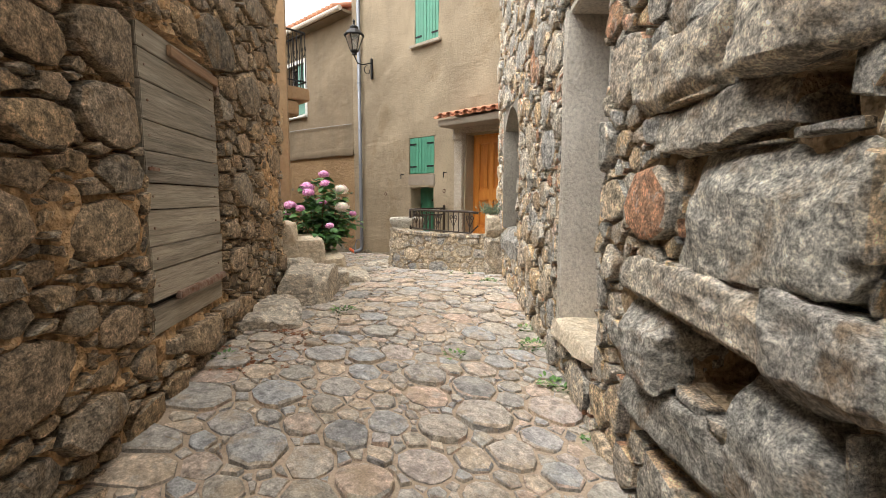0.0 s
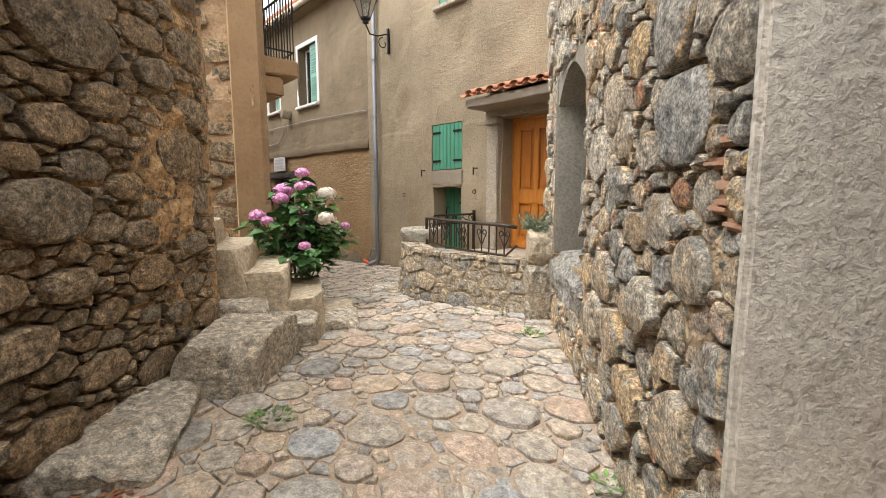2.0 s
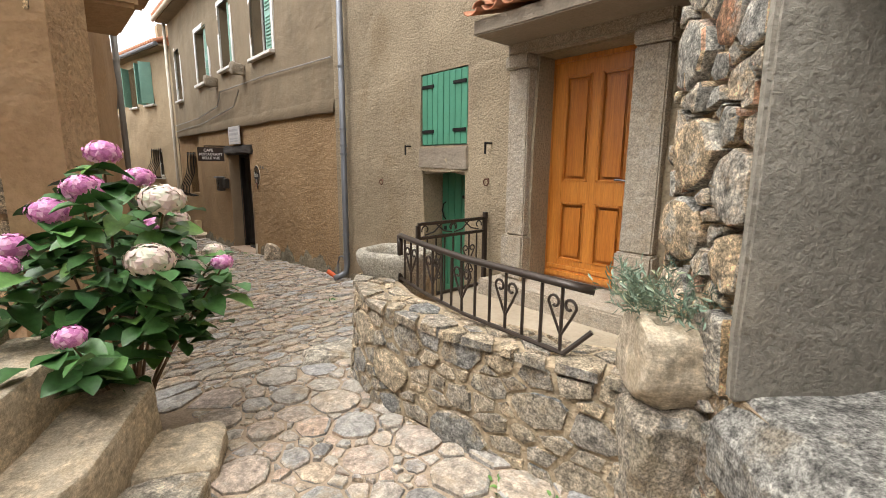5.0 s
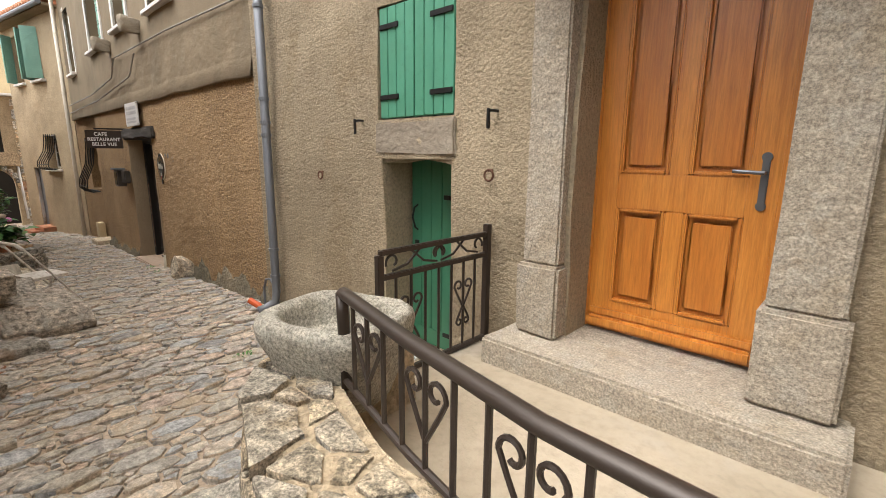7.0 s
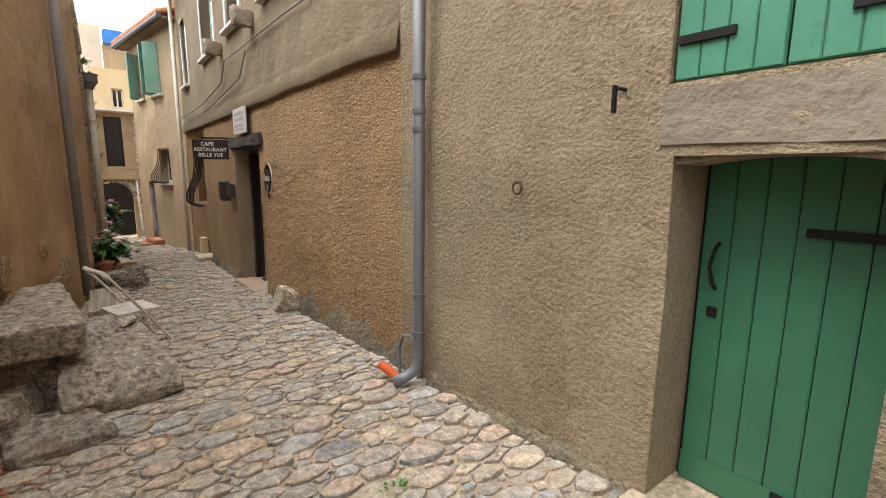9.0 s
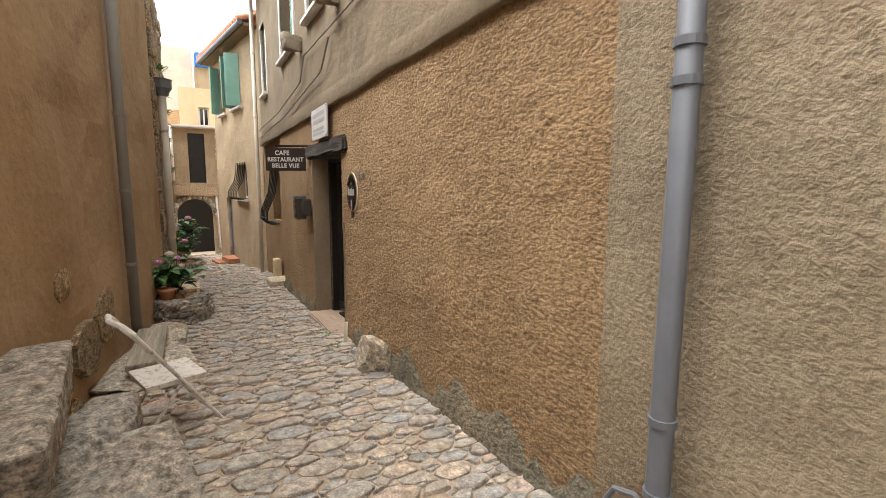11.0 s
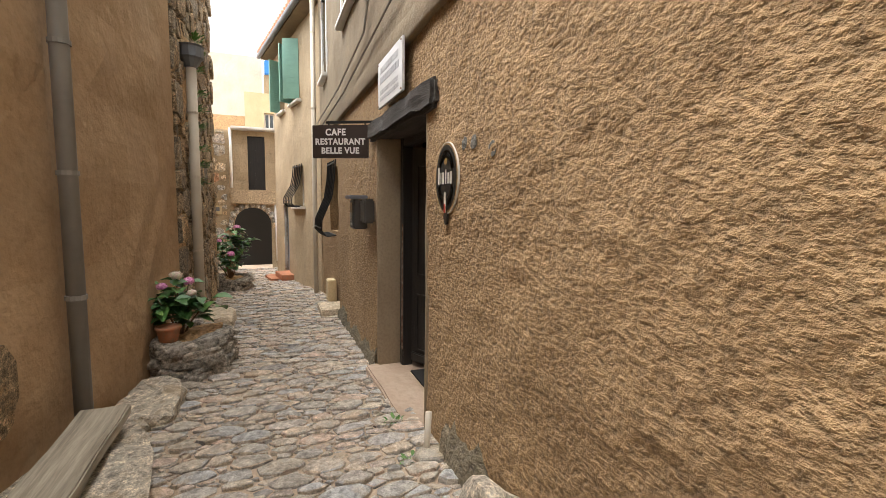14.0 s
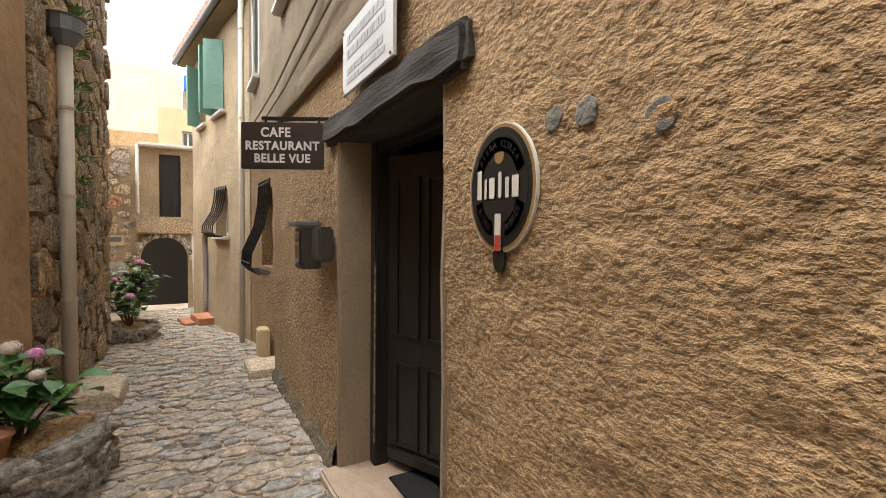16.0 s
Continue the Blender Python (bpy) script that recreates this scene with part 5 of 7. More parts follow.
# ---------------------------------------------------------------- grey house front (x along, y into the wall)
def orange_door():
    fr = thing("door_2", pose(0, 0, 0), "varnished orange wooden door with four panels, shut", "door", kind="structure")
    x0, x1, z0, z1, y = -5.84, -5.0, 0.76, 2.68, 7.2
    f = bmesh.new()
    for q in ((x0 - 0.06, x0, z0, z1 + 0.06), (x1, x1 + 0.06, z0, z1 + 0.06), (x0, x1, z1, z1 + 0.06)):
        box(f, q[0], q[1], y - 0.02, y + 0.06, q[2], q[3], 0.005)
    part("door_frame", f, M_OAK, fr)
    st = 0.12
    mid = (x0 + x1) / 2
    zs = (z0 + 0.18, 1.47, 1.66, z1 - 0.12)
    g = bmesh.new()
    for q in ((x0, x0 + st, z0, z1), (x1 - st, x1, z0, z1), (x0 + st, x1 - st, z0, zs[0]), (x0 + st, x1 - st, zs[1], zs[2]), (x0 + st, x1 - st, zs[3], z1), (mid - 0.045, mid + 0.045, zs[0], zs[1]), (mid - 0.045, mid + 0.045, zs[2], zs[3])):
        box(g, q[0], q[1], y - 0.01, y + 0.04, q[2], q[3], 0.004)
    leafo = part("door_leaf", g, M_OAK, fr)
    for a, b in ((x0 + st, mid - 0.045), (mid + 0.045, x1 - st)):
        for c, d in ((zs[0], zs[1]), (zs[2], zs[3])):
            p = bmesh.new()
            box(p, a, b, y + 0.018, y + 0.03, c, d)
            box(p, a + 0.035, b - 0.035, y - 0.002, y + 0.02, c + 0.035, d - 0.035, 0.012)
            part("panel", p, M_OAKP, leafo)
            mo = bmesh.new()
            for q in ((a, a + 0.018, c, d), (b - 0.018, b, c, d), (a + 0.018, b - 0.018, c, c + 0.018), (a + 0.018, b - 0.018, d - 0.018, d)):
                box(mo, q[0], q[1], y - 0.018, y + 0.02, q[2], q[3], 0.006)
            part("moulding", mo, M_OAK, leafo)
    w = bmesh.new()
    box(w, x0 + 0.01, x1 - 0.005, y - 0.055, y - 0.01, z0 + 0.02, z0 + 0.085, 0.014)
    box(w, x0 + 0.01, x1 - 0.005, y - 0.035, y - 0.01, z0 + 0.085, z0 + 0.14, 0.012)
    part("weather_board", w, M_OAK, leafo)
    pl = bmesh.new()
    box(pl, x1 - 0.078, x1 - 0.047, y - 0.018, y - 0.01, 1.53, 1.75, 0.006)
    cyl(pl, (x1 - 0.0625, y - 0.02, 1.53), (x1 - 0.0625, y - 0.012, 1.53), 0.021)
    cyl(pl, (x1 - 0.0625, y - 0.02, 1.75), (x1 - 0.0625, y - 0.012, 1.75), 0.021)
    plate = part("handle_plate", pl, M_PEWTER, fr)
    part("handle", rail_bm([(x1 - 0.0625, y - 0.02, 1.68), (x1 - 0.0625, y - 0.06, 1.68), (x1 - 0.1, y - 0.066, 1.682), (x1 - 0.18, y - 0.06, 1.685)], 0.009), M_PEWTER, plate)
    # sheet coloured as room shade, behind the shut leaf
    part("room_shade_sheet", box_bm(x0 - 0.1, x1 + 0.1, y + 0.08, y + 0.1, z0, z1 + 0.1), M_DARK, fr)

    sur = thing("trim", pose(0, 0, 0), "pale granite door surround with plinth blocks", "door surround", kind="structure")
    for a, b in ((-6.1, -5.88), (-4.95, -4.7)):
        part("jamb", box_bm(a, b, 6.86, 7.26, 1.16, 2.62, 0.012, cuts=3, rough=0.005), M_GRANITE, sur)
        part("plinth", box_bm(a - 0.02, b + 0.02, 6.83, 7.26, 0.75, 1.157, 0.016, cuts=3, rough=0.006), M_GRANITE, sur)
    part("lintel", box_bm(-6.12, -4.68, 6.85, 7.26, 2.74, 2.98, 0.014, cuts=3, rough=0.006), M_GRANITE, sur)
    part("capital", box_bm(-6.13, -5.87, 6.83, 7.2, 2.623, 2.737, 0.014), M_GRANITE, sur)
    part("capital", box_bm(-4.95, -4.67, 6.83, 7.2, 2.623, 2.737, 0.014), M_GRANITE, sur)
    part("threshold", box_bm(-6.2, -4.62, 6.62, 7.24, 0.56, 0.747, 0.016, cuts=4, rough=0.008), M_GRANITE, sur)


M_OAKP = wood_mat("varnished_door_panel", (0.40, 0.12, 0.014), (0.54, 0.2, 0.032), 0.4, coat=0.3, bump=0.15)
M_PEWTER = paint_mat("dark_pewter", (0.14, 0.145, 0.155), 0.4, 0.7)
orange_door()


def awning():
    ob = thing("door_canopy", pose(0, 0, 0), "small canopy of terracotta tiles over the orange door", "canopy")
    part("slab", box_bm(-6.12, -4.1, 6.42, 6.95, 2.83, 2.95, 0.012, cuts=3, rough=0.006), M_SLATE, ob, "grey cement slab")
    n = 10
    for i in range(n):
        x = -6.08 + i * 0.205
        for cover in (0, 1):
            k = bmesh.new()
            cx = x + cover * 0.1
            pts = [math.pi * j / 8 for j in range(9)]
            for r, e in ((0.075, 1),):
                rows = []
                for y, z, s in ((6.34, 2.965, 1.05), (6.66, 3.05, 0.95), (6.96, 3.13, 0.88)):
                    sg = 1 if cover else -1
                    zz = z + (0.045 if cover else 0.045)
                    rows.append(([k.verts.new((cx + r * s * math.cos(a), y, zz + sg * r * 0.62 * s * math.sin(a))) for a in pts], [k.verts.new((cx + (r - 0.014) * s * math.cos(a), y, zz + sg * (r - 0.014) * 0.62 * s * math.sin(a))) for a in pts]))
                for (o1, i1), (o2, i2) in zip(rows, rows[1:]):
                    for j in range(8):
                        k.faces.new((o1[j], o1[j + 1], o2[j + 1], o2[j]))
                        k.faces.new((i1[j], i2[j], i2[j + 1], i1[j + 1]))
                o, q = rows[0]
                for j in range(8):
                    k.faces.new((o[j], q[j], q[j + 1], o[j + 1]))
                    k.faces.new((rows[-1][0][j], rows[-1][0][j + 1], rows[-1][1][j + 1], rows[-1][1][j]))
            part("tile", k, M_TILE, ob, smooth=True)


awning()


def cellar_door():
    dr = thing("door_3", pose(0, 0, 0), "low green plank cellar door with black strap hinges, shut", "door", kind="structure")
    x0, x1, z0, z1, y = -7.41, -6.74, 0.2, 1.66, 7.22
    for i in range(6):
        a = x0 + (x1 - x0) * i / 6
        part("board", box_bm(a + 0.002, a + (x1 - x0) / 6 - 0.002, y, y + 0.03, z0 + 0.02, z1 + 0.1, 0.004), M_CELLAR, dr)
    part("bottom_rail", box_bm(x0, x1, y - 0.012, y, z0 + 0.02, z0 + 0.16, 0.004), M_CELLAR, dr)
    for z in (1.42, 0.33):
        part("strap_hinge", box_bm(x1 - 0.3, x1 - 0.01, y - 0.022, y - 0.013, z, z + 0.035, 0.003), M_BLACK, dr)
    part("handle", rail_bm([(x0 + 0.07, y - 0.002, 1.36), (x0 + 0.07, y - 0.04, 1.34), (x0 + 0.055, y - 0.045, 1.26), (x0 + 0.07, y - 0.03, 1.18), (x0 + 0.07, y - 0.002, 1.16)], 0.008), M_BLACK, dr)
    part("lock", box_bm(x0 + 0.05, x0 + 0.09, y - 0.014, y - 0.002, 1.03, 1.075, 0.002), M_BLACK, dr)
    part("backing", box_bm(x0 - 0.04, x1 + 0.04, y + 0.031, y + 0.05, z0, z1 + 0.15), M_DARK, dr)
    part("threshold", box_bm(-7.5, -6.65, 6.8, 7.25, 0.1, 0.215, 0.012, cuts=3, rough=0.006), M_STEP, dr)
    # slightly cambered head over the opening, and the flat stone band under the window
    hd = bmesh.new()
    xs = [-7.43 + 0.7 * i / 8 for i in range(9)]
    for i in range(8):
        za, zb = (1.72 - 0.035 * (1 - math.sin(math.pi * k / 8)) for k in (i, i + 1))
        q = [(xs[i], za), (xs[i + 1], zb), (xs[i + 1], 1.73), (xs[i], 1.73)]
        f, b = [hd.verts.new((x, 6.955, z)) for x, z in q], [hd.verts.new((x, 7.2, z)) for x, z in q]
        hd.faces.new(f)
        hd.faces.new((f[0], f[1], b[1], b[0]))
    part("cambered_head", hd, M_GREYCOAT, dr)
    part("stone_band", box_bm(-7.5, -6.7, 6.925, 6.97, 1.75, 1.985, 0.012, cuts=4, rough=0.014), M_SLATE, dr)


cellar_door()
FA = facade(MA)
window_set(2, FA, WINDOW_A[0], WINDOW_A[1], WINDOW_A[2], WINDOW_A[3], 0.16, M_WHITE, M_SHUTTER, True, False, label="small window with closed green plank shutters")
window_set(3, FA, WINDOW_B[0], WINDOW_B[1], WINDOW_B[2], WINDOW_B[3], 0.16, M_WHITE, M_SHUTTER, True, M_GRANITE, label="upper window with closed green shutters")


def wall_ring(x, z, label, kind="ring"):
    ob = thing("tie_ring" if kind == "ring" else "shutter_hook", pose(x, 6.93, z), label, "ring" if kind == "ring" else "hook", "rings and hooks on the grey wall")
    if kind == "ring":
        part("ring", rail_bm(arc((0, -0.03, -0.03), 0.032, 90, 450, 18), 0.007), M_RING, ob)
        part("pin", rail_bm([(0, 0.05, 0), (0, -0.035, 0.0)], 0.009), M_RING, ob)
    else:
        part("pin", rail_bm([(0, 0.05, 0.035), (0, -0.03, 0.035), (0.0, -0.055, 0.03)], 0.009), M_BLACK, ob)
        part("dog", box_bm(-0.011, 0.011, -0.07, -0.054, -0.07, 0.045, 0.004), M_BLACK, ob)


for x, z in ((-8.24, 1.6), (-6.39, 1.66)):
    wall_ring(x, z, "rusted iron tie ring set in the grey wall")
for x, z in ((-7.67, 1.97), (-6.38, 1.97)):
    wall_ring(x, z, "black iron shutter hook on the grey wall", "hook")

downpipe([(-9.14, 6.87, 8.0), (-9.14, 6.87, 0.32), (-9.14, 6.85, 0.22), (-9.16, 6.76, 0.17), (-9.18, 6.68, 0.15)], 0.042, M_ZINC, (5.4, 4.2, 3.1, 2.27, 2.05, 1.93, 0.78, 0.5), "grey zinc downpipe with a bent shoe at the ground")
ob = thing("orange_sleeve", pose(-9.3, 6.72, ground_z(-9.3)), "crumpled orange plastic sleeve beside the downpipe", "pipe")
part("sleeve", rail_bm([(0.06, 0.06, 0.03), (-0.02, 0.02, 0.09), (-0.1, -0.03, 0.14)], 0.034, 10), paint_mat("orange_plastic", (0.62, 0.10, 0.02), 0.5), ob)
part("cable_loop", rail_bm([(-0.02, 0.1, 0.05), (-0.06, 0.12, 0.25), (0.0, 0.12, 0.36), (0.08, 0.13, 0.38), (0.13, 0.13, 0.34)], 0.012), M_ZINC, ob, "grey cable loop")


def lantern():
    ob = thing("street_lamp", pose(-8.62, 6.36, 4.62), "black four-sided wall lantern on a scrolled iron bracket", "street lamp")
    n = 6
    def ring(r, z):
        return [Vector((r * math.cos(2 * math.pi * i / n), r * math.sin(2 * math.pi * i / n), z)) for i in range(n)]
    lo, hi = ring(0.085, 0.1), ring(0.2, 0.42)
    for i in range(n):
        part("glazing_bar", rail_bm([lo[i], hi[i]], 0.01, 6), M_BLACK, ob)
        g = bmesh.new()
        v = [g.verts.new(p) for p in (lo[i], lo[(i + 1) % n], hi[(i + 1) % n], hi[i])]
        g.faces.new(v)
        bmesh.ops.solidify(g, geom=g.faces[:], thickness=0.003)
        part("pane", g, M_LAMPGLASS, ob)
    b = bmesh.new()
    lathe(b, [(0.02, 0), (0.06, 0.02), (0.05, 0.05), (0.09, 0.08), (0.095, 0.105)], (0, 0, 0), 12)
    part("base", b, M_BLACK, ob)
    b = bmesh.new()
    lathe(b, [(0.225, 0.41), (0.23, 0.43), (0.12, 0.54), (0.09, 0.55), (0.095, 0.6), (0.03, 0.65), (0.02, 0.7), (0.03, 0.72), (0.005, 0.77)], (0, 0, 0), 12)
    part("roof", b, M_BLACK, ob)
    part("bracket", rail_bm([(0, 0, 0.0), (-0.02, 0.1, -0.14), (-0.08, 0.3, -0.12), (-0.12, 0.56, -0.02)], 0.013), M_BLACK, ob)
    part("bracket_scroll", rail_bm(arc((-0.1, 0.44, -0.22), 0.11, 90, 400, 18, (0, 1, 0), (0, 0, 1), 0.05), 0.01), M_BLACK, ob)
    part("wall_plate", box_bm(-0.15, -0.09, 0.555, 0.6, -0.38, 0.08, 0.008), M_BLACK, ob)


M_LAMPGLASS, ln, ll, lb = nodes("lamp_glass", 0.1)
lb.inputs["Base Color"].default_value = (0.75, 0.75, 0.72, 1)
lb.inputs["Transmission Weight"].default_value = 0.85
lantern()

# ---------------------------------------------------------------- café house
FC = facade(MC)


def cafe_door():
    a, b, c, d = CAFEDOOR
    ob = thing("door_4", FC, "dark panelled café door standing open in a deep doorway", "door", kind="structure")
    for q in ((a - 0.02, a + 0.025, -0.02, 0.42), (b - 0.025, b + 0.02, -0.01, 0.42)):
        part("reveal", box_bm(*q, -0.35, 2.0, 0.014, cuts=5, rough=0.01), M_CAFEREVEAL, ob)
    part("door_post", box_bm(a + 0.025, a + 0.12, 0.2, 0.3, -0.2, 2.0, 0.008), M_DARKDOOR, ob)
    part("door_post", box_bm(b - 0.11, b - 0.025, 0.2, 0.3, -0.2, 2.0, 0.008), M_DARKDOOR, ob)
    part("transom", box_bm(a + 0.12, b - 0.11, 0.2, 0.3, 1.92, 2.0, 0.008), M_DARKDOOR, ob)
    lf = part("door_leaf", box_bm(0, 0.62, -0.02, 0.02, -0.12, 1.9, 0.004), M_DARKDOOR, ob)
    lf.matrix_local = Matrix.Translation((a + 0.13, 0.3, 0)) @ Matrix.Rotation(radians(24), 4, "Z")
    for c0, d0 in ((0.0, 0.55), (0.72, 1.75)):
        for x in (0.08, 0.34):
            bm = bmesh.new()
            for q in ((x, x + 0.02, c0, d0), (x + 0.18, x + 0.2, c0, d0), (x + 0.02, x + 0.18, c0, c0 + 0.02), (x + 0.02, x + 0.18, d0 - 0.02, d0)):
                box(bm, q[0], q[1], -0.034, -0.018, q[2], q[3], 0.004)
            part("moulding", bm, M_DARKDOOR, lf)
    part("weather_board", box_bm(0.02, 0.6, -0.05, -0.02, -0.1, -0.02, 0.01), M_DARKDOOR, lf)
    part("bolt", rail_bm([(a + 0.14, 0.19, 0.0), (a + 0.14, 0.19, 1.2)], 0.007), M_RUST, ob)
    # the café's unlit depth is put into the colour of these walls
    room = thing("wall_21", FC, "plain café interior walls with the room's shade painted near-black", "wall", kind="structure")
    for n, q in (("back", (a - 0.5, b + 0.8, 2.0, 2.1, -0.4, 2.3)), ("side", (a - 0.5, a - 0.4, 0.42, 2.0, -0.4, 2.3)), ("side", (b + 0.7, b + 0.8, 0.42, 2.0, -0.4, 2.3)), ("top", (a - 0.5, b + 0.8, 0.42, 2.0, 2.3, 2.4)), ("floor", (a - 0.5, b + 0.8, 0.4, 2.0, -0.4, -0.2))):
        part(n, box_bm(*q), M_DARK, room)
    lin = part("lintel", box_bm(-0.96, 0.88, -0.06, 0.36, 0, 0.19, 0.03, cuts=9, rough=0.032), M_CHAR, None)
    lin.matrix_world = FC @ Matrix.Translation(((a + b) / 2, 0, 1.985))
    tagged(lin, "charred dark timber lintel over the café door", "lintel", kind="structure")
    st = part("doorstep", box_bm(-0.75, 0.75, -0.13, 0.42, 0, 0.2, 0.015, cuts=4, rough=0.015), M_DOORSTEP, None)
    st.matrix_world = FC @ Matrix.Translation(((a + b) / 2 + 0.02, 0, -0.37))
    tagged(st, "cracked pinkish cement doorstep of the café", "step", kind="structure")
    mt = part("doormat", box_bm(-0.4, 0.42, 0.2, 0.42, 0, 0.016, 0.004), M_DARK, None)
    mt.matrix_world = FC @ Matrix.Translation(((a + b) / 2 + 0.02, 0.02, -0.165))
    tagged(mt, "dark doormat on the café doorstep", "mat")


M_CAFEREVEAL = plaster_mat("doorway_render", (0.24, 0.18, 0.115), (0.34, 0.26, 0.17), 40, 0.5, 0.012, 0.4)
M_DOORSTEP = plaster_mat("pink_cement", (0.34, 0.24, 0.17), (0.48, 0.37, 0.28), 18, 0.4, 0.01, 0.1)
cafe_door()


def letters(text, size, m, mat, parent, name, depth=0.003, fat=0.0):
    cu = bpy.data.curves.new(name, "FONT")
    cu.body, cu.size, cu.align_x, cu.align_y, cu.extrude, cu.offset, cu.space_character = text, size, "CENTER", "CENTER", depth, fat, 1.12
    t = bpy.data.objects.new(name, cu)
    scene.collection.objects.link(t)
    bpy.context.view_layer.update()
    me = bpy.data.meshes.new_from_object(t.evaluated_get(bpy.context.evaluated_depsgraph_get()))
    bpy.data.objects.remove(t)
    me.materials.clear()
    me.materials.append(mat)
    ob = new(name, me)
    ob.parent = parent
    ob.matrix_local = m
    return ob


def cafe_sign():
    p, q = Vector((-15.2, 6.42)), Vector((-14.93, 6.92))
    d = (q - p).normalized()
    m = Matrix(((d.x, -d.y, 0, p.x), (d.y, d.x, 0, p.y), (0, 0, 1, 1.83), (0, 0, 0, 1)))
    ob = thing("hanging_sign", m, "dark brown hanging sign with white café lettering", "sign")
    w = span(p, q)
    board = part("board", box_bm(0, w, -0.012, 0.012, 0, 0.32, 0.005), M_SIGN, ob)
    part("bracket", box_bm(0.14, w + 0.1, -0.01, 0.01, 0.335, 0.36, 0.003), M_BLACK, ob)
    for x in (0.16, w - 0.04):
        part("hook", box_bm(x, x + 0.012, -0.005, 0.005, 0.31, 0.345), M_BLACK, ob)
    part("stay", box_bm(w - 0.06, w + 0.1, -0.008, 0.008, 0.19, 0.205), M_BLACK, ob)
    for s, z, k in (("CAFE", 0.248, 0.088), ("RESTAURANT", 0.157, 0.082), ("BELLE VUE", 0.07, 0.082)):
        letters(s, k, Matrix(((0.92, 0, 0, w * (0.42 if s == "CAFE" else 0.5)), (0, 0, -1, -0.0145), (0, 1, 0, z), (0, 0, 0, 1))), M_LETTER, board, "lettering", 0.002, 0.0026)


M_LETTER = paint_mat("white_lettering", (0.75, 0.73, 0.7), 0.6)
cafe_sign()


def round_sign():
    """An oval enamel plate: rings, a ribbon above and below, a pale word-shaped mark and a small emblem."""
    ob = thing("beer_sign", facade(plane((-12.92, 6.965), (-12.5, 6.965))) @ Matrix.Translation((0, 0, 1.545)) @ Matrix.Diagonal((1, 0.45, 1, 1)), "black oval enamel beer plate with pale rim on the café wall", "sign")

    def disc(rx, rz, y0, y1, mat, name, dz=0.0, n=40):
        bm = bmesh.new()
        f = [bm.verts.new((rx * math.cos(2 * math.pi * i / n), y0, dz + rz * math.sin(2 * math.pi * i / n))) for i in range(n)]
        k = [bm.verts.new((v.co.x, y1, v.co.z)) for v in f]
        bm.faces.new(f)
        bm.faces.new(k[::-1])
        for i in range(n):
            bm.faces.new((f[i], f[(i + 1) % n], k[(i + 1) % n], k[i]))
        return part(name, bm, mat, ob)
    gold, pale, black, brown = (paint_mat(n, c, 0.4) for n, c in (("dull_gold", (0.26, 0.16, 0.06)), ("pale_enamel", (0.6, 0.57, 0.5)), ("black_enamel", (0.012, 0.011, 0.01)), ("brown_enamel", (0.42, 0.26, 0.11))))
    disc(0.176, 0.206, -0.03, -0.005, pale, "rim")
    disc(0.171, 0.201, -0.034, -0.03, gold, "plate")
    disc(0.16, 0.19, -0.037, -0.034, black, "ring")
    disc(0.142, 0.170, -0.040, -0.037, black, "field")
    disc(0.024, 0.024, -0.043, -0.040, gold, "boss", 0.1)

    def ribbon(a0, a1, mat):
        bm = bmesh.new()
        n = 14
        rows = [[bm.verts.new((r * math.cos(t), -0.044, r * 1.17 * math.sin(t))) for r in (0.098, 0.136)] for t in (radians(a0 + (a1 - a0) * i / n) for i in range(n + 1))]
        for p, q in zip(rows, rows[1:]):
            bm.faces.new((p[0], p[1], q[1], q[0]))
        bmesh.ops.solidify(bm, geom=bm.faces[:], thickness=0.003)
        return part("ribbon", bm, mat, ob)

    def words(text, a0, a1, under, holder):
        for i, ch in enumerate(text):
            if ch == " ":
                continue
            t = radians(a0 + (a1 - a0) * i / (len(text) - 1))
            turn = t + math.pi / 2 if under else t - math.pi / 2
            c, s = math.cos(turn), math.sin(turn)
            letters(ch, 0.03, Matrix(((c, -s, 0, 0.117 * math.cos(t)), (0, 0, -1, -0.0485), (s, c, 0, 0.117 * 1.17 * math.sin(t)), (0, 0, 0, 1))), black, holder, "letter", 0.0015)
    words("BIERA CORSA", 142, 38, False, ribbon(158, 22, brown))
    words("BIÈRE", 212, 246, True, ribbon(200, 254, brown))
    words("AMBRÉE", 292, 330, True, ribbon(286, 340, brown))
    for i, (x, w, h) in enumerate(((-0.105, 0.03, 0.1), (-0.07, 0.016, 0.07), (-0.035, 0.034, 0.07), (0.008, 0.02, 0.085), (0.045, 0.022, 0.066), (0.085, 0.036, 0.07))):
        part("mark", box_bm(x - w / 2, x + w / 2, -0.046, -0.041, -0.035, -0.035 + h, 0.003), pale, ob, "pale block mark")
    part("emblem", box_bm(-0.018, 0.018, -0.047, -0.042, -0.2, -0.08, 0.004), pale, ob)
    part("emblem", box_bm(-0.014, 0.014, -0.049, -0.0472, -0.2, -0.15, 0.002), paint_mat("red_enamel", (0.45, 0.05, 0.03), 0.4), ob)
    disc(0.03, 0.045, -0.036, -0.012, black, "pendant", -0.225, 16)


round_sign()


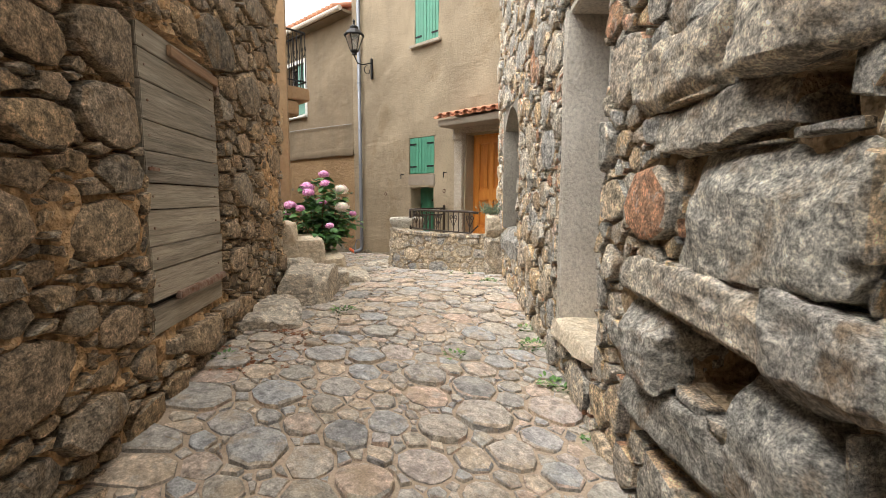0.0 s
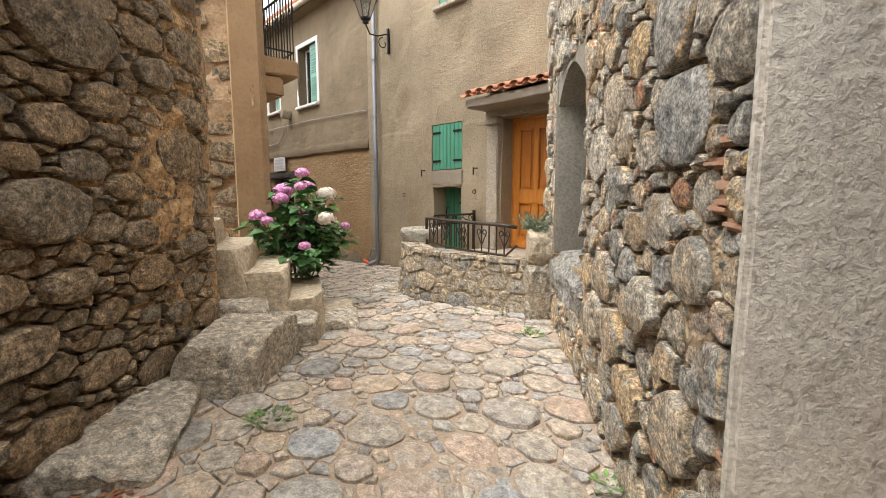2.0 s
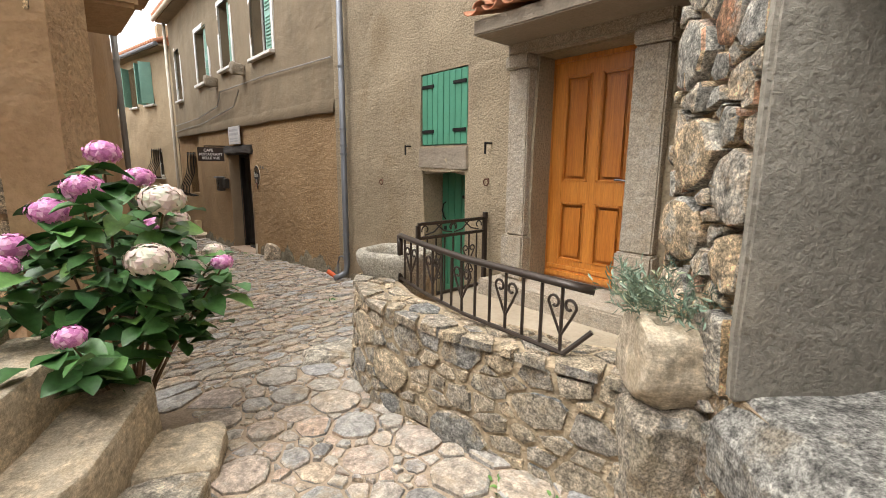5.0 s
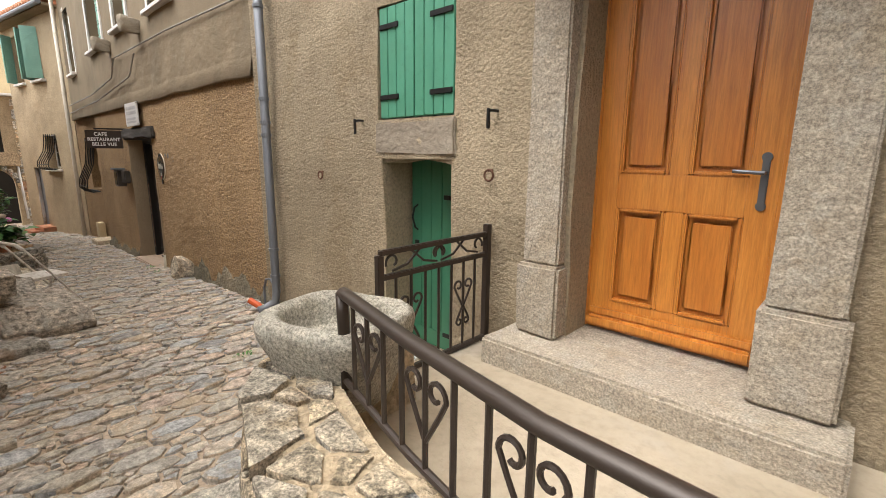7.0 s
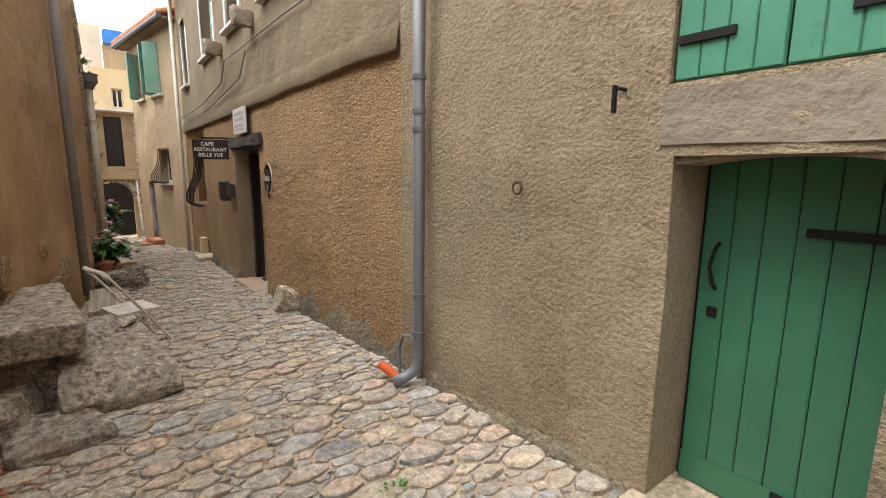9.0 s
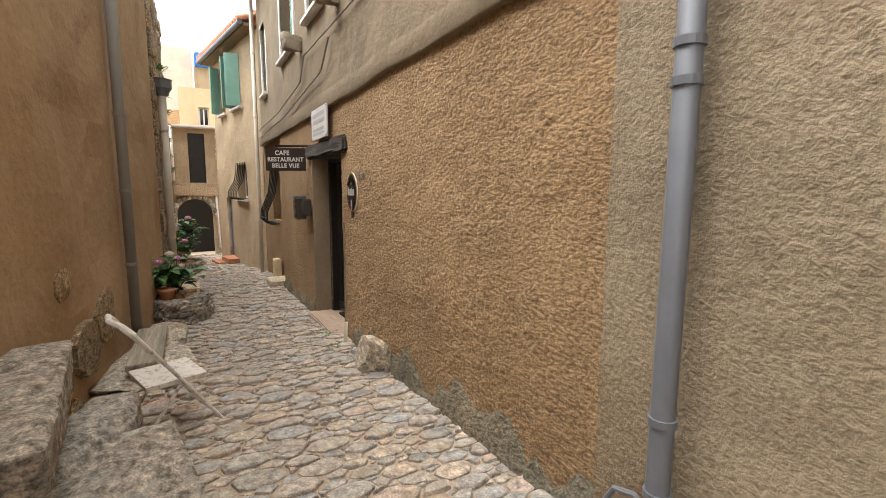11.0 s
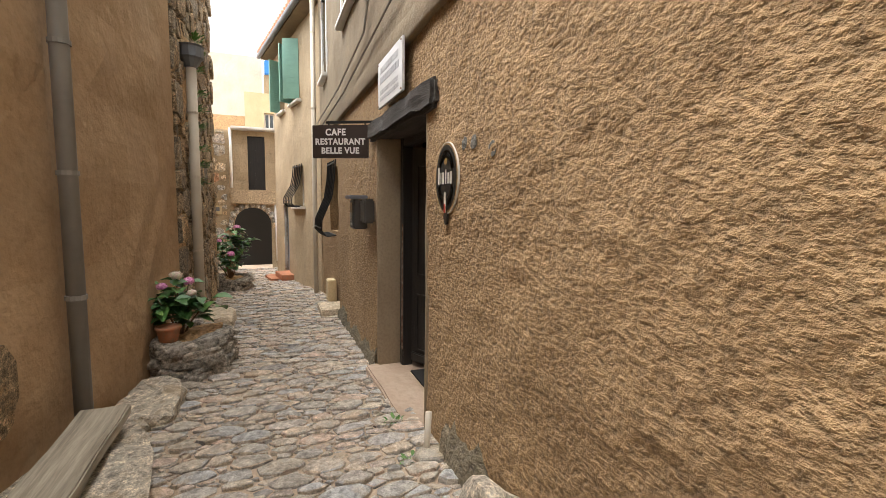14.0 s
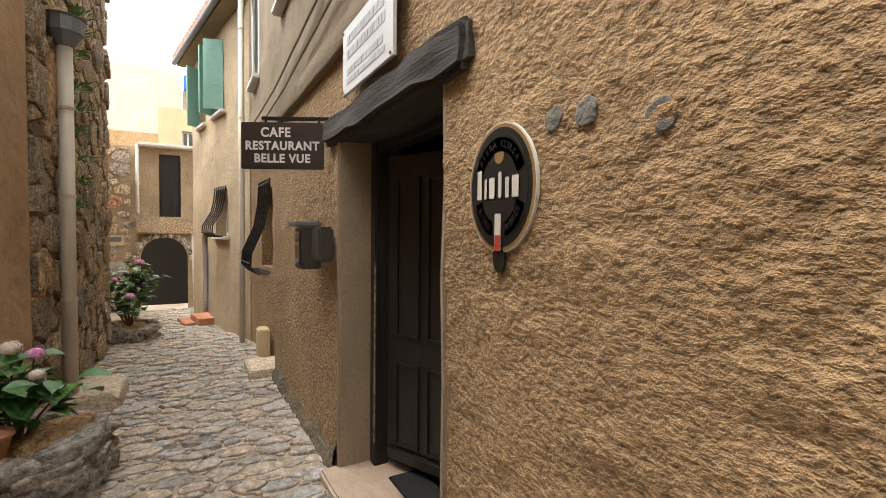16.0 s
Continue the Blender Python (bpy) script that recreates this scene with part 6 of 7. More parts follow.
def plaque():
    ob = thing("wall_plaque", facade(plane((-14.45, 6.93), (-13.6, 6.93))) @ Matrix.Translation((0, 0, 2.2)), "faded white enamel plaque above the café door", "sign")
    part("plate", box_bm(0.02, 0.78, -0.03, -0.012, 0, 0.38, 0.004), M_PLATE, ob)
    for x in (0.04, 0.75):
        for z in (0.02, 0.36):
            bm = bmesh.new()
            cyl(bm, (x, -0.036, z), (x, -0.028, z), 0.008, n=8)
            part("screw", bm, M_RUST, ob)
    r = random.Random(2)
    for z, h in ((0.27, 0.05), (0.19, 0.05), (0.1, 0.035), (0.05, 0.03)):
        x = 0.1
        while x < 0.66:
            w = r.uniform(0.02, 0.05)
            part("mark", box_bm(x, x + w, -0.0325, -0.0305, z, z + h), M_FADED, ob)
            x += w + 0.012


M_PLATE = paint_mat("faded_enamel", (0.62, 0.62, 0.62), 0.3)
M_FADED = paint_mat("faded_grey_lettering", (0.45, 0.45, 0.47), 0.4)
plaque()


def menu_box():
    ob = thing("wall_lamp", pose(-15.15, 6.93, 1.13), "grey box lamp with sloping top on the café wall", "lamp")
    body = part("body", box_bm(-0.11, 0.11, -0.14, 0.0, 0, 0.3, 0.01), M_BOXMETAL, ob)
    part("diffuser", box_bm(-0.085, 0.085, -0.148, -0.138, 0.03, 0.27, 0.004), M_GLASS, body)
    part("hood", box_bm(-0.14, 0.14, -0.19, 0.0, 0.305, 0.34, 0.01), M_ZINC, body)
    mb = part("mailbox", box_bm(-0.11, 0.11, -0.1, 0.0, 0, 0.23, 0.015), M_BOXMETAL, None)
    mb.matrix_world = pose(-14.86, 6.94, 1.2)
    tagged(mb, "dark metal letter box beside the lamp", "letter box")


M_BOXMETAL = paint_mat("tarnished_metal", (0.085, 0.075, 0.065), 0.5, 0.5)
menu_box()
M_DAB = plaster_mat("grey_cement_dab", (0.13, 0.125, 0.11), (0.21, 0.2, 0.175), 60, 0.8, 0.01)
for x, z in ((-12.7, 1.72), (-12.58, 1.71), (-12.37, 1.66)):
    bm = bmesh.new()
    bmesh.ops.create_uvsphere(bm, u_segments=12, v_segments=8, radius=0.038)
    for v in bm.verts:
        v.co.y *= 0.07
        v.co += 0.008 * noise.noise_vector(v.co * 30 + Vector((x * 9, 0, z)))
    ob = part("mortar_patch", bm, M_DAB, None, "", True)
    ob.location = (x, 6.966, z)
    tagged(ob, "grey cement dab on the ochre wall", "patch")
downpipe([(-12.98, 6.88, 0.12), (-12.98, 6.86, -0.3)], 0.02, M_CREAMPIPE, (), "short white plastic pipe at the wall foot")
stone_thing("boulder", -12.05, 6.86, -0.2, (0.5, 0.34, 0.42), 10, 81, M_BLOCK, "mossy boulder at the foot of the café wall", "stone", False)


def ledge():
    """Lower edge of the smooth render, cables and the stone corbel on the upper storey."""
    bm = bmesh.new()
    n = 60
    rows = []
    for i in range(n + 1):
        x = -19.7 + 10.18 * i / n
        dz = 0.03 * noise.noise(Vector((x * 1.3, 0, 0)))
        rows.append([bm.verts.new((x, y, z + dz)) for y, z in ((6.95, 2.75), (6.925, 2.56), (6.935, 2.545), (6.99, 2.55))])
    for a, b in zip(rows, rows[1:]):
        for j in range(3):
            bm.faces.new((a[j], b[j], b[j + 1], a[j + 1]))
    ob = part("trim.001", bm, M_TAUPE, None, "", True)
    tagged(ob, "ragged lower edge of the taupe render", "trim", kind="structure")
    for pts, lab in (([(-19.8, 6.92, 2.9), (-17, 6.93, 2.95), (-15.2, 6.93, 3.1), (-14.9, 6.93, 3.4), (-12, 6.93, 3.38), (-9.55, 6.93, 3.3)], "thin grey cable clipped along the render"), ([(-19.8, 6.92, 2.72), (-16.5, 6.93, 2.8), (-14, 6.93, 3.0), (-13.6, 6.93, 3.3)], "grey cable running along the wall")):
        tagged(part("cable", rail_bm(pts, 0.01, 6), M_BROWNPIPE, None), lab, "cable")
    for x in (-13.35, -15.3):
        ob = stone_thing("corbel", x, 6.86, 3.55, (0.2, 0.3, 0.22), 0, 83, M_GRANITE, "weathered stone corbel on the upper wall", "corbel")


ledge()
FU = facade(MU)
for k, (a, b, c, d) in enumerate(UPWINDOWS):
    window_set(4 + k, FU, a, b, c, d, 0.2, M_WHITE, M_MINT, False, True, True, 4, "upper window with white frame and a pale green louvred shutter")
    tr = thing("trim", FU, "white painted surround of the upper window", "trim", kind="structure")
    for q in ((a - 0.1, a, c - 0.02, d + 0.1), (b, b + 0.1, c - 0.02, d + 0.1), (a, b, d, d + 0.1)):
        part("band", box_bm(q[0], q[1], -0.012, 0.03, q[2], q[3], 0.003), M_WHITE, tr)


def roof_edge(p0, p1, z, label, over=0.4, mat=None):
    """Eaves: boarded soffit, gutter and the ends of the roof tiles."""
    m, L = facade(plane(p0, p1)), span(p0, p1)
    ob = thing("roof", m @ Matrix.Translation((0, 0, z)), label, "roof", kind="structure")
    part("soffit", box_bm(0, L, -over + 0.06, 0.1, -0.06, 0.0), M_TAUPE, ob)
    bm = bmesh.new()
    tube(bm, [(0, -over, 0.0), (L, -over, 0.0)], 0.06, 10)
    part("gutter", bm, mat or M_ZINC, ob)
    slope = bmesh.new()
    v = [slope.verts.new(q) for q in ((0, -over + 0.02, 0.05), (L, -over + 0.02, 0.05), (L, 3.0, 1.15), (0, 3.0, 1.15))]
    slope.faces.new(v)
    bmesh.ops.solidify(slope, geom=slope.faces[:], thickness=0.04)
    part("slope", slope, M_TILE, ob)
    me = None
    for i in range(int(L / 0.2)):
        if me is None:
            k = bmesh.new()
            tube(k, [(0, 0, 0), (0, 0.9, 0.33)], 0.08, 10)
            me = finish("tile", k, M_TILE, True)
        t = part("tile", me, M_TILE, ob)
        t.location = (0.1 + i * 0.2, -over - 0.03, 0.07)


roof_edge((-19.9, 6.96), (-9.51, 6.96), 5.95, "tiled eaves with gutter over the café house", 0.34, M_CREAMPIPE)
roof_edge((-24.3, 6.2), (-19.95, 6.98), 5.3, "tiled eaves with grey gutter over the last house", 0.35)
downpipe([(-19.75, 6.86, 5.9), (-19.75, 6.86, 1.0), (-19.75, 6.86, -0.45)], 0.045, M_CREAMPIPE, (4.6, 3.2, 2.0, 0.9), "cream downpipe between the two houses")

# ---------------------------------------------------------------- last house and far end
FZ = facade(MZ)
window_set(10, FZ, 0.75, 1.35, 3.7, 5.0, 0.18, M_WHITE, M_MINT, False, True, True, 1, "upper window with open mint louvred shutters")
window_set(11, FZ, 2.1, 2.8, 3.7, 5.0, 0.18, M_WHITE, M_MINT, False, True, True, 3, "upper window with open mint louvred shutters")
window_set(12, FZ, 2.2, 3.0, 1.3, 2.2, 0.18, M_WHITE, M_MINT, False, True, label="small ground floor window behind a bulged grille")


def bulged_grille(m, x0, x1, z0, z1, label):
    ob = thing("window_grille", m, label, "grille", "bulged iron grilles")
    n = 6
    for i in range(n):
        x = x0 + (x1 - x0) * i / (n - 1)
        pts = [(x, -0.03, z1), (x, -0.05, z1 - 0.25 * (z1 - z0)), (x, -0.1, z1 - 0.5 * (z1 - z0)), (x, -0.26, z0 + 0.2 * (z1 - z0)), (x, -0.27, z0 + 0.06 * (z1 - z0)), (x, -0.18, z0 - 0.02), (x, -0.03, z0)]
        part("bar", rail_bm(pts, 0.012, 6), M_BLACK, ob)
    for y, z in ((-0.04, z1 - 0.05), (-0.27, z0 + 0.12), (-0.04, z0)):
        part("crossbar", rail_bm([(x0 - 0.02, y, z), (x1 + 0.02, y, z)], 0.012, 6), M_BLACK, ob)


bulged_grille(FZ, 2.2, 3.0, 1.3, 2.25, "black bulged iron window grille on the last house")
FM = facade(MM)
bulged_grille(FM, 0.95, 1.75, 0.85, 2.1, "black bulged iron window grille on the patched wall")
window_set(13, FM, 1.0, 1.7, 0.9, 2.0, 0.2, M_BROWNDOOR, M_MINT, False, False, label="small window behind a bulged grille")
dr = thing("door_5", FZ, "grey painted house door in the last house", "door", kind="structure")
part("door_leaf", box_bm(0.9, 1.5, 0.1, 0.14, -0.8, 1.3, 0.006), M_ZINC, dr)
part("door_frame", box_bm(0.86, 0.9, 0.02, 0.14, -0.8, 1.3, 0.006), M_WHITE, dr)
for k, (f, w) in enumerate(((0.2, 0.5), (0.5, 0.3))):
    st = part("doorstep", box_bm(-0.4, 0.4, -w, 0.1, 0, 0.14, 0.01), M_TILE, None)
    st.matrix_world = FZ @ Matrix.Translation((1.3 + 0.3 * k, 0, ground_z(-22.8) - 0.05 + 0.12 * k))
    tagged(st, "terracotta doorstep before the last house", "step")
bx = part("meter_box", box_bm(-0.13, 0.13, -0.14, 0, 0, 0.36, 0.015), M_CREAM, None)
bx.matrix_world = pose(-18.1, 7.02, ground_z(-18.1) + 0.12)
tagged(bx, "cream utility box at the wall foot", "box")
bx = part("doorstep", box_bm(-0.3, 0.3, -0.3, 0.1, 0, 0.16, 0.015), M_STEP, None)
bx.matrix_world = pose(-17.6, 7.0, ground_z(-17.6) - 0.03)
tagged(bx, "low stone step at the wall foot", "step")


def far_house():
    """Vaulted passage below, balcony door above, lean-to roof."""
    ob = thing("far_house_front", facade(MF), "stone arch and dark upper door of a far house", "house")
    bm = bmesh.new()
    n = 12
    for i in range(n):
        a0, a1 = math.pi * i / n, math.pi * (i + 1) / n
        q = [(2.55 - 0.55 * math.cos(a), 0.65 + 0.55 * math.sin(a)) for a in (a0, a1)]
        pts = [q[0], q[1], (q[1][0], 1.22), (q[0][0], 1.22)]
        f = [bm.verts.new((x, -0.02, z)) for x, z in pts]
        k = [bm.verts.new((x, 0.42, z)) for x, z in pts]
        bm.faces.new(f)
        bm.faces.new((f[0], k[0], k[1], f[1]))
    part("arch", bm, M_GREYMORTAR, ob)
    for i in range(13):
        a = math.pi * i / 12
        st = part("voussoir", rock((0.14, 0.2, 0.2), 90 + i, True, 2, 0.015, 2), M_RUBBLE, ob, "", True)
        st.matrix_local = Matrix.Translation((2.55 - 0.64 * math.cos(a), -0.03, 0.55 + 0.64 * math.sin(a)))
    # shade inside the vault is a near-black sheet
    part("passage_shade_sheet", box_bm(1.6, 3.6, 1.4, 1.5, -1.3, 1.4), M_DARK, ob)
    part("balcony_slab", box_bm(1.95, 3.3, -0.25, 0.1, 1.3, 1.72, 0.03, cuts=4, rough=0.02), M_GREYMORTAR, ob)
    part("upper_door", box_bm(2.45, 2.95, 0.1, 0.15, 1.72, 3.4, 0.006), M_DARKDOOR, ob)
    for c, d in ((1.85, 2.45), (2.6, 3.25)):
        for a in (2.5, 2.72):
            part("door_panel", box_bm(a, a + 0.18, 0.085, 0.1, c, d, 0.01), M_DARKDOOR, ob)
    part("lean_to_roof", box_bm(2.0, 3.4, -0.35, 0.5, 3.55, 3.63, 0.02), M_WHITE, ob)
    dp = downpipe([(-25.93, 4.98, 3.6), (-25.93, 4.98, 1.8)], 0.04, M_WHITE, (2.6,), "white downpipe on the far house")
    downpipe([(-25.9, 6.2, 1.7), (-25.9, 6.26, -0.5)], 0.035, M_WHITE, (1.0,), "white pipe beside the passage")
    sg = thing("info_plate", facade(MF), "small cream tourist plate on the far wall", "sign")
    part("plate", box_bm(1.28, 1.68, -0.06, -0.04, 0.98, 1.25, 0.004), M_CREAM, sg)
    part("picture", box_bm(1.34, 1.62, -0.063, -0.06, 1.08, 1.2), M_ZINC, sg)


far_house()
wall_t, MT = wall("wall_22", (-37, 0.5), (-37, 5.9), -2, 8.9, M_TOWER, [], 0.4, 0.04, 0.6, label="pale rendered tower wall behind the lane")
wall_c, MCR = wall("wall_23", (-31.5, 5.2), (-31.5, 9.5), -2, 5.9, M_CREAM, [(0.75, 1.15, 4.3, 5.1)], 0.4, 0.01, 0.6, label="cream rendered house wall behind the lane")
wall_e, MEE = wall("wall_24", (-31.5, 2.0), (-31.5, 5.2), -2, 4.9, M_MORTAR, [], 0.4, 0.03, 0.6, label="bare stone wall under the tower")
window_set(14, facade(MCR), 0.75, 1.15, 4.3, 5.1, 0.2, M_WHITE, M_MINT, False, False, label="small dark window of the cream house")
bl = part("tarpaulin", box_bm(-37.3, -36.6, 6.0, 6.9, 8.0, 8.7, 0.05), paint_mat("blue_sheet", (0.03, 0.2, 0.6), 0.6), None)
tagged(bl, "bright blue sheet on a distant roof terrace", "sheet")
wall("wall_25", (-36.9, 5.95), (-36.9, 9.0), -2, 8.0, M_FARCOAT, [], 0.4, 0.02, 0.8, label="pale parapet house behind the lane")
ch = part("chimney", box_bm(-22.9, -22.5, 7.2, 7.6, 5.4, 6.5, 0.02), M_FARCOAT, None)
tagged(ch, "rendered chimney on the last house roof", "chimney")

# ---------------------------------------------------------------- other side of the lane
downpipe([(-13.8, 4.88, 5.2), (-13.8, 4.88, 0.05)], 0.05, M_BROWNPIPE, (5.0, 3.6, 2.3, 1.55, 0.8), "taupe downpipe on the ochre wall")
downpipe([(-17.1, 5.13, 3.1), (-17.1, 5.13, ground_z(-17.1))], 0.06, M_CREAMPIPE, (2.5, 1.7, 0.75), "pale downpipe with a hopper head")
hp = bmesh.new()
lathe(hp, [(0.07, 0), (0.13, 0.1), (0.15, 0.12), (0.15, 0.24), (0.17, 0.26)], (0, 0, 0), 12)
ob = part("hopper_head", hp, M_ZINC, None)
ob.location = (-17.1, 5.13, 3.05)
tagged(ob, "dark hopper head on top of the downpipe", "pipe")
for k in range(9):
    tuft(-17.6 - 0.15 * (k % 3), 5.06, 1.6 + 0.25 * k, 0.14, 60, M_WEED, 300 + k, "green creeper hanging from the rubble wall", "creeper", 0.08, 0.03)
stone_thing("doorstep", -17.3, 5.32, ground_z(-17.3) - 0.05, (0.7, 0.42, 0.25), 0, 98, M_STEP, "pale stone step by the rubble wall", "step", rough=0.01)

# bared masonry at the foot of the ochre wall
ML2 = plane((-10.5, 4.42), (-13.8, 4.8))
foot = thing("bared_masonry", pose(0, 0, 0), "bared stones at the foot of the ochre wall", "masonry", kind="structure")

for k, (x, y, sx, sy, sz, a, lab) in enumerate((
        (-10.45, 5.08, 0.85, 0.66, 0.42, 8, "weathered grey-brown boulder at the edge of the lane"), (-10.88, 4.88, 0.82, 0.48, 0.5, -6, "grey boulder on the rock outcrop"),
        (-9.85, 4.76, 0.56, 0.46, 0.19, 15, "flat rock at the edge of the lane"), (-10.95, 4.5, 1.2, 0.5, 0.55, 5, "dark rock under the flat slab"),
        (-10.1, 4.5, 0.7, 0.35, 0.34, -8, "rock of the outcrop under the wall"), (-8.9, 4.45, 0.6, 0.4, 0.24, 40, "low rock by the house wall"))):
    hewn_thing("boulder", x, y, ground_z(x) - 0.08, (sx, sy, sz), a, 110 + k, M_ROCK, lab, "stone", "rocks along the ochre wall", edge=0.04, rough=0.016, cant=0.2, cuts=20)
hewn_thing("stone_slab", -10.85, 4.58, 0.46, (1.45, 0.58, 0.22), 7, 119, M_ROCK, "broad flat grey slab on the rock outcrop", "stone", "rocks along the ochre wall", edge=0.03, rough=0.014, cant=0.08, cuts=20)
stone_thing("boulder", -13.2, 5.02, ground_z(-13.2) - 0.1, (1.35, 0.5, 0.3), 6, 120, M_BLOCK, "long low rock under the stone plank", "stone", False, "rocks along the ochre wall", sub=4, rough=0.03)
pk = part("stone_plank", box_bm(-0.52, 0.52, -0.13, 0.13, 0, 0.065, 0.008, cuts=4, rough=0.008), M_GREYWOOD, None)
pk.matrix_world = pose(-13.14, 5.03, 0.06, 2, 2, -1)
tagged(pk, "thick weathered plank lying on the rocks", "plank")
for k, (x, y, sx, sy, sz) in enumerate(((-14.3, 5.12, 0.6, 0.45, 0.2), (-14.75, 5.05, 0.5, 0.4, 0.16), (-14.05, 4.98, 0.4, 0.3, 0.16))):
    stone_thing("kerb_stone", x, y, ground_z(x) - 0.06, (sx, sy, sz), k * 17, 125 + k, M_BLOCK, "flat grey stone along the wall foot", "stone", True, "rocks along the ochre wall")


def stone_bed(x, y, rx, ry, h, seed, label):
    """A little dry-stone planting bed: stacked flat stones round a core."""
    ob = thing("planting_bed", pose(x, y, ground_z(x)), label, "planter", "dry-stone beds")
    r = random.Random(seed)
    part("core", rock((rx * 1.6, ry * 1.6, h), seed, False, 3, 0.03, 3), M_MORTAR, ob, "", True)
    for lay_no in range(int(h / 0.07)):
        n = 9
        for i in range(n):
            a = 2 * math.pi * (i + 0.5 * (lay_no % 2)) / n + r.uniform(-0.1, 0.1)
            s = part("stone", hewn((r.uniform(0.2, 0.38), r.uniform(0.14, 0.24), r.uniform(0.07, 0.12)), seed * 7 + lay_no * 20 + i, 0.012, 0.008, 0.14, 4), M_ROCK, ob, "", True)
            s.matrix_local = pose(rx * 0.85 * math.cos(a), ry * 0.85 * math.sin(a), lay_no * 0.07, r.uniform(-8, 8), r.uniform(-8, 8), math.degrees(a) + 90 + r.uniform(-20, 20))


stone_bed(-15.5, 5.25, 0.48, 0.32, 0.42, 5, "dry-stone bed with a small hydrangea")
hydrangea(-15.45, 5.16, ground_z(-15.5) + 0.34, 0.66, 0.24, 4, 130, 3, "small hydrangea with pink heads in a stone bed", 0.052)
pt = bmesh.new()
lathe(pt, [(0.07, 0), (0.1, 0.14), (0.115, 0.15), (0.11, 0.17), (0.09, 0.165)], (0, 0, 0), 16)
ob = part("flower_pot", pt, M_TILE, None, "", True)
ob.location = (-15.2, 5.1, ground_z(-15.2) + 0.34)
tagged(ob, "small terracotta flower pot on the stone bed", "pot")
stone_bed(-21.3, 5.25, 0.6, 0.35, 0.3, 8, "dry-stone bed with a bushy hydrangea")
hydrangea(-21.3, 5.2, ground_z(-21.3) + 0.25, 1.15, 0.55, 9, 260, 6, "bushy hydrangea with pink heads further down the lane", 0.065)


def folding_chair():
    ob = thing("folding_chair", pose(-11.68, 5.25, ground_z(-11.7), 0, 0, 19) @ Matrix.Scale(0.96, 4), "old white folding metal chair with perforated seat and rust", "chair")
    # local: x across, y towards the front
    seat = bmesh.new()
    w, d, z = 0.4, 0.37, 0.42
    xs = [-w / 2] + [-w / 2 + 0.03 + (w - 0.06) * (i + (0.25 if i % 2 else 0)) / 25 for i in range(26)] + [w / 2]
    ys = [-d / 2] + [-d / 2 + 0.03 + (d - 0.06) * (i + (0.3 if i % 2 else 0)) / 17 for i in range(18)] + [d / 2]
    for zz in (z, z - 0.004):
        grid = [[seat.verts.new((x, y, zz)) for y in ys] for x in xs]
        for i in range(len(xs) - 1):
            for j in range(len(ys) - 1):
                if not (i % 2 == 0 and j % 2 == 0 and 0 < i < len(xs) - 2 and 0 < j < len(ys) - 2):
                    seat.faces.new((grid[i][j], grid[i + 1][j], grid[i + 1][j + 1], grid[i][j + 1]))
    for q in ((-w / 2, w / 2, -d / 2 - 0.004, -d / 2), (-w / 2, w / 2, d / 2, d / 2 + 0.004), (-w / 2 - 0.004, -w / 2, -d / 2, d / 2), (w / 2, w / 2 + 0.004, -d / 2, d / 2)):
        box(seat, *q, z - 0.03, z)
    part("seat", seat, M_CHAIR, ob, "white perforated seat")
    for s in (-1, 1):
        x = s * (w / 2 + 0.015)
        part("leg", rail_bm([(x, 0.3, 0), (x, 0.02, 0.42), (x, -0.24, 0.8)], 0.013), M_CHAIR, ob)
        part("rear_leg", rail_bm([(x * 0.9, -0.26, 0), (x * 0.9, 0.05, 0.42)], 0.012), M_CHAIR, ob)
    part("backrest", rail_bm([(-w / 2 - 0.015, -0.23, 0.78), (-w / 2 + 0.02, -0.28, 0.84), (0, -0.31, 0.85), (w / 2 - 0.02, -0.28, 0.84), (w / 2 + 0.015, -0.23, 0.78)], 0.022, 8), M_CHAIR, ob, "chipped curved backrest")
    part("stretcher", rail_bm([(-w / 2, -0.2, 0.08), (w / 2, -0.2, 0.08)], 0.008), M_CHAIR, ob)


M_CHAIR = paint_mat("chipped_white_paint", (0.66, 0.62, 0.56), 0.55, 0, (0.2, 0.1, 0.05), 0.25, 0.3)
folding_chair()

# ---------------------------------------------------------------- weeds
rng = random.Random(77)
for k, (f, r) in enumerate(((1.55, 0.78), (1.45, 0.72), (1.35, 0.9), (2.9, 0.8), (2.95, 0.72), (3.6, 0.74), (4.0, 0.76), (2.3, 0.8), (5.9, 0.6), (3.0, -1.5), (4.3, -0.95), (3.3, 0.1))):
    x, y = lane(f, r)
    tuft(x, y, ground_z(x), (0.11, 0.08, 0.05, 0.1, 0.09)[k % 5], (60, 40, 20, 55, 40)[k % 5], M_WEED, 200 + k, "small green weed growing between cobbles", length=0.035, width=0.02)
for x, y in ((-4.45, 5.02), (-4.2, 5.1), (-12.9, 6.75), (-8.2, 6.1), (-13.5, 6.8)):
    tuft(x, y, ground_z(x), 0.06, 20, M_WEED, int(-x * 10), "small green weed growing between cobbles", length=0.035, width=0.02)
r = random.Random(9)
bm = bmesh.new()
for cx, cy, s in ((-2.95, 1.3, 0.35), (-9.5, 4.6, 0.3), (-12.2, 4.9, 0.3), (-3.3, 1.75, 0.3)):
    for _ in range(70):
        p = Vector((cx + r.gauss(0, s * 0.5), cy + r.gauss(0, s * 0.4), 0))
        p.z = ground_z(p.x) + 0.02
        a = r.uniform(0, 6.28)
        leaf(bm, p, Vector((math.cos(a), math.sin(a), 0.05)).normalized(), Vector((0, 0, 1)), 0.05, 0.022, -0.1)
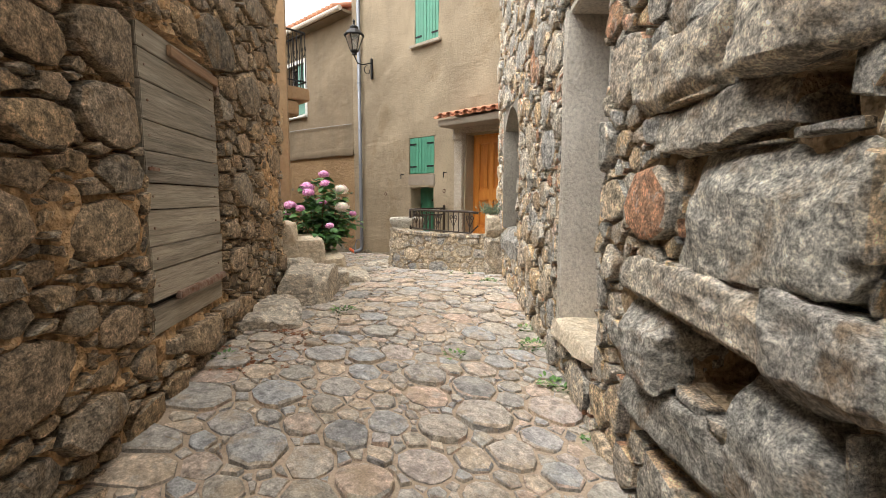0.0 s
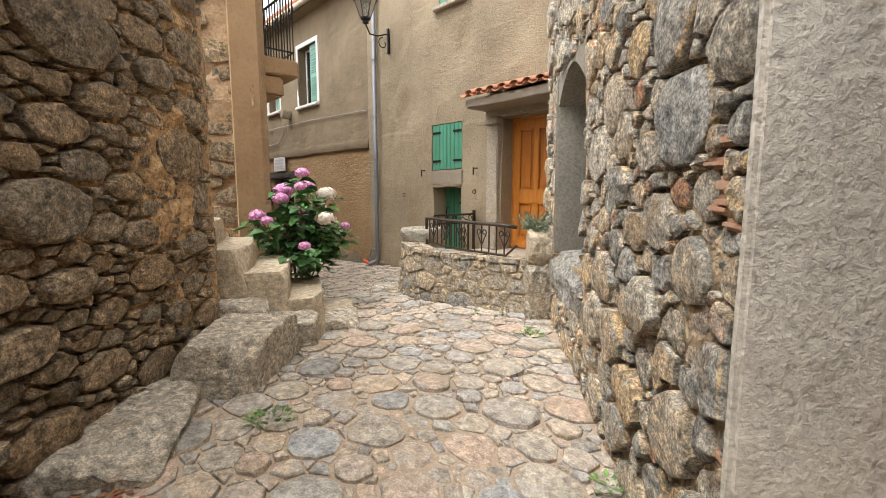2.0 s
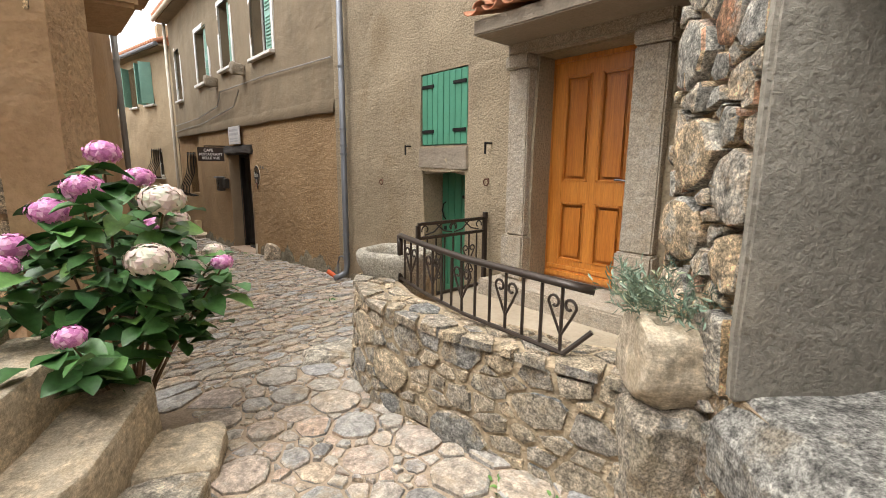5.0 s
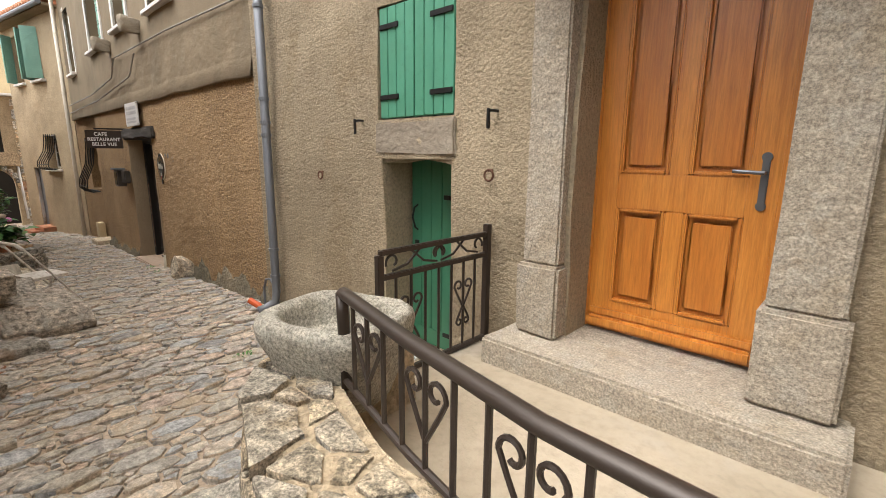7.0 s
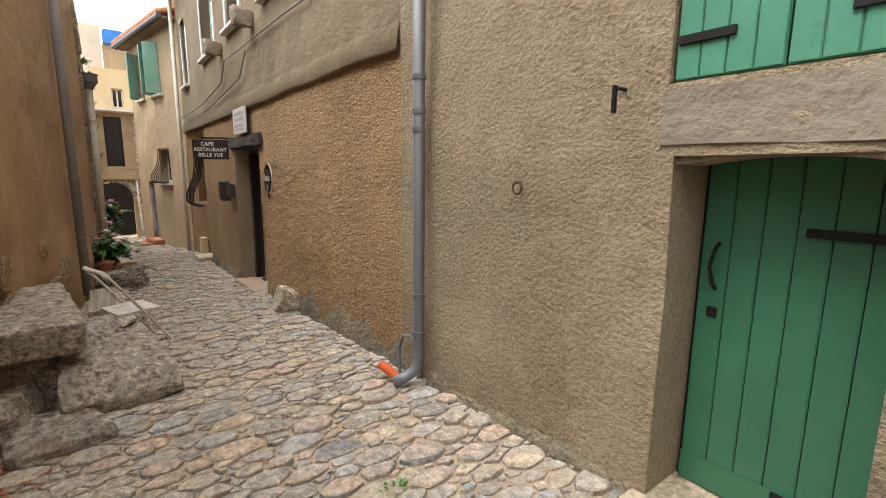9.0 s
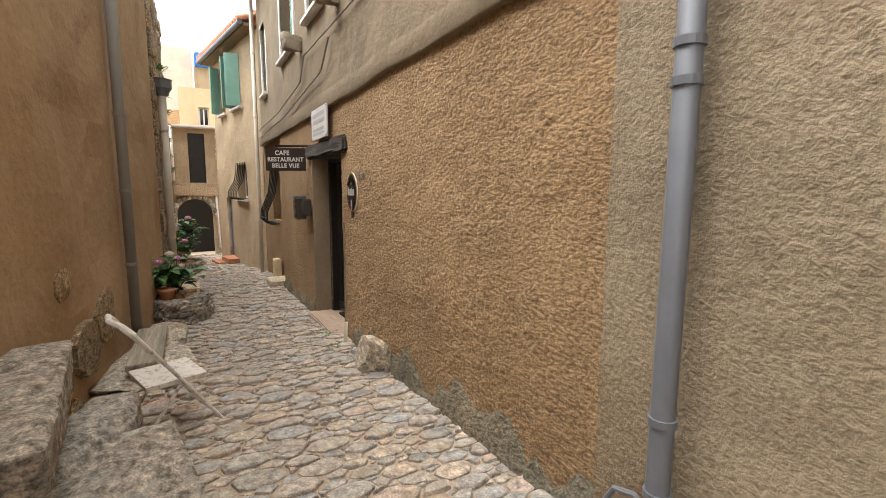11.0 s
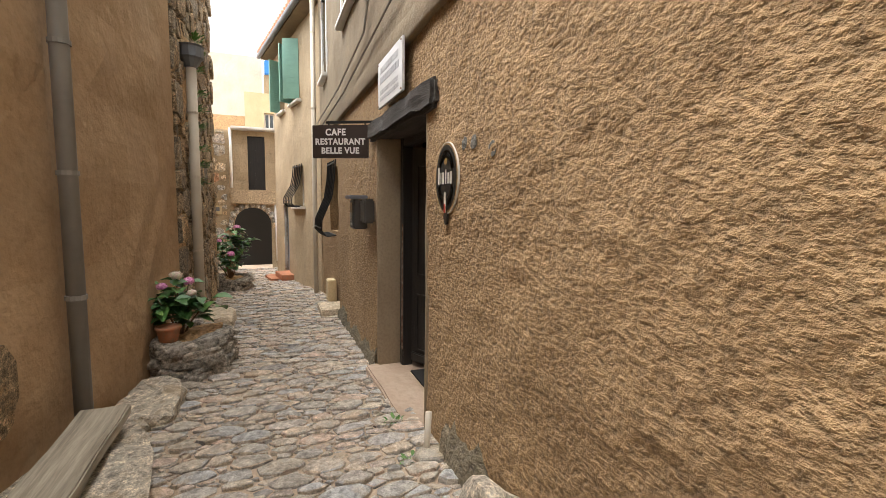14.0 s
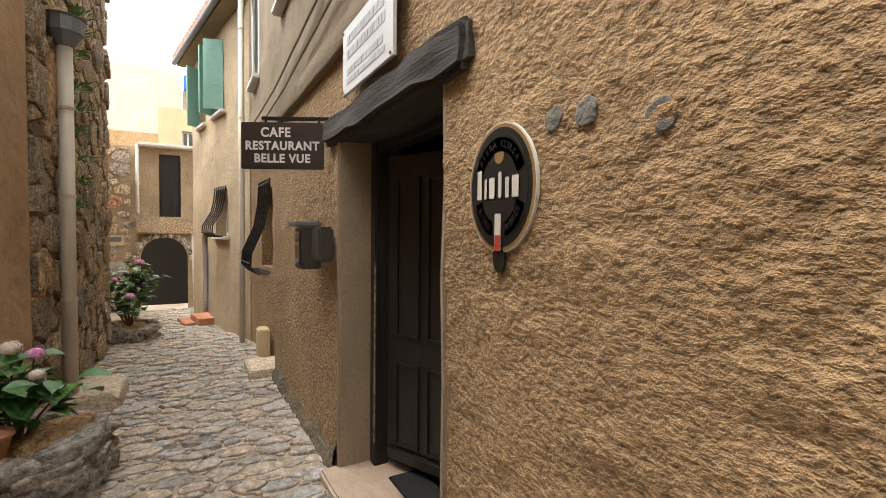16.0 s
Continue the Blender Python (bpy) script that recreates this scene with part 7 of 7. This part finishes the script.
tagged(part("dry_leaves", bm, paint_mat("dry_leaf", (0.26, 0.11, 0.05), 0.9, vary=0.4), None), "scattered dry brown leaves in the gutter", "leaves", kind="stuff")

def wall_foot(x0, x1, y, high, seed, mat, label):
    """Bared, mossy strip along the foot of a rendered wall, with a ragged upper edge."""
    n = int((x1 - x0) / 0.04)
    verts, faces = [], []
    for i in range(n + 1):
        x = x0 + (x1 - x0) * i / n
        q = Vector((x * 2.1, seed, 0))
        h = max(0.05, high * (0.75 + 0.9 * noise.noise(q) + 0.5 * noise.noise(q * 3.7) + 0.3 * noise.noise(q * 9)))
        for j, k in enumerate((0.0, 0.25, 0.5, 0.75, 1.0)):
            w = (0.045 * (1 - k) + 0.014) * (1 if k < 1 else -0.6) + 0.02 * noise.noise(Vector((x * 9, k * 3, seed))) * (k < 1)
            verts.append((x, y - w, ground_z(x) - 0.03 + (h + 0.03) * k))
    for i in range(n):
        for j in range(4):
            a = i * 5 + j
            faces.append((a, a + 5, a + 6, a + 1))
    tagged(new("trim", mesh("trim", verts, faces, mat, True)), label, "wall foot", kind="structure")


M_MOSS = plaster_mat("mossy_old_render", (0.105, 0.092, 0.062), (0.24, 0.195, 0.13), 34, 1.0, 0.03, 0.4, (0.07, 0.075, 0.04), (0.19, 0.165, 0.12))
wall_foot(-12.9, -9.2, 6.965, 0.26, 3.1, M_MOSS, "mossy bared foot of the ochre wall")
wall_foot(-9.1, -7.5, 6.945, 0.09, 8.4, M_MOSS, "damp mossy foot of the grey wall")
wall_foot(-17.2, -14.75, 6.965, 0.2, 5.7, M_MOSS, "damp foot of the ochre wall beyond the café door")

# a wall closes the view behind the start, another is added unseen beyond the hydrangea
wall("wall_30", lane(-3.5, 0.9), lane(-3.5, -0.9), -0.5, 2.6, M_GREYMORTAR, [], 0.4, 0.03, 0.5, label="plain rubble wall closing the lane behind")
# out of view; added to keep sky light off the last house
wall("wall_31", (-20.6, 4.6), (-26.0, 3.1), -1.2, 5.0, M_MORTAR, [], 0.4, 0.03, 0.5, label="unseen rubble wall added beyond the hydrangea to block sky light")

# ---------------------------------------------------------------- cobbles
def cobbles():
    rng = random.Random(5)
    left = [(6.0, -6.3), (0.0, -1.1), (-2.66, 0.76), (-3.9, 1.8), (-4.9, 2.9), (-6.2, 4.2), (-7.5, 4.0), (-9.0, 4.4), (-13.8, 4.95), (-17.7, 5.0), (-22, 5.0), (-26, 5.0)]
    right = [(6.0, -2.6), (0.64, 0.59), (-4.2, 5.4), (-6.3, 5.4), (-6.5, 6.9), (-17.3, 6.95), (-20, 6.95), (-26, 6.2)]
    lx, ly = [p[0] for p in left][::-1], [p[1] for p in left][::-1]
    rx, ry = [p[0] for p in right][::-1], [p[1] for p in right][::-1]

    fx = np.arange(-27, 7, 0.1)
    lo, hi = np.interp(fx, lx, ly) + 0.02, np.interp(fx, rx, ry) + 0.02

    def keep(x, y):
        i = int((x + 27) / 0.1)
        return lo[i] < y < hi[i]
    for x0, x1, y0, y1, sizes, aspect, single in (
            (-6.6, 4.0, -6.0, 7.0, [(0.14, 1.4), (0.1, 4), (0.07, 9), (0.045, 10), (0.03, 6)], 1.0, lambda u, v: -4.6 < u < -1.0),
            (-26, -6.6, 4.0, 7.0, [(0.13, 2.5), (0.09, 6), (0.06, 9), (0.035, 6)], 0.62, lambda u, v: False)):
        seeds = scatter(x0, x1, y0, y1, sizes, aspect if aspect < 1 else 1.15, rng, keep)
        a = aspect if aspect < 1 else 1.15
        found = cells(seeds, a, (x0, x1, y0, y1))
        lay(GROUND, found, lambda u, v, w: (u, v, ground_z(u) + w), M_COBBLE, rng, 0.034, 0.009, single, "cobble", "cobbles", "worn grey and beige cobbles", 0.88, 0.8)


cobbles()


rubble(wall_right, MR, 0, 10.4, 0.0, 4.7, [(0.15, 0.9), (0.11, 2), (0.075, 7), (0.05, 12), (0.03, 9)], 1.25, M_RUBBLE, 11, 0.06, 0.011, lambda u, v: u > 0.8 and v < 2.4, [(NICHE[0], NICHE[1], NICHE[2] - 0.1, NICHE[3]), (RECESS[0] - 0.03, RECESS[1] + 0.05, RECESS[2] - 0.3, RECESS[3]), *CAVITIES, *LARGE])
rubble(wall_left, ML, 0.8, 8.9, 0.0, 3.9, [(0.16, 0.3), (0.1, 1.2), (0.06, 5), (0.035, 8), (0.024, 4)], 1.9, M_BROWN, 12, 0.075, 0.014, lambda u, v: v < 2.2, [(5.84, 6.95, 0.7, 2.43)], dome=0.86)
rubble(wall_end, ME, 0, 1.6, 0.2, 6.4, [(0.15, 2), (0.1, 5), (0.06, 6)], 1.3, M_RUBBLE, 13, 0.05, 0.014, lambda u, v: False)
rubble(wall_back, MB, 0, 2.5, 0.2, 3.9, [(0.15, 2), (0.1, 5), (0.06, 6)], 1.4, M_BROWN, 14, 0.05, 0.016, lambda u, v: v < 2)
rubble(wall_b0, MB0, 0.4, 3.1, 0.3, 4.8, [(0.12, 0.3), (0.085, 0.4)], 2.8, M_BURIED, 51, 0.028, 0.03, lambda u, v: v < 4, dome=0.6, reach=1.35)
rubble(wall_far, MF, 0.3, 4.9, -1.0, 3.5, [(0.16, 1.0), (0.1, 1.6)], 1.4, M_RUBBLE, 95, 0.03, 0.025, lambda u, v: u < 3.4 and v < 2.4, [(1.85, 3.25, -1.3, 3.5)], dome=0.6, reach=1.35)
rubble(wall_stone2, MS2, 0.02, 4.15, -0.5, 5.2, [(0.18, 1.2), (0.11, 2.5), (0.07, 2.5)], 1.4, M_BROWN, 97, 0.06, 0.02, lambda u, v: v < 3)
rubble(foot, ML2, -0.6, 2.9, -0.1, 1.05, [(0.2, 0.16), (0.13, 0.16)], 1.2, M_BURIED, 101, 0.03, 0.03, lambda u, v: True, dome=0.65, reach=1.35)
for k, (a, b, c, d) in enumerate(LARGE):
    big = part("stone", hewn((b - a + 0.02, 0.26, d - c + 0.02), 140 + k, 0.02, 0.02, 0.22, 16), M_RUBBLE, wall_right, "", True)
    big.data.set_sharp_from_angle(angle=radians(30))
    big.matrix_world = facade(MR) @ Matrix.Translation(((a + b) / 2, 0.055 - 0.02 * (k % 3), c - 0.01))
